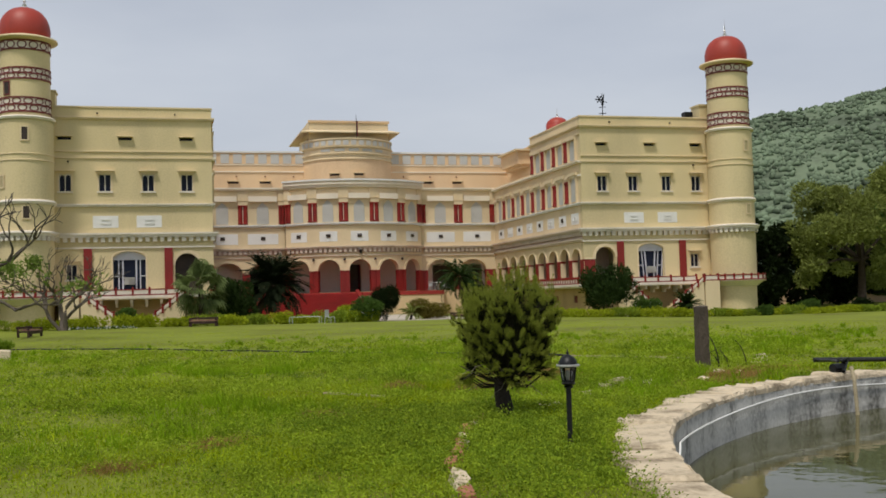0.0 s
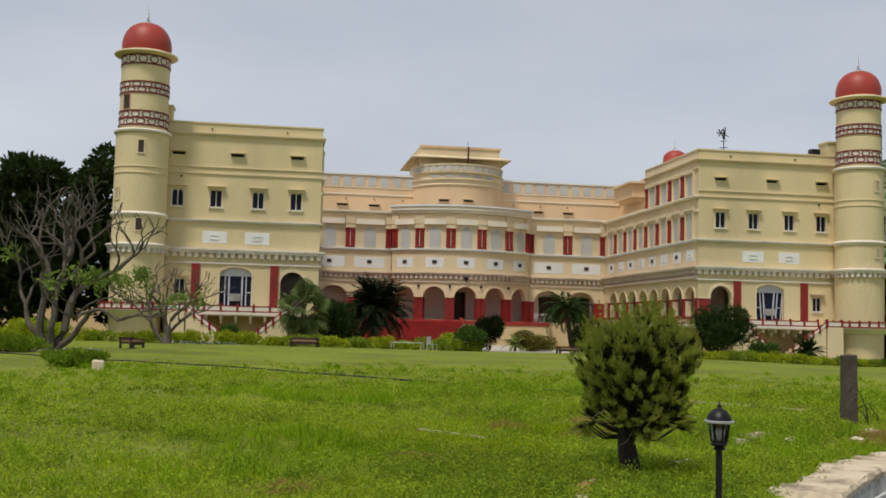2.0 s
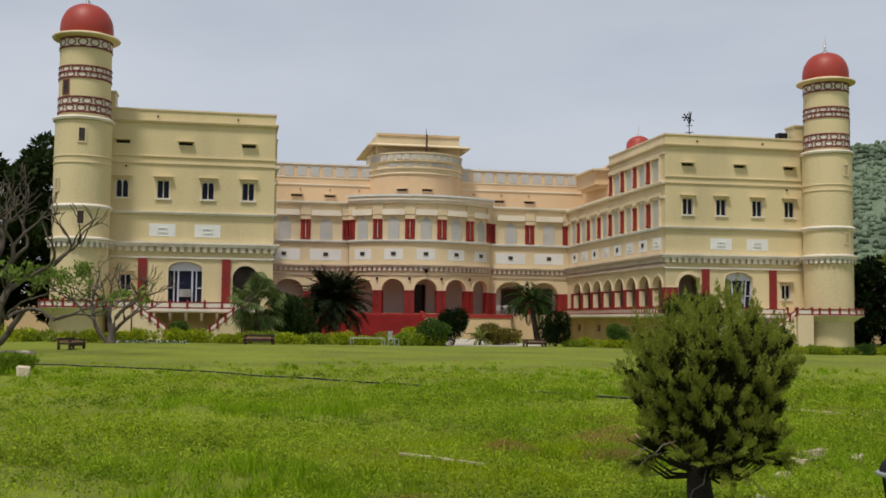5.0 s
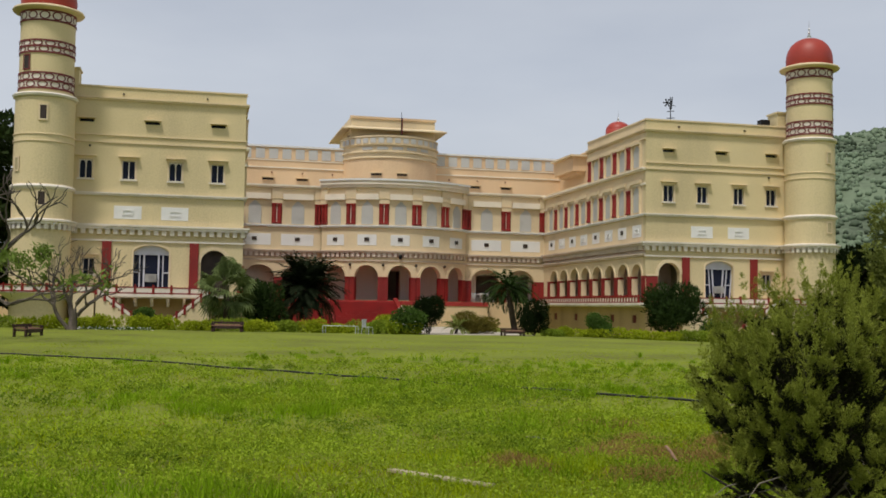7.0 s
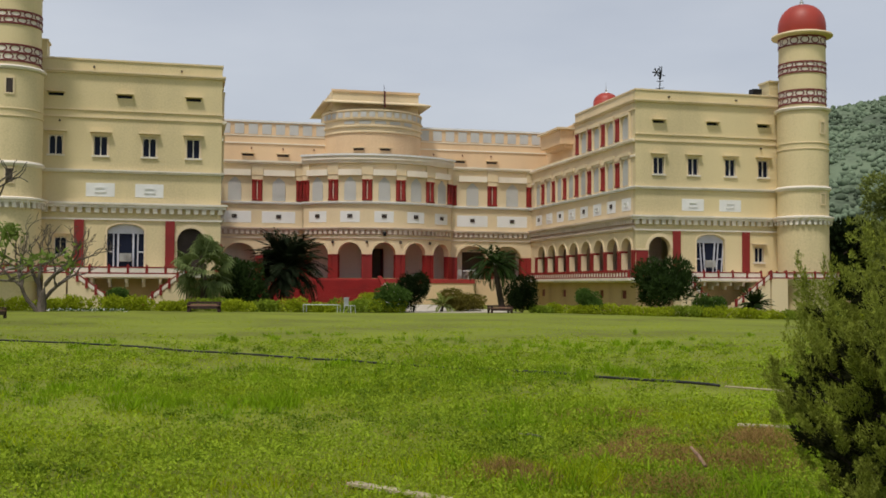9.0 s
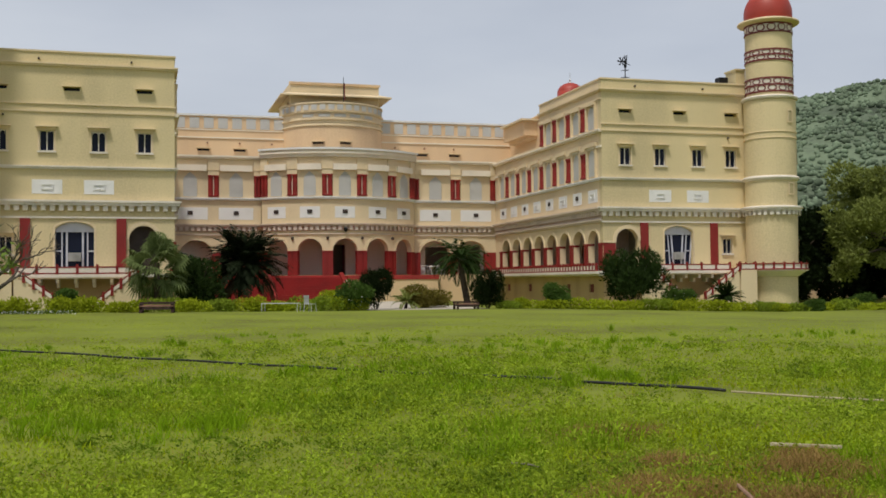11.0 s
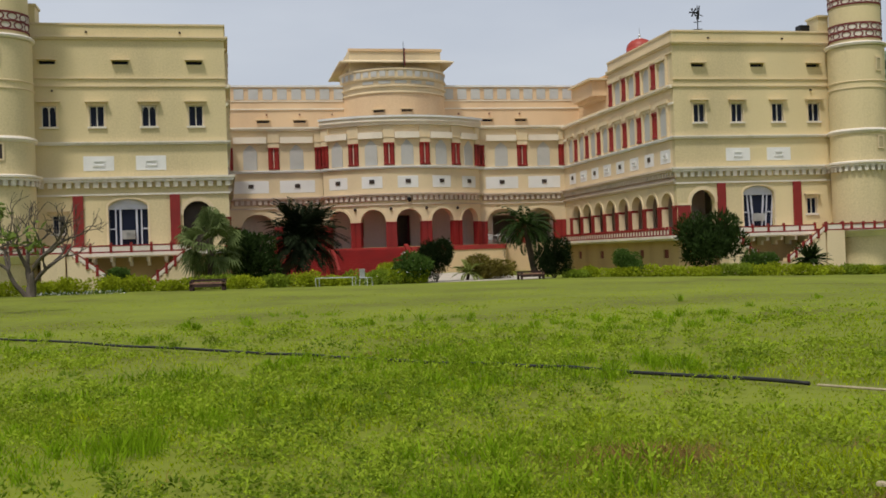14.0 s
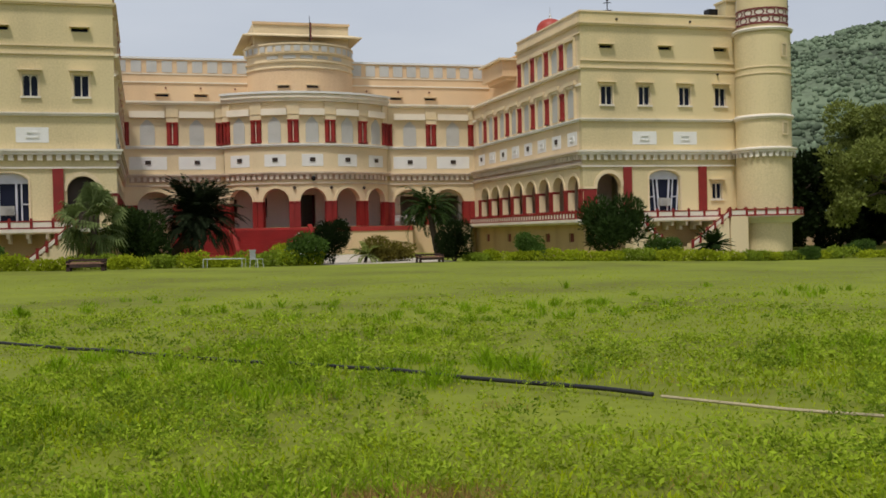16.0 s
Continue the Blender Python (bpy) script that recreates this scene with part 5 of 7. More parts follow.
lathe(bm, LX, LY, [(0.049, 0.662), (0.066, 0.776)], 6)
part("lantern_glass", bm, M_LAMPGLASS, lamp, "clear lantern glass")
bm = bmesh.new()
lathe(bm, LX, LY, [(0.0, 0.664), (0.016, 0.665), (0.016, 0.69), (0.024, 0.71), (0.026, 0.735), (0.014, 0.755), (0.0, 0.76)], 12)
part("bulb", bm, M_PLASTIC, lamp, smooth=True)
bm = bmesh.new()
lathe(bm, LX, LY, [(0.06, 0.784), (0.1, 0.784), (0.107, 0.79), (0.107, 0.8), (0.1, 0.805), (0.06, 0.806)], 28)
part("collar", bm, M_STEEL, lamp, "pale metal collar")
bm = bmesh.new()
lathe(bm, LX, LY, [(0.09, 0.804), (0.088, 0.815), (0.08, 0.838), (0.056, 0.87), (0.03, 0.886), (0.014, 0.892), (0.012, 0.9), (0.017, 0.906), (0.008, 0.916), (0.003, 0.945), (0.0, 0.945)], 24)
part("cap", bm, M_METAL, lamp, smooth=True)

post = thing("stone_post", (6.42, -55.1, 0), "weathered dark stone post in the grass", "stone post")
bm = bmesh.new()
rng = random.Random(9)
rows = []
for i in range(9):
    z = -0.1 + 1.23 * i / 8
    w = 0.105 - 0.01 * i / 8
    rows.append([bm.verts.new((6.42 + sx * (w + rng.uniform(-0.008, 0.008)), -55.1 + sy * (0.1 + rng.uniform(-0.008, 0.008)), z + (rng.uniform(-0.02, 0.02) if i == 8 else 0))) for sx, sy in ((-1, -1), (-0.1, -1.05), (1, -1), (1.05, 0), (1, 1), (0, 1.03), (-1, 1), (-1.04, 0.1))])
for p, q in zip(rows, rows[1:]):
    for k in range(8):
        bm.faces.new((p[k], p[(k + 1) % 8], q[(k + 1) % 8], q[k]))
bm.faces.new(rows[-1])
part("shaft", bm, M_POST, post)
# dry vine stems at the foot of the post
vine = thing("dry_vine", (6.7, -55.3, 0), "dry dark vine stems climbing beside the stone post", "vine")
for k, (dx, dy, h) in enumerate(((0.16, -0.12, 0.62), (0.3, -0.2, 0.42), (0.62, -0.3, 0.5), (0.24, 0.05, 0.36))):
    bm = bmesh.new()
    x0, y0 = 6.42 + dx, -55.1 + dy
    tube(bm, [(x0 + 0.12, y0, -0.03), (x0 + 0.06, y0 - 0.03, h * 0.4), (x0 - 0.05 * (k % 2), y0, h * 0.75), (x0 - 0.1 + 0.1 * k * (k % 2), y0 + 0.02, h)], [0.014, 0.011, 0.008, 0.004], 6)
    part("stem", bm, M_JBARK, vine)

# broken brick edging
rng = random.Random(5)
edge_pts = [(0.24, -61.31), (-0.22, -62.31), (-0.6, -63.42), (-0.91, -64.31), (-1.05, -65.1), (-1.15, -65.75)]
edging = thing("brick_edging", (-0.7, -64.0, 0), "broken brick edging half sunk in the weeds", "edging")


def rough_block(cx, cy, cz, sx, sy, sz, yaw, rng, jit=0.12):
    bm = bmesh.new()
    box(bm, -sx / 2, sx / 2, -sy / 2, sy / 2, -sz / 2, sz / 2)
    bmesh.ops.bevel(bm, geom=bm.edges[:], offset=min(sx, sy, sz) * 0.15, segments=1, affect="EDGES")
    rot = Euler((rng.uniform(-jit, jit), rng.uniform(-jit, jit), yaw)).to_matrix()
    for v in bm.verts:
        v.co = rot @ (v.co + Vector((rng.uniform(-1, 1), rng.uniform(-1, 1), rng.uniform(-1, 1))) * min(sx, sy, sz) * 0.07) + Vector((cx, cy, cz))
    return bm


for (x0, y0), (x1, y1) in zip(edge_pts, edge_pts[1:]):
    L = math.hypot(x1 - x0, y1 - y0)
    n = int(L / 0.22)
    for i in range(n):
        if rng.random() < 0.2:
            continue
        t = (i + 0.5) / n
        pale = rng.random() < 0.35
        part("brick", rough_block(x0 + (x1 - x0) * t + rng.uniform(-0.03, 0.03), y0 + (y1 - y0) * t, 0.04, 0.19, 0.1, 0.13, math.atan2(y1 - y0, x1 - x0) + rng.uniform(-0.25, 0.25), rng, 0.3), M_STONEPALE if pale else M_BRICK, edging)

# loose stones, planks and a stick
for i, (x, y, s) in enumerate([(-0.1, -61.95, 0.17), (0.03, -61.55, 0.13), (0.16, -61.4, 0.1), (3.5, -57.7, 0.2), (3.75, -57.5, 0.17), (3.2, -58.0, 0.13), (4.0, -57.8, 0.12), (2.5, -58.9, 0.12), (1.4, -60.3, 0.14), (1.65, -60.1, 0.1), (8.15, -54.3, 0.2), (7.85, -54.6, 0.16), (5.9, -56.6, 0.13), (6.1, -56.9, 0.1), (4.9, -57.9, 0.13)]):
    st = part("stone", rough_block(x, y, s * 0.2, s * 1.4, s, s * 0.7, i * 1.7, rng, 0.3), M_STONEPALE)
    tagged(st, "pale loose stone lying in the grass", "stone", "loose stones")
for p0, p1, w in (((-0.86, -56.84), (-0.14, -57.68), 0.1), ((3.4, -54.8), (3.8, -55.2), 0.05)):
    L = math.hypot(p1[0] - p0[0], p1[1] - p0[1])
    pk = part("plank", rough_block((p0[0] + p1[0]) / 2, (p0[1] + p1[1]) / 2, 0.03 if w > 0.08 else 0.09, L, w, 0.025, math.atan2(p1[1] - p0[1], p1[0] - p0[0]), rng, 0.03), M_PLANK)
    tagged(pk, "bleached narrow wooden plank lying in the grass", "plank", "loose planks")
bm = bmesh.new()
tube(bm, [(1.84, -56.83, 0.21), (1.81, -57.0, 0.18), (1.79, -57.16, 0.12)], [0.011, 0.015, 0.012], 7)
tagged(part("stick", bm, M_STICK), "dry broken stick in the brown grass", "stick")
bm = bmesh.new()
tube(bm, [(1.03, -54.94, 0.08), (1.13, -55.02, 0.08), (1.19, -55.2, 0.08)], [0.007, 0.009, 0.006], 6)
tagged(part("stick", bm, M_TWIG), "thin bleached stick lying in the grass", "stick")

# black irrigation hose
bm = bmesh.new()
hp = [(-16, -28.5), (-9.5, -34.7), (-7.0, -36.85), (-5.2, -38.2), (-2.9, -40.4), (-0.9, -42.85), (1.6, -45.75), (3.6, -48.1), (5.0, -50.0), (5.5, -50.8)]
pts = []
for (x0, y0), (x1, y1) in zip(hp, hp[1:]):
    for i in range(8):
        t = i / 8
        x, y = x0 + (x1 - x0) * t, y0 + (y1 - y0) * t
        pts.append((x, y, ground_height(x, y) + 0.062 + 0.02 * noise.noise((x * 0.7, y * 0.7, 3.3))))
tube(bm, pts, [0.021] * len(pts), 8)
hose = part("irrigation_pipe", bm, M_PIPE, smooth=True)
tagged(hose, "long black irrigation pipe lying across the lawn", "pipe")
bm = bmesh.new()
tube(bm, [(5.48, -50.77, 0.05), (6.05, -51.75, 0.055), (6.6, -52.4, 0.06), (7.4, -53.6, 0.04)], [0.013] * 4, 8)
tagged(part("pale_pipe", bm, M_PLANK), "pale pipe joined to the black irrigation pipe", "pipe")


# ---- seats ----
def bench(m):
    """A slatted park bench; its front looks along -y."""
    b = thing("bench", (0, 0, 0), "dark wooden slatted bench on the lawn edge", "bench", "garden benches")
    for i in range(4):
        bm = bmesh.new()
        box(bm, -0.7, 0.7, -0.25 + 0.12 * i, -0.145 + 0.12 * i, 0.27 + 0.012 * i, 0.3 + 0.012 * i)
        part("seat_slat", bm, M_SEAT, b, "pale worn seat slat")
    for i in range(1):
        bm = bmesh.new()
        box(bm, -0.72, 0.72, 0.26 + 0.03 * i, 0.29 + 0.03 * i, 0.36 + 0.1 * i, 0.45 + 0.1 * i)
        part("back_slat", bm, M_BENCH, b)
    bm = bmesh.new()
    box(bm, -0.7, 0.7, -0.24, -0.2, 0.14, 0.265)
    part("front_rail", bm, M_BENCH, b)
    for x in (-0.64, 0.64):
        bm = bmesh.new()
        box(bm, x - 0.06, x + 0.06, -0.24, -0.17, 0, 0.36)
        box(bm, x - 0.06, x + 0.06, 0.2, 0.26, 0, 0.455)
        box(bm, x - 0.05, x + 0.05, -0.26, 0.26, 0.36, 0.4)
        box(bm, x - 0.05, x + 0.05, -0.24, 0.26, 0.2, 0.265)
        part("bench_frame", bm, M_BENCH, b)
    b.matrix_basis = m
    return b


bench1 = bench(pose(-1.1, -10.9, lawn_level(-1.1, -10.9), 0, 0, -8) @ Matrix.Scale(1.14, 4))
bench2 = copy_thing(bench1, pose(-9.1, -22.2, lawn_level(-9.1, -22.2), 0, 0, 74) @ Matrix.Scale(0.95, 4))
bench3 = copy_thing(bench1, pose(14.6, -9.9, lawn_level(14.0, -9.9), 0, 0, 10) @ Matrix.Scale(0.82, 4))
gf = thing("white_frame", (4.7, -11.0, 0.08), "low white tubular frame standing on the lawn edge", "frame")
gx, gy = Vector((3.85, -10.7, 0.06)), Vector((5.5, -11.4, 0.06))
off = Vector((0.2, 0.4, 0))
for p in (gx, gy, gx + off, gy + off):
    bm = bmesh.new()
    tube(bm, [p, p + Vector((0, 0, 0.4))], [0.016, 0.016], 6)
    part("leg", bm, M_GREYTUBE, gf)
bm = bmesh.new()
up = Vector((0, 0, 0.4))
for p, q in ((gx, gy), (gx + off, gy + off), (gx, gx + off), (gy, gy + off)):
    tube(bm, [p + up, q + up], [0.016, 0.016], 6)
part("top_rail", bm, M_GREYTUBE, gf)


def chair(m):
    c = thing("garden_chair", (0, 0, 0), "white plastic garden chair", "chair", "garden chairs")
    bm = bmesh.new()
    box(bm, -0.25, 0.25, -0.25, 0.25, 0.42, 0.45)
    part("seat", bm, M_GREYTUBE, c)
    for x in (-0.22, 0.22):
        for y in (-0.22, 0.22):
            bm = bmesh.new()
            tube(bm, [(x * 1.15, y * 1.15, 0), (x, y, 0.42)], [0.022, 0.02], 6)
            part("leg", bm, M_GREYTUBE, c)
    bm = bmesh.new()
    for i in range(5):
        box(bm, -0.22 + 0.095 * i, -0.16 + 0.095 * i, 0.22, 0.25, 0.45, 0.88)
    box(bm, -0.25, 0.25, 0.215, 0.26, 0.84, 0.92)
    part("backrest", bm, M_GREYTUBE, c)
    c.matrix_basis = m
    return c


chair1 = chair(pose(6.2, -10.9, lawn_level(6.2, -10.9), 0, 0, 48) @ Matrix.Scale(0.88, 4))
for x, y, r in ((20.2, 19.9, 20), (20.9, 20.6, -40), (21.5, 19.8, 110)):
    copy_thing(chair1, pose(x, y - 0.3, PALACE_Z + TERR - 0.06, 0, 0, r))
tbl = thing("garden_table", (20.9, 19.9, PALACE_Z + TERR - 0.06), "white plastic table on the veranda podium", "table")
bm = bmesh.new()
lathe(bm, 20.9, 19.9, [(0.0, 2.72), (0.5, 2.72), (0.5, 2.68), (0.0, 2.68)], 20)
part("tabletop", bm, M_PLASTIC, tbl)
bm = bmesh.new()
tube(bm, [(20.9, 19.9, PALACE_Z + TERR - 0.06), (20.9, 19.9, 2.7)], [0.12, 0.05], 8)
part("table_leg", bm, M_PLASTIC, tbl)
bm = bmesh.new()
box(bm, 9.5, 16.0, -9.4, 13.6, -0.2, 0.02)
pv = part("pavement", bm, M_PATH)
tagged(pv, "pale paved path to the entrance", "path", kind="structure")

# ---- plants ----
NPR = np.random.default_rng(11)


def ball_points(n, c, r, rng, inner=0.55):
    d = rng.normal(size=(n, 3))
    d /= np.linalg.norm(d, axis=1, keepdims=True)
    k = rng.uniform(inner, 1.0, n)[:, None] ** 0.6
    return np.array(c) + d * k * np.array(r), d


def clump_crown(name, blobs, n, leaf, width, mat, parent, seed, up=0.3, label="", inner=0.6):
    """A crown of leaves spread over overlapping uneven clumps."""
    rng = np.random.default_rng(seed)
    vol = np.array([b[1][0] * b[1][1] for b in blobs])
    num = np.maximum(20, (n * vol / vol.sum())).astype(int)
    P, D = [], []
    for (c, r), k in zip(blobs, num):
        p, d = ball_points(k, c, r, rng, inner)
        p = p + rng.normal(size=p.shape) * 0.13 * min(r)
        keep = p[:, 2] > 0.02
        P.append(p[keep])
        D.append((d + rng.normal(size=d.shape) * 0.6 + np.array((0, 0, up)))[keep])
    P, D = np.concatenate(P), np.concatenate(D)
    return part(name, leaves(name, P, D, leaf, width, rng), mat, parent, label)


def shrub(name, x, y, w, h, mat, label, n=2600, leaf=0.11, width=0.05, seed=0, group="", blossom=0, squarish=False, up=0.3):
    s = thing(name, (x, y, 0), label, "shrub", group)
    rng = random.Random(seed + 77)
    blobs = []
    if squarish:
        for i in range(14):
            blobs.append(((x + rng.uniform(-0.28, 0.28) * w, y + rng.uniform(-0.28, 0.28) * w, h * rng.uniform(0.3, 0.75)), (w * 0.24, w * 0.24, h * 0.26)))
    else:
        for i in range(26):
            a, rr = rng.uniform(0, 6.28), math.sqrt(rng.random()) * 0.38 * w
            z = h * rng.uniform(0.2, 0.86 - 0.5 * (rr / w) ** 1.2)
            k = 0.2 * rng.uniform(0.5, 1.15)
            blobs.append(((x + rr * math.cos(a), y + rr * math.sin(a), z), (w * k, w * k, h * k * 0.9)))
    bm = bmesh.new()
    for i in range(5):
        a = i * 1.3 + seed
        tube(bm, [(x + 0.05 * math.cos(a), y + 0.05 * math.sin(a), -0.05), (x + 0.15 * w * math.cos(a), y + 0.15 * w * math.sin(a), h * 0.4), (x + 0.3 * w * math.cos(a), y + 0.3 * w * math.sin(a), h * 0.75)], [0.03, 0.022, 0.01], 5)
    part("stems", bm, M_BARK, s)
    clump_crown("foliage", blobs, int(n * 1.6), leaf * 1.2, width * 1.45, mat, s, seed, up)
    if blossom:
        r2 = np.random.default_rng(seed + 5)
        P, D = [], []
        for c, r in blobs:
            p, d = ball_points(max(3, blossom // len(blobs)), c, (r[0] * 1.2, r[1] * 1.2, r[2] * 1.2), r2, 0.97)
            P.append(p), D.append(d)
        part("blossom", leaves("blossom", np.concatenate(P), np.concatenate(D), 0.1, 0.08, r2), L_BLOSSOM, s, "white blossoms")
    s.location.z = lawn_level(x, y)
    return s


shrub("clipped_bush", 10.1, -8.2, 1.85, 2.2, L_DARK, "dark green clipped round bush by the path", 5200, 0.09, 0.045, 1, "bushes before the palace", squarish=True)
shrub("clipped_bush", 16.1, -9.0, 1.72, 2.1, L_DARK, "dark green clipped upright bush by the path", 5200, 0.09, 0.045, 2, "bushes before the palace", squarish=True)
shrub("flowering_bush", 8.85, -8.7, 2.05, 1.45, L_MID, "green bush with white blossoms", 3600, 0.13, 0.06, 3, blossom=120)
shrub("round_bush", 20.25, -8.6, 1.5, 1.5, L_MID, "small leafy green round bush", 3000, 0.1, 0.05, 4, "bushes before the palace")
shrub("large_bush", 26.2, -6.0, 3.9, 3.55, L_BUSH, "large dark green bush at the wing corner", 4200, 0.3, 0.06, 5, up=0.9)
shrub("flowering_bush", 28.3, -7.4, 2.1, 1.65, L_MID, "green bush with pale blossoms", 3600, 0.12, 0.06, 6, blossom=90)
shrub("rusty_shrub", 13.2, -6.6, 2.7, 1.35, L_ORANGE, "rust and green leaved low shrub", 3600, 0.11, 0.05, 7)
shrub("yellow_shrub", 8.4, -6.0, 2.0, 1.1, L_YELLOW, "yellow green low shrub", 2600, 0.1, 0.05, 17)
shrub("leafy_bush", 1.1, -2.4, 2.7, 3.3, L_BUSH, "leafy green bush beside the fan palm", 7000, 0.16, 0.07, 8)
shrub("round_bush", -5.5, -6.5, 1.3, 1.25, L_MID, "small leafy green bush before the terrace", 2600, 0.12, 0.05, 9, "bushes before the palace")
shrub("yellow_shrub", -15.0, -14.0, 3.4, 1.3, L_YELLOW, "bright yellow green shrub", 4200, 0.12, 0.06, 18)
shrub("weed_bush", -8.6, -39.6, 2.2, 0.45, L_DARKWEED, "low weedy bush round an old tree bed", 4200, 0.12, 0.03, 19, up=1.2)
shrub("weed_bush", -12.9, -29.0, 2.9, 0.6, L_DARKWEED, "low weedy bush round an old tree bed", 3600, 0.12, 0.03, 20, up=1.2)
shrub("round_bush", 36.0, -9.5, 1.2, 0.8, L_MID, "low leafy bush in the far hedge line", 2000, 0.12, 0.05, 21, "bushes before the palace")
shrub("round_bush", 40.5, -8.0, 1.6, 1.0, L_MID, "low leafy bush in the far hedge line", 2000, 0.12, 0.05, 22, "bushes before the palace")
shrub("round_bush", 45.5, -7.0, 1.5, 1.1, L_DARK, "low leafy bush in the far hedge line", 2000, 0.12, 0.05, 23, "bushes before the palace")

# yellow-green hedge in clumps along the lawn's far edge
rng = random.Random(21)
i = 0
x = -22.0
while x < 60:
    w = rng.uniform(1.3, 2.4)
    if not 9.6 < x + w / 2 < 15.8:
        yy = -9.2 + rng.uniform(-0.4, 0.4)
        h = rng.uniform(0.5, 0.8) if x < 9 else rng.uniform(0.42, 0.68)
        hd = thing("hedge", (x + w / 2, yy, 0), "low yellow green hedge clump at the lawn edge", "hedge", "hedge clumps")
        blobs = []
        for k in range(7):
            blobs.append(((x + w * rng.uniform(0.05, 0.95), yy + rng.uniform(-0.35, 0.35), h * rng.uniform(0.25, 0.6)), (w * 0.24, 0.4, h * 0.42)))
        clump_crown("foliage", blobs, 1500, 0.14, 0.085, L_YELLOW if rng.random() < 0.6 else L_LIMEHEDGE, hd, 100 + i)
        hd.location.z = lawn_level(x + w / 2, yy)
    x += w * 0.92
    i += 1
# white flower bed
bed = thing("flower_bed", (-5.5, -10.4, 0), "bed of small white flowers before the hedge", "flower bed", kind="stuff")
blobs = [((-8.2 + 0.5 * k, -10.4 + 0.3 * math.sin(k * 1.9), 0.08), (0.45, 0.35, 0.14)) for k in range(7)]
clump_crown("foliage", blobs, 1600, 0.1, 0.04, L_MID, bed, 301)
clump_crown("blossom", blobs, 420, 0.09, 0.07, L_BLOSSOM, bed, 302, label="small white flowers", inner=0.95)


def feather_palm(name, x, y, z_crown, lean, fronds, length, mat, label, seed, trunk_r=0.16, droop=0.9, leaflet=0.42):
    """A palm with a ringed trunk and arching feather fronds."""
    rng = np.random.default_rng(seed)
    t = thing(name, (x - lean, y, 0), label, "palm")
    bm = bmesh.new()
    pts, rads = [], []
    for i in range(15):
        k = i / 14
        pts.append((x - lean * (1 - k) ** 1.2, y, -0.05 + z_crown * k))
        rads.append(trunk_r * (1.15 - 0.3 * k) * (1.0 + 0.1 * (i % 2)))
    tube(bm, pts, rads, 10)
    part("trunk", bm, M_BARK, t)
    for f in range(fronds):
        az = 2 * math.pi * f * 0.618
        e0 = math.radians(float(rng.uniform(-25, 85)))
        L = length * float(rng.uniform(0.8, 1.1))
        P = [np.array((x, y, z_crown))]
        n = 14
        for i in range(n):
            e = e0 - droop * (i / n) ** 1.3 * (1.1 + 0.3 * math.cos(e0))
            P.append(P[-1] + L / n * np.array((math.cos(az) * math.cos(e), math.sin(az) * math.cos(e), math.sin(e))))
        P = np.array(P)
        V, F = [], []
        side = np.array((-math.sin(az), math.cos(az), 0))
        for i in range(2, n + 1):
            tan = P[i] - P[i - 1]
            tan /= np.linalg.norm(tan)
            for sub in (0.0, 0.5):
                o = P[i] - tan * L / n * sub
                ll = leaflet * math.sin(math.pi * min(0.97, 0.12 + 0.85 * i / n)) ** 0.7
                for s in (-1, 1):
                    d = side * s * 0.85 + tan * 0.6 + np.array((0, 0, -0.25 + 0.25 * rng.uniform(-1, 1)))
                    d /= np.linalg.norm(d)
                    b = len(V)
                    wv = tan * 0.06
                    V += [o - wv, o + d * ll * 0.6 - wv * 0.8, o + d * ll, o + d * ll * 0.55 + wv, o + wv]
                    F.append((b, b + 1, b + 2, b + 3))
        part("frond", mesh_np("frond", np.array(V), np.array(F)), mat, t)
    t.location.z = lawn_level(x, y)
    return t


feather_palm("date_palm", 4.3, 3.0, 2.45, 1.9, 150, 3.0, L_PALM, "dark date palm with a leaning trunk before the red steps", 31, 0.26, 0.95, 0.6)
feather_palm("date_palm", 17.9, 2.0, 2.85, -0.5, 40, 2.5, L_BUSH, "date palm with a bare trunk before the arcade", 32, 0.19, 1.35, 0.5)
feather_palm("cycad", 30.9, -8.3, 0.85, 0.0, 46, 1.2, L_BUSH, "spiky cycad at the lawn edge", 33, 0.14, 0.6, 0.24)
feather_palm("cycad", 12.0, -7.4, 0.4, 0.1, 16, 1.2, L_LIGHT, "small pale cycad by the path", 34, 0.08, 1.0, 0.2)


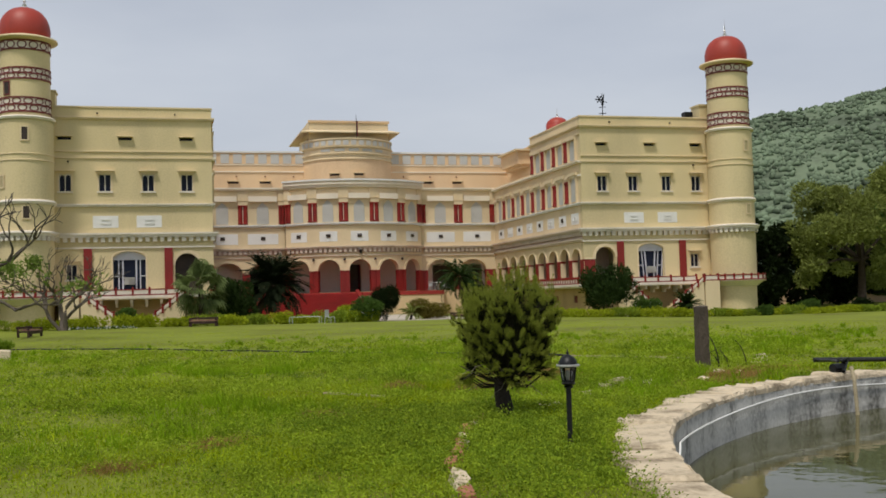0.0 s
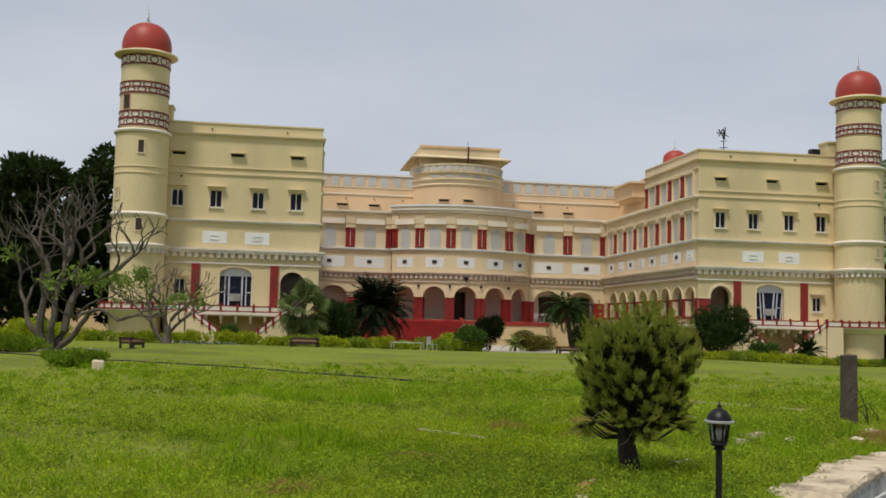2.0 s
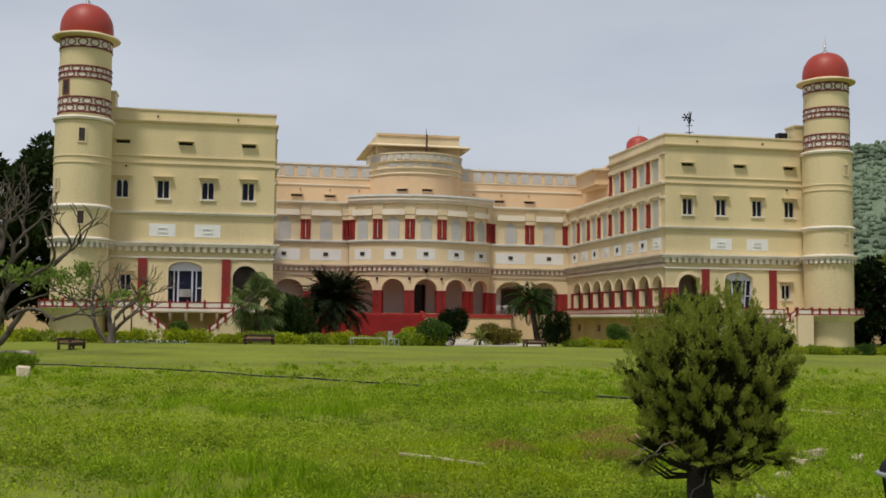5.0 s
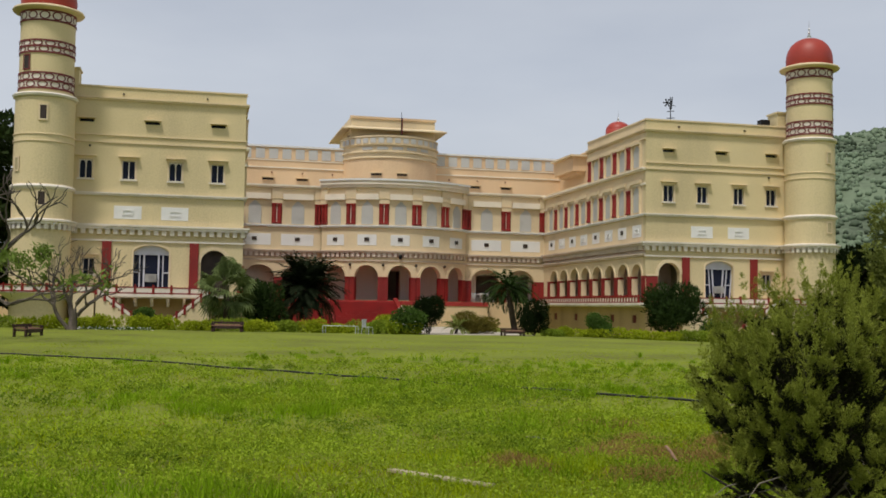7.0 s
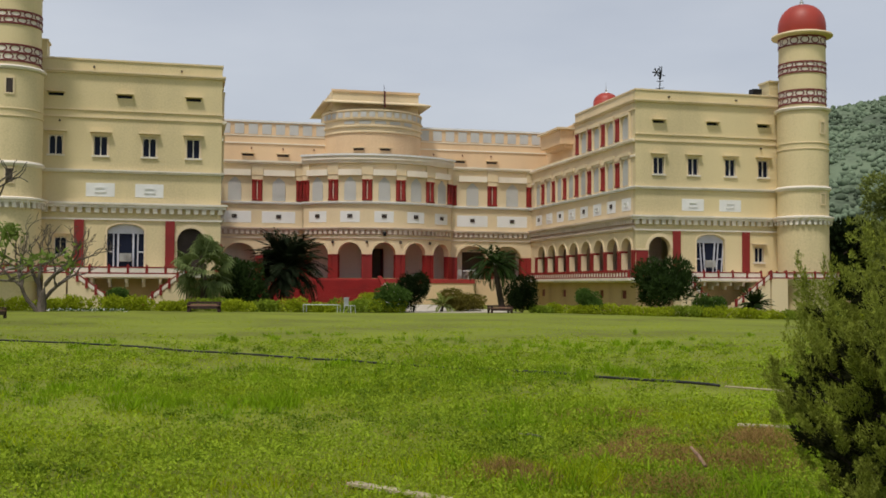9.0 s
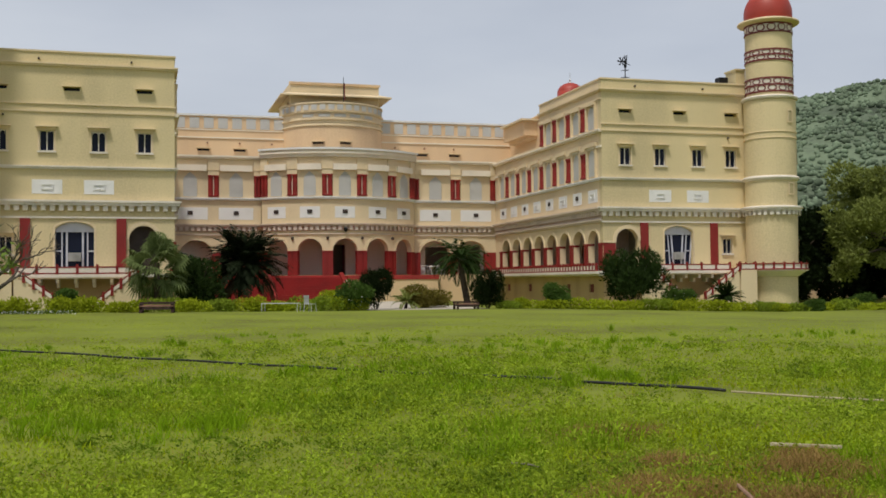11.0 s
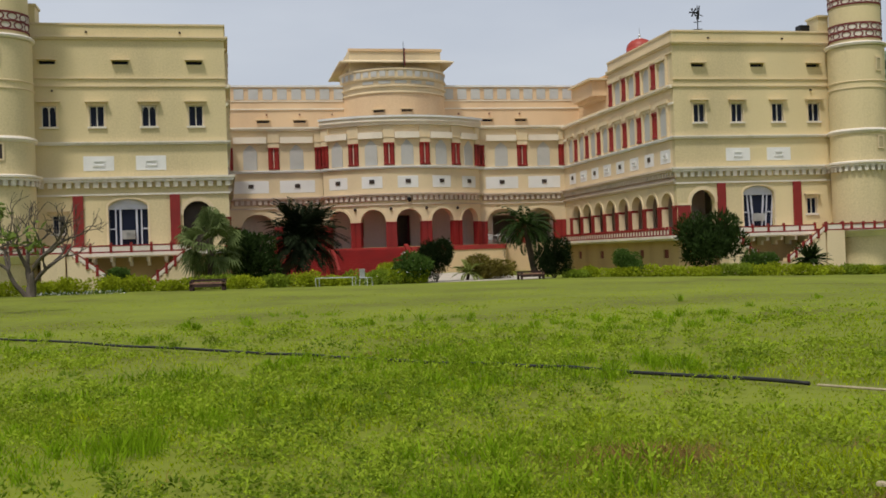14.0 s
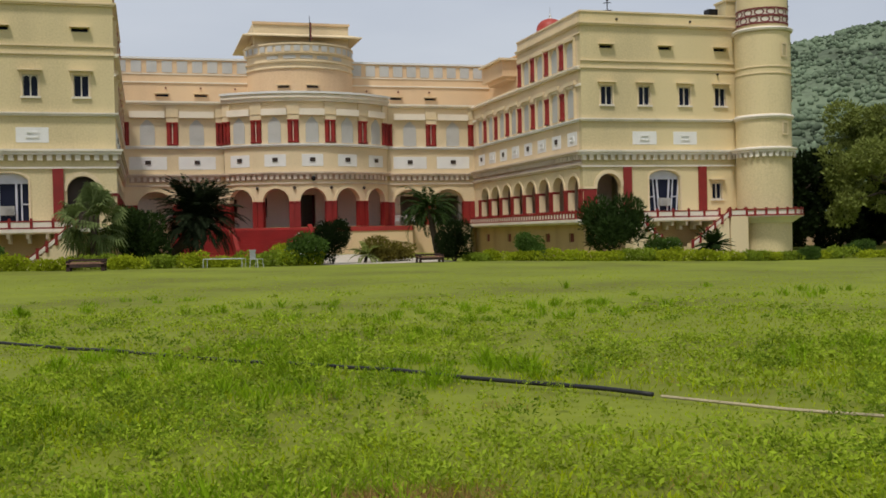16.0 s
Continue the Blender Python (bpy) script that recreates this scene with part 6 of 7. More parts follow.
def fan_palm(x, y, h, w, seed):
    rng = np.random.default_rng(seed)
    t = thing("fan_palm", (x, y, 0), "fan palm with drooping pale tipped leaves", "palm")
    bm = bmesh.new()
    tube(bm, [(x, y, -0.05), (x + 0.03, y, h * 0.3), (x, y, h * 0.62)], [0.2, 0.17, 0.14], 10)
    part("trunk", bm, M_BARK, t)
    for f in range(80):
        az = 2 * math.pi * f * 0.618
        e = math.radians(float(rng.uniform(-60, 85)))
        L = w * 0.36 * float(rng.uniform(0.8, 1.15))
        base = np.array((x, y, h * (0.56 + 0.08 * rng.uniform(-1, 1))))
        d = np.array((math.cos(az) * math.cos(e), math.sin(az) * math.cos(e), math.sin(e)))
        tip = base + d * L
        side = np.array((-math.sin(az), math.cos(az), 0))
        upv = np.cross(d, side)
        rol = float(rng.uniform(-1.2, 1.2))
        side2 = side * math.cos(rol) + upv * math.sin(rol)
        nrm = np.cross(d, side2)
        V, F = [], []
        b = 0
        V += [base - side * 0.012, base + side * 0.012, tip + side * 0.012, tip - side * 0.012]
        F.append((0, 1, 2, 3))
        for k in range(15):
            q = math.radians(-105 + 15 * k)
            dd = d * math.cos(q) + side2 * math.sin(q)
            dd = dd / np.linalg.norm(dd)
            ll = w * 0.26 * (0.75 + 0.25 * math.cos(q)) * float(rng.uniform(0.85, 1.1))
            m1 = tip + dd * ll * 0.6
            m2 = tip + dd * ll * 0.95 + np.array((0, 0, -0.35 * ll))
            sd = np.cross(dd, nrm) * 0.05
            b = len(V)
            V += [tip, m1 - sd, m2, m1 + sd]
            F.append((b, b + 1, b + 2, b + 3))
        part("fan_leaf", mesh_np("fan_leaf", np.array(V), np.array(F)), L_FANPALM, t)
    return t


fan_palm(-1.05, -5.0, 4.2, 3.2, 41)


# ---- trees ----
def grow(bm, p, d, length, rad, depth, rng, tips, spread=0.6, up=0.25, kids=(2, 3), segs=4, taper=0.62):
    pts, rads = [p], [rad]
    dd = d.normalized()
    for i in range(segs):
        dd = (dd + Vector((rng.uniform(-1, 1), rng.uniform(-1, 1), rng.uniform(-0.8, 1))) * 0.4).normalized()
        if p.z < 1.4:
            dd.z = max(dd.z, 0.35)
        p = p + dd * length / segs
        pts.append(p)
        rads.append(rad * (1 - (1 - taper) * (i + 1) / segs))
    tube(bm, pts, rads, 7 if depth > 1 else 5)
    if depth == 0:
        tips.append((p, dd))
        return
    for k in range(rng.randint(*kids)):
        side = Vector((rng.uniform(-1, 1), rng.uniform(-1, 1), rng.uniform(-0.4, 0.6)))
        nd = (dd + side * spread + Vector((0, 0, up))).normalized()
        grow(bm, p, nd, length * rng.uniform(0.6, 0.85), rads[-1] * 0.85, depth - 1, rng, tips, spread, up, kids, segs, taper)


def open_tree(name, x, y, starts, label, seed, mat, leafmat, depth=3, leaf_share=0.35, leaf=0.22, near=None, spread=0.6, kids=(2, 3), per=40, up=0.25):
    """A bare-limbed tree with a few leafy tufts at its tips."""
    rng = random.Random(seed)
    t = thing(name, (x, y, 0), label, "tree")
    tips = []
    for k, (dx, dy, dz, ln, r) in enumerate(starts):
        bm = bmesh.new()
        grow(bm, Vector((x + dx * 0.1, y + dy * 0.1, -0.05)), Vector((dx, dy, dz)), ln, r, depth, rng, tips, spread, up, kids, 5, 0.68)
        part("limb", bm, mat, t)
    r2 = np.random.default_rng(seed)
    for p, d in tips:
        if (near(p) if near else rng.random() < leaf_share):
            q = r2.normal(size=(per, 3)) * 0.16 + np.array(p)
            tuft = part("leaf_tuft", leaves("leaf_tuft", q, r2.normal(size=(per, 3)) + np.array((0, 0, 0.35)), leaf, leaf * 0.4, r2), leafmat, t)
            tagged(tuft, kind="stuff")
    return t


open_tree("frangipani_tree", -11.75, -26.2, [(-0.4, 0.1, 1.1, 2.4, 0.19), (0.25, 0.2, 1.3, 2.7, 0.19), (0.7, -0.1, 1.0, 2.2, 0.15), (-0.1, -0.3, 1.4, 2.7, 0.16), (-0.7, 0.3, 1.0, 2.1, 0.14)], "frangipani tree with bare forked grey limbs and few leaves", 51, M_PALEBARK, L_LEAFLIGHT, depth=4, leaf=0.32, near=lambda p: 1.6 < p.z < 4.2 and p.x * 7.3 % 1 < 0.5, spread=0.55, per=22, up=0.12)
open_tree("bare_tree", -8.5, -12.0, [(-0.5, 0, 1.1, 1.6, 0.17), (0.25, 0.1, 1.2, 1.6, 0.12), (-0.15, -0.1, 1.3, 1.9, 0.14), (-0.9, 0.2, 0.9, 1.7, 0.12)], "almost bare tree with thin crooked limbs before the tower", 53, M_PALEBARK, L_LEAFLIGHT, depth=4, leaf=0.26, near=lambda p: p.x < -9.9 and p.z < 4.9, spread=0.7, kids=(2, 3), per=30, up=0.08)
# old stone ring and stub at the tree bed
ring = thing("tree_bed_ring", (-11.6, -26.9, 0), "low broken stone ring round a tree bed", "stone ring")
rng = random.Random(8)
for k in range(20):
    an = 2 * math.pi * k / 20
    part("stone", rough_block(-11.6 + 1.7 * math.cos(an), -26.9 + 1.7 * math.sin(an), 0.05, 0.44, 0.24, 0.24, an + 1.57, rng), M_STONE, ring)
stub = part("stone_stub", rough_block(-7.45, -41.8, 0.14, 0.3, 0.3, 0.36, 0.2, rng, 0.03), M_STONEPALE)
tagged(stub, "pale square stone stub in the weeds", "stone block")


def big_tree(x, y, h, r, mat, label, seed, n=9000, leaf=0.42, low=0.3):
    """A broad tree: trunk, limbs and a crown of leaves on many uneven clumps."""
    rng = random.Random(seed)
    t = thing("tree", (x, y, 0), label, "tree", "trees round the palace")
    bm = bmesh.new()
    tube(bm, [(x, y, -0.1), (x + 0.1, y, h * 0.2), (x + 0.2, y, h * 0.42)], [0.045 * h * 0.7, 0.035 * h * 0.7, 0.025 * h * 0.7], 10)
    part("trunk", bm, M_BARK, t)
    blobs = []
    for k in range(90):
        a, rr = rng.uniform(0, 6.28), r * math.sqrt(rng.uniform(0.02, 1)) * 0.92
        zz = h * (low + (0.9 - low) * rng.random())
        zz = min(zz, h * (0.93 - 0.3 * (rr / r) ** 2))
        k2 = rng.uniform(0.07, 0.2)
        c = (x + rr * math.cos(a), y + rr * math.sin(a), zz)
        blobs.append((c, (r * k2, r * k2, h * k2 * 0.42)))
        if k % 8 == 0:
            bm = bmesh.new()
            tube(bm, [(x + 0.1, y, h * 0.3), ((x + c[0]) / 2, (y + c[1]) / 2, (h * 0.35 + c[2]) / 2), c], [0.012 * h, 0.008 * h, 0.003 * h], 6)
            part("limb", bm, M_BARK, t)
    clump_crown("crown", blobs, int(n * 2.2), leaf, leaf * 0.55, mat, t, seed, 0.2)
    t.location.z = lawn_level(x, y) if y < 0 else -0.4 * (x > 20)
    return t


big_tree(-18.6, 10, 15.2, 6.0, L_TALL, "tall dark green tree behind the tower", 61, 12000, 0.5, 0.12)
big_tree(-26.5, 6, 13.0, 6.5, L_DARK, "broad dark green tree behind the tower", 62, 11000, 0.5, 0.1)
big_tree(-20.5, -4, 7.0, 4.0, L_DARK, "dense dark green tree beside the tower", 63, 8000, 0.4, 0.05)
big_tree(56.0, 7, 13.2, 6.6, L_LIGHT, "broad pale green tree at the garden edge", 64, 15000, 0.33, 0.15)
big_tree(49.5, 13, 9.0, 4.2, L_DARK, "dark green tree beside the tower", 65, 9000, 0.4, 0.05)
big_tree(58.0, 16, 9.0, 5.5, L_DARK, "dark green tree under the pale one", 66, 9000, 0.45, 0.05)
big_tree(69.0, 20, 12.0, 7.0, L_MID, "leafy green tree at the garden edge", 67, 9000, 0.5, 0.1)
big_tree(46.5, 22, 7.5, 3.5, L_MID, "leafy green tree beyond the tower", 68, 6000, 0.4, 0.05)
for x0, x1, y, h, nm in ((44, 95, 24, 2.4, "east"), (-90, -13.5, 22, 3.2, "west")):
    bm = bmesh.new()
    box(bm, x0, x1, y, y + 0.4, -1.0, h)
    box(bm, x0, x1, y - 0.08, y + 0.48, h, h + 0.15)
    tagged(part("wall_" + nm, bm, M_PEACH), "low plastered garden wall", "wall", kind="structure")

# ---- juniper beside the path ----
JX, JY = 0.57, -61.3
jun = thing("juniper_bush", (JX, JY, 0), "dense feathery juniper on a short dark trunk", "shrub")
rng = random.Random(71)
bm = bmesh.new()
tube(bm, [(JX + 0.0, JY, -0.1), (JX - 0.02, JY, 0.1), (JX - 0.06, JY, 0.32), (JX - 0.07, JY, 0.5), (JX - 0.02, JY, 0.85), (JX + 0.04, JY, 1.3)], [0.13, 0.1, 0.088, 0.08, 0.05, 0.02], 12)
part("trunk", bm, M_JBARK, jun)
r2 = np.random.default_rng(72)


def plume(c0, lean, pl, pw, sprays, needles, P, D):
    """One feathery spray: twiglets set round a leaning axis, each clad in short scale leaves."""
    for j in range(sprays):
        s = (j + rng.random()) / sprays
        b = j * 2.4 + rng.uniform(-0.6, 0.6)
        out = Vector((math.cos(b), math.sin(b), 0))
        base = c0 + lean * (pl * s)
        axis = (lean + out * rng.uniform(0.4, 1.1) * (1 - 0.6 * s)).normalized()
        L = pw * (1.15 - 0.6 * s) * rng.uniform(0.5, 1.3)
        t = r2.uniform(0, 1, needles)
        off = r2.normal(size=(needles, 3)) * (0.0065 * (1.25 - t))[:, None]
        P.append(np.array(base) + np.outer(t, np.array(axis * L)) + off)
        D.append(np.array(axis) + off * 40 + r2.normal(size=(needles, 3)) * 0.3)


def crown_radius(a, h):
    """The crown is broad and blunt, hollowed on its underside and uneven all round."""
    r = 0.53 * (1 - 0.2 * max(0.0, 0.12 - h) / 0.12 - 0.2 * max(0.0, h - 0.6) ** 1.6 / 0.23)
    return r * (1 + 0.28 * noise.noise((math.cos(a) * 1.6, math.sin(a) * 1.6, h * 2.6 + 7)))


P, D, PI, DI = [], [], [], []
bm = bmesh.new()
for k in range(140):
    ca0 = k * 2.39996 + rng.uniform(-0.4, 0.4)
    hz = ((k + 0.5) / 140) ** 1.05
    rr0 = crown_radius(ca0, hz) * (rng.uniform(0.72, 1.0) if hz < 0.9 else math.sqrt(rng.random()) * 0.9)
    c1 = Vector((JX + rr0 * math.cos(ca0), JY + rr0 * math.sin(ca0), 0.51 + (0.97 + 0.1 * math.cos(ca0 - 0.4) + 0.12 * noise.noise((math.cos(ca0) * 2.2, math.sin(ca0) * 2.2, 3.0))) * hz))
    droop = max(0.0, 1 - hz * 4.5)
    bough = Vector((math.cos(ca0) * 0.7, math.sin(ca0) * 0.7, 0.75 - 1.1 * droop)).normalized()
    tube(bm, [(JX, JY, max(0.42, c1.z - 0.3)), (JX + (c1.x - JX) * 0.6, JY + (c1.y - JY) * 0.6, c1.z - 0.12), c1], [0.014, 0.01, 0.004], 4)
    if hz < 0.25 and rng.random() < 0.12:
        continue
    size = rng.uniform(0.7, 1.25)
    for q in range(int(6.5 * size)):
        a2 = rng.uniform(0, 2 * math.pi)
        side = Vector((math.cos(a2), math.sin(a2), rng.uniform(-0.4, 0.9)))
        c0 = c1 + side * rng.uniform(0.0, 0.1) * size
        lean = (bough * 0.6 + side * 0.45 + Vector((0, 0, 0.5 + 0.6 * hz - 0.75 * droop))).normalized()
        pl = rng.uniform(0.05, 0.12) * size
        if hz > 0.6 and rng.random() < 0.35:
            lean = (lean + Vector((0, 0, 1.4))).normalized()
            pl += rng.uniform(0.04, 0.17)
        plume(c0, lean, pl, rng.uniform(0.045, 0.085), 8, 48, P, D)
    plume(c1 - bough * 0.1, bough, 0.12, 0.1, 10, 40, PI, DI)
part("branch_frame", bm, M_JBARK, jun)
# older foliage filling the inside of the crown, darkened in colour for its shade
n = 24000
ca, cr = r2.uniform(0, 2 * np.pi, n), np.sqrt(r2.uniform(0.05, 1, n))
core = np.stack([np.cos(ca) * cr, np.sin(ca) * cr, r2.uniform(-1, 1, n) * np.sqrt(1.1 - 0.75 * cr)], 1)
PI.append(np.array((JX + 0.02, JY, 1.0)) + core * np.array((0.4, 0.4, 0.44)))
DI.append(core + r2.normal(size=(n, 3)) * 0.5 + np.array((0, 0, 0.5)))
part("foliage", leaves("foliage", np.concatenate(P), np.concatenate(D), 0.0145, 0.0038, r2), L_JUNIPER, jun, "yellow green feathery sprays")
part("inner_foliage", leaves("inner_foliage", np.concatenate(PI), np.concatenate(DI), 0.026, 0.008, r2), L_JUNIPERSHADE, jun, "older inner needles, darkened for the shade in the gaps")
for k in range(18):
    bm = bmesh.new()
    a = rng.uniform(0, 6.28)
    rr = rng.uniform(0.36, 0.56)
    q = Vector((JX + rr * math.cos(a), JY + rr * math.sin(a), rng.uniform(0.3, 0.72)))
    tube(bm, [(JX, JY, rng.uniform(0.4, 0.6)), (JX + 0.3 * math.cos(a + 0.2), JY + 0.3 * math.sin(a + 0.2), q.z + 0.1), (q.x - 0.08 * math.cos(a), q.y - 0.08 * math.sin(a), q.z + 0.06), q], [0.008, 0.0055, 0.0035, 0.0015], 4)
    part("dead_twig", bm, M_TWIG, jun, "dry grey twig")

# ---- distance ----
bm = bmesh.new()
NA, NR = 150, 34
grid = []
for i in range(NA + 1):
    az = radians(6 + 110 * i / NA)
    row = []
    ridge = 126 * (1 / (1 + math.exp(-(math.degrees(az) - 19) / 4))) * (1 + 0.07 * math.sin(math.degrees(az) * 0.16) + 0.1 * min(1, max(0, (math.degrees(az) - 38) / 25)))
    for j in range(NR + 1):
        r = 330 + 560 * j / NR
        t = j / NR
        prof = math.sin(math.pi * 0.5 * min(1, t / 0.8)) ** 1.1 if t < 0.8 else 1 - (t - 0.8)
        x, y = r * math.sin(az), -70 + r * math.cos(az)
        z = ridge * prof * (1 + 0.12 * noise.noise((x * 0.008, y * 0.008, 0))) + 5 * noise.noise((x * 0.05, y * 0.05, 1)) * min(1, t * 4) - 2
        row.append(bm.verts.new((x, y, z)))
    grid.append(row)
for i in range(NA):
    for j in range(NR):
        bm.faces.new((grid[i][j], grid[i + 1][j], grid[i + 1][j + 1], grid[i][j + 1]))
hill_me = mesh_of(bm, "hill")
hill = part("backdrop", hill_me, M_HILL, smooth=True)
tagged(hill, "forested green hill behind the palace", "hill", kind="structure")
# woods on the hill
hr = np.random.default_rng(80)
hv = np.array([v.co for v in hill_me.vertices]).reshape(NA + 1, NR + 1, 3)
NT = 17000
fi, fj = hr.uniform(15, NA - 60, NT), hr.uniform(1, NR * 0.86, NT)
i0, j0 = fi.astype(int), fj.astype(int)
u, v = (fi - i0)[:, None], (fj - j0)[:, None]
c = hv[i0, j0] * (1 - u) * (1 - v) + hv[i0 + 1, j0] * u * (1 - v) + hv[i0, j0 + 1] * (1 - u) * v + hv[i0 + 1, j0 + 1] * u * v
ico = bmesh.new()
bmesh.ops.create_icosphere(ico, subdivisions=1, radius=1)
bv = np.array([w.co for w in ico.verts])
bf = np.array([[w.index for w in f.verts] for f in ico.faces])
ico.free()
s = hr.uniform(0.8, 1.9, NT)
V = c[:, None, :] + np.array((0, 0, 1.0)) * s[:, None, None] * 0.4 + bv[None] * s[:, None, None] * np.array((1, 1, 0.9)) * (1 + 0.25 * hr.normal(size=(NT, len(bv), 1)))
F = bf[None] + (np.arange(NT) * len(bv))[:, None, None]
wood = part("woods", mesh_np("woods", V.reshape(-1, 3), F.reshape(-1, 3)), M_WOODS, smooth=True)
tagged(wood, "dense green woods covering the hill", "woods", kind="stuff")

# ---- grass and weeds ----
gr = np.random.default_rng(90)


def scatter(n, dmin, dmax, spread=34.0, power=1.0):
    """Places on the lawn seen from the walk, thinning out with distance from it."""
    k = gr.uniform(0, 1, n)
    ox, oy = -3.1 + 4.2 * k ** 1.5, -72.6 + 13.9 * k
    d = dmin * (dmax / dmin) ** (gr.uniform(0, 1, n) ** power)
    a = np.radians(13 + gr.uniform(-spread, spread, n))
    x, y = ox + d * np.sin(a), oy + d * np.cos(a)
    ok = on_lawn(x, y)
    return x[ok], y[ok], d[ok]


def on_lawn(x, y):
    ok = (np.hypot(x - JX, y - JY) > 0.2) & (np.hypot(x - POND[0], y - POND[1]) > POND_R + 0.55) & (y < -10.0)
    return ok & (np.hypot(x - 6.42, y + 55.1) > 0.14)


def level(x, y):
    return np.array([ground_height(p, q) for p, q in zip(x.tolist(), y.tolist())])


# heaps of cut dry weeds: x, y, radius, height
DRY = ((1.8, -56.3, 0.75, 0.16), (3.0, -55.9, 0.7, 0.16), (2.3, -56.9, 0.6, 0.14), (1.35, -57.5, 0.55, 0.12), (0.35, -56.7, 0.45, 0.12), (2.3, -55.2, 0.5, 0.1), (3.4, -55.3, 0.5, 0.12), (5.9, -57.1, 0.7, 0.05), (6.9, -56.5, 0.6, 0.05), (4.8, -58.2, 0.5, 0.03), (0.5, -57.0, 0.35, 0.08), (-1.4, -60.0, 0.4, 0.05), (-2.7, -62.0, 0.3, 0.05), (-3.6, -63.0, 0.3, 0.05), (2.6, -53.4, 0.6, 0.05))


def thin(x, y):
    """Few green plants stand in the dry heaps."""
    keep = np.ones(len(x), bool)
    for px, py, pr, ph in DRY:
        keep &= np.hypot(x - px, (y - py) * 1.2) > pr * 0.75
    return keep | (gr.uniform(0, 1, len(x)) < 0.35)


def blades(name, x, y, h, w, mat, label, cat, lean=0.5, lift=0.0):
    n = len(x)
    a = gr.uniform(0, 2 * np.pi, n)
    b = gr.uniform(0, 2 * np.pi, n)
    ln = gr.uniform(0.1, 1.0, n) * lean * h
    base = np.stack([x, y, level(x, y) - 0.01 + lift], 1)
    sd = np.stack([np.cos(a), np.sin(a), np.zeros(n)], 1) * (w / 2)[:, None]
    top = base + np.stack([np.cos(b) * ln, np.sin(b) * ln, h], 1)
    mid = base * 0.62 + top * 0.38 + np.array((0, 0, 1.0)) * (0.12 * h)[:, None]
    V = np.stack([base, mid + sd, top, mid - sd], 1).reshape(-1, 3)
    F = np.arange(n * 4).reshape(n, 4)
    ob = part(name, mesh_np(name, V, F), mat)
    return tagged(ob, label, cat, kind="stuff")


def patch(x, y, f, s):
    """Soft patchiness between 0 and 1 from a few waves."""
    return 0.5 + 0.25 * (np.sin(x * f + 1.7 * np.sin(y * f * 0.7 + s)) + np.sin(y * f * 1.1 + 1.3 * np.sin(x * f * 0.8 + 2 * s)))


x, y, d = scatter(170000, 1.8, 45, 38.0, 1.0)
ok = thin(x, y)
x, y, d = x[ok], y[ok], d[ok]
p = patch(x, y, 0.9, 1.0)
lump = np.clip(patch(x, y, 2.6, 3.0) * 1.1 + 0.6 * patch(x, y, 7.3, 5.0) + p - 1.25, 0, 1) * np.clip(1.6 - d / 18, 0, 1)
h = (0.03 + (0.03 * p + 0.12 * lump) * gr.uniform(0.4, 1.2, len(x))) * np.clip(1.15 - d * 0.016, 0.35, 1.0)
blades("grass", x, y, h, 0.0048 + 0.0008 * d, L_GRASS, "short green lawn grass", "grass", 1.1)


def drifts(n, dmin, dmax, f, s, least, power=1.0):
    """Centres of plants gathered in drifts."""
    cx, cy, cd = scatter(n, dmin, dmax, 36.0, power)
    keep = (patch(cx, cy, f, s) + 0.5 * patch(cx, cy, f * 2.7, s + 1) > least) & thin(cx, cy)
    return cx[keep], cy[keep], cd[keep]


# feathery taller tufts
cx, cy, cd = drifts(3000, 4.0, 27, 0.55, 2.0, 0.8, 0.8)
m = 40
sig = np.repeat(gr.uniform(0.04, 0.12, len(cx)), m)
x = np.repeat(cx, m) + gr.normal(size=len(cx) * m) * sig
y = np.repeat(cy, m) + gr.normal(size=len(cx) * m) * sig
hh = np.repeat(gr.uniform(0.08, 0.24, len(cx)), m) * gr.uniform(0.4, 1.15, len(cx) * m)
blades("tall_grass", x, y, hh, 0.005 + 0.0006 * np.repeat(cd, m), L_GRASS2, "taller feathery tufts of bright grass", "grass", 0.9)
# dry heaps
x, y, z = [], [], []
for px, py, pr, ph in DRY:
    n = int(9000 * pr * pr)
    u, v = gr.normal(size=n) * pr * 0.5, gr.normal(size=n) * pr * 0.42
    lump = 0.6 + 0.8 * patch(px + u, py + v, 6.0, 1.0)
    x.append(px + u), y.append(py + v), z.append(ph * np.exp(-(u * u + v * v) / (0.5 * pr * pr)) * lump * gr.uniform(0.1, 1.0, n))
sx, sy, sd = scatter(130, 3.5, 18)
for px, py in zip(sx, sy):
    n = int(gr.integers(20, 80))
    x.append(px + gr.normal(size=n) * 0.14), y.append(py + gr.normal(size=n) * 0.12), z.append(np.zeros(n))
x, y, z = np.concatenate(x), np.concatenate(y), np.concatenate(z)
ok = on_lawn(x, y)
x, y, z = x[ok], y[ok], z[ok]
blades("dry_grass", x, y, gr.uniform(0.02, 0.11, len(x)), np.full(len(x), 0.005), L_DRY, "heaps and tufts of brown dry grass", "dry grass", 1.6, z)


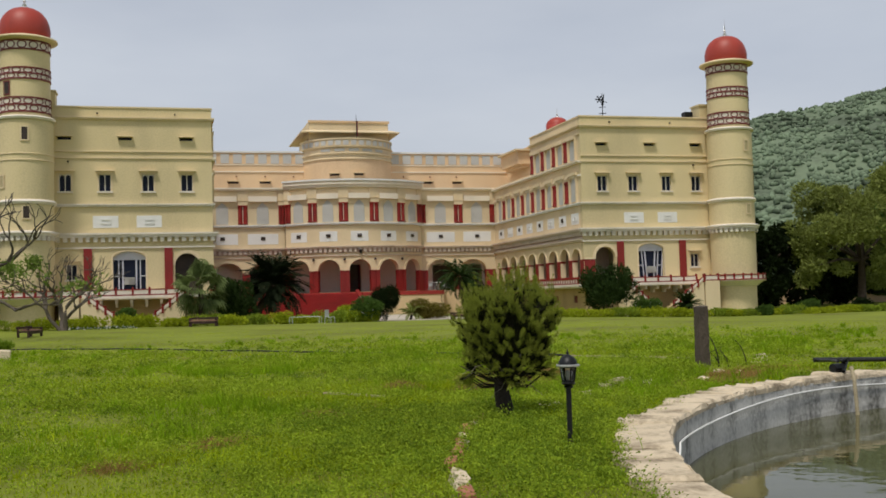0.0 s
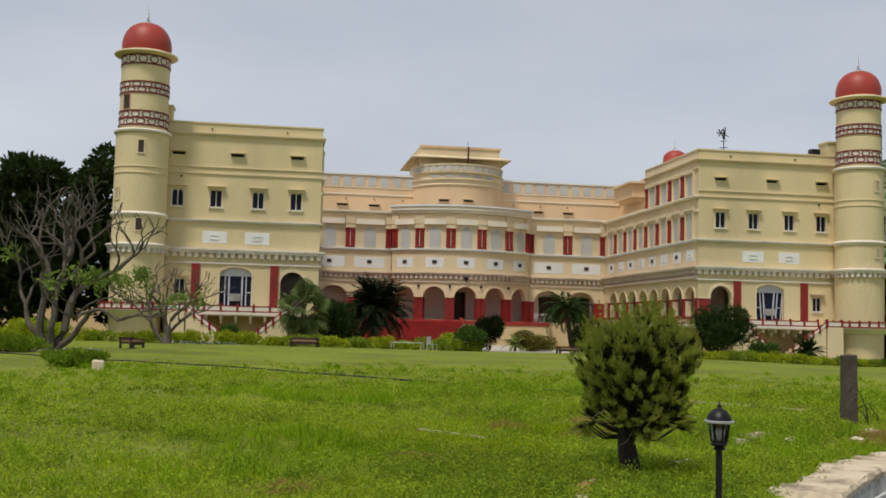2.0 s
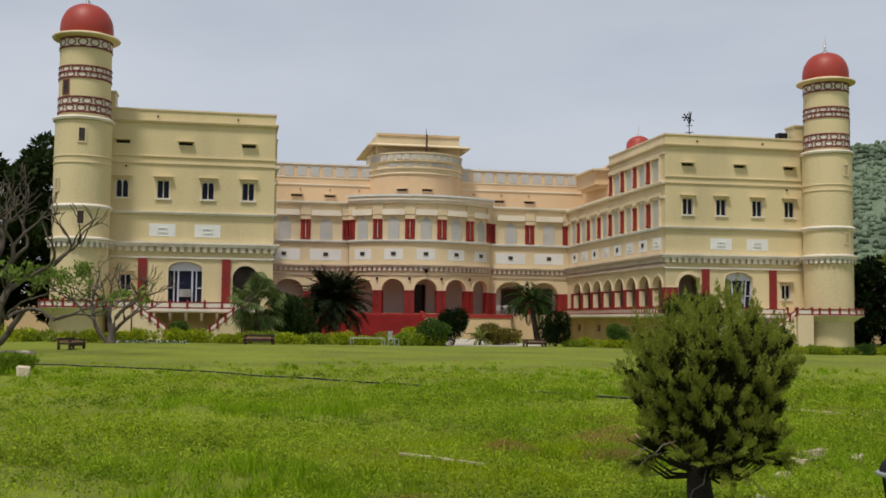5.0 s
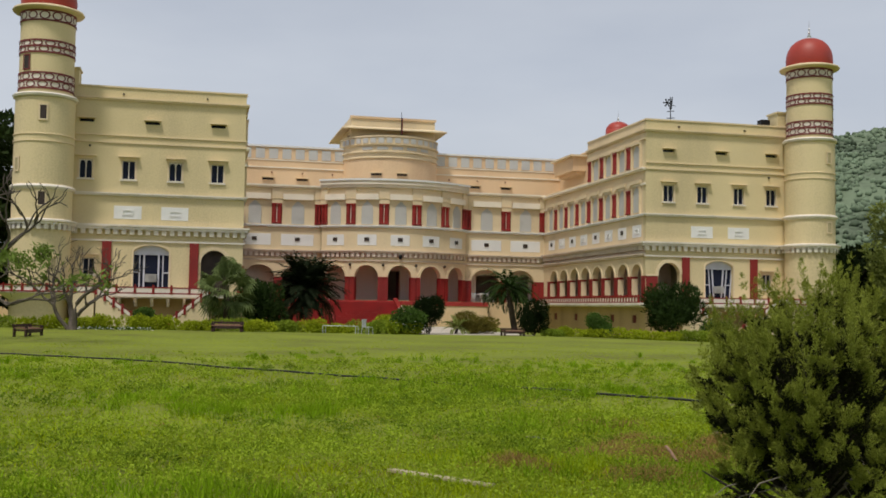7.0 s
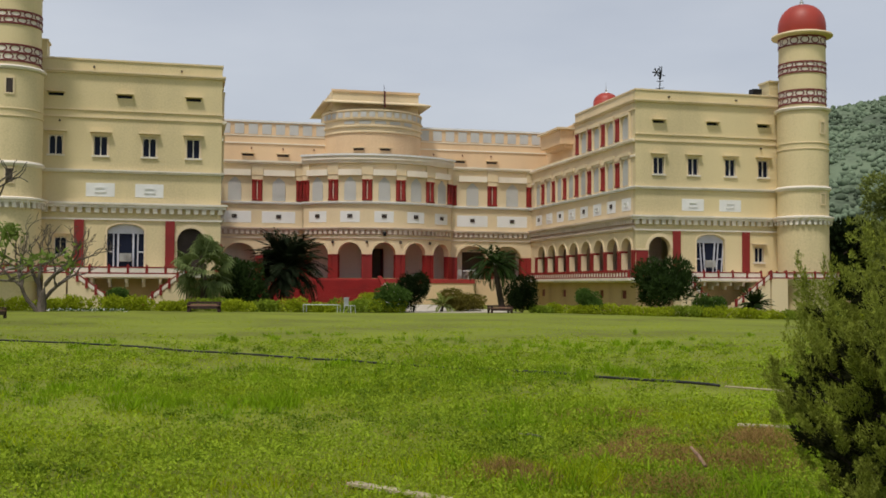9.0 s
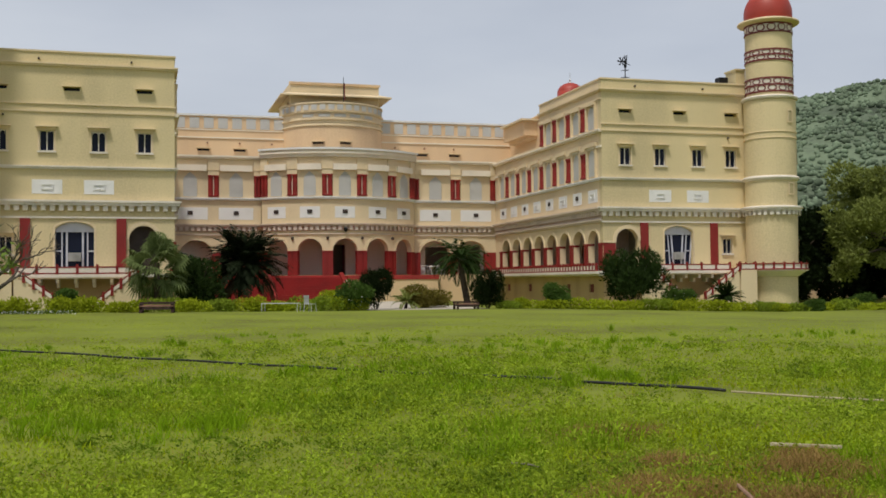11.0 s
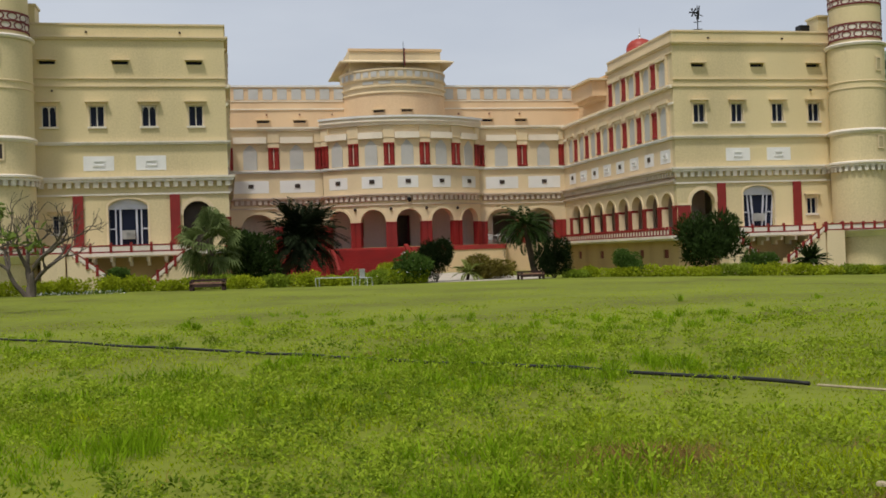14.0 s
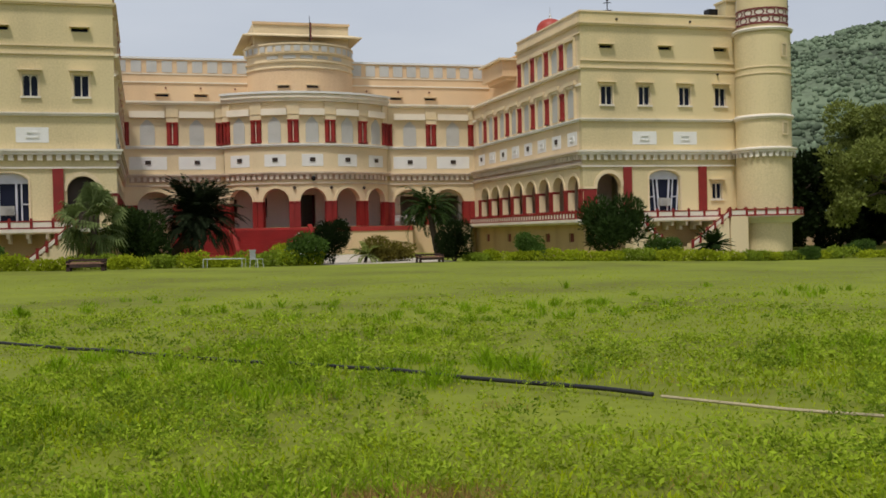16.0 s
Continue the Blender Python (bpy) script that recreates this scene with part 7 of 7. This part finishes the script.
def weed_mesh(name, cx, cy, size, tall, m, leaf, mat, label):
    """Domed leafy plants: leaves over the top and sides of a low uneven mound."""
    n = len(cx)
    r = np.sqrt(gr.uniform(0, 1, (n, m)))
    a = gr.uniform(0, 2 * np.pi, (n, m))
    lob = 1 + 0.35 * np.sin(3 * a + gr.uniform(0, 6, (n, 1)))
    R = size[:, None] * lob
    X, Y = cx[:, None] + R * r * np.cos(a), cy[:, None] + R * r * np.sin(a)
    Z = np.repeat(level(cx, cy)[:, None], m, 1) + size[:, None] * tall * np.sqrt(np.clip(1.05 - r * r, 0, 1)) * gr.uniform(0.45, 1.05, (n, m)) + 0.008
    P = np.stack([X, Y, Z], 2).reshape(-1, 3)
    D = np.stack([np.cos(a) * r, np.sin(a) * r, np.full_like(r, 0.3)], 2).reshape(-1, 3) + gr.normal(size=(n * m, 3)) * 0.35
    ln = np.repeat(leaf * np.ones(n), m)
    tagged(part(name, leaves(name, P, D, ln, ln * 0.42, gr), mat), label, "weeds", kind="stuff")


# broad low mats, leafy plants, darker broad-leaved plants, and upright sprigs
cx, cy, cd = drifts(5200, 2.6, 26, 0.8, 4.0, 0.55, 0.9)
weed_mesh("ground_cover", cx, cy, gr.uniform(0.1, 0.3, len(cx)), 0.4, 34, 0.016 + 0.0022 * cd, L_WEED, "low small leaved ground cover in the lawn")
cx, cy, cd = drifts(5200, 2.6, 22, 0.7, 1.0, 0.66, 0.85)
weed_mesh("weeds", cx, cy, gr.uniform(0.05, 0.22, len(cx)), 1.0, 46, 0.015 + 0.0022 * cd, L_WEED, "leafy weeds growing through the lawn")
cx, cy, cd = drifts(3000, 2.6, 20, 0.9, 3.0, 0.75, 0.85)
weed_mesh("dark_weeds", cx, cy, gr.uniform(0.05, 0.2, len(cx)), 1.05, 50, 0.016 + 0.0022 * cd, L_DARKWEED, "darker broad leaved weeds in the lawn")
cx, cy, cd = drifts(2200, 4.0, 18, 1.1, 6.0, 0.75, 0.8)
weed_mesh("weed_sprigs", cx, cy, gr.uniform(0.035, 0.08, len(cx)), 2.4, 40, 0.014 + 0.002 * cd, L_WEED, "upright sprigs of pale leafy weeds")
# thick weeds round the juniper, the lantern and the pond's rim
ex, ey = gr.normal(size=900) * 1.3 + 0.1, gr.normal(size=900) * 1.9 - 63.4
ok = on_lawn(ex, ey)
ok &= np.hypot(ex - JX, ey - JY) > 0.3
ex, ey = ex[ok], ey[ok]
weed_mesh("rank_weeds", ex[::2], ey[::2], gr.uniform(0.08, 0.24, len(ex[::2])), 1.0, 110, 0.028, L_WEED, "rank leafy weeds round the lantern and the juniper")
weed_mesh("rank_dark_weeds", ex[1::2], ey[1::2], gr.uniform(0.08, 0.27, len(ex[1::2])), 1.0, 120, 0.03, L_DARKWEED, "rank dark weeds round the lantern and the juniper")
an = gr.uniform(-2.6, 0.9, 160) + np.pi
rr = POND_R + 0.66 + np.abs(gr.normal(size=160)) * 0.16
weed_mesh("rim_weeds", POND[0] + rr * np.cos(an), POND[1] + rr * np.sin(an), gr.uniform(0.06, 0.15, 160), 0.8, 50, 0.034, L_DARKWEED, "weeds along the pond's coping")
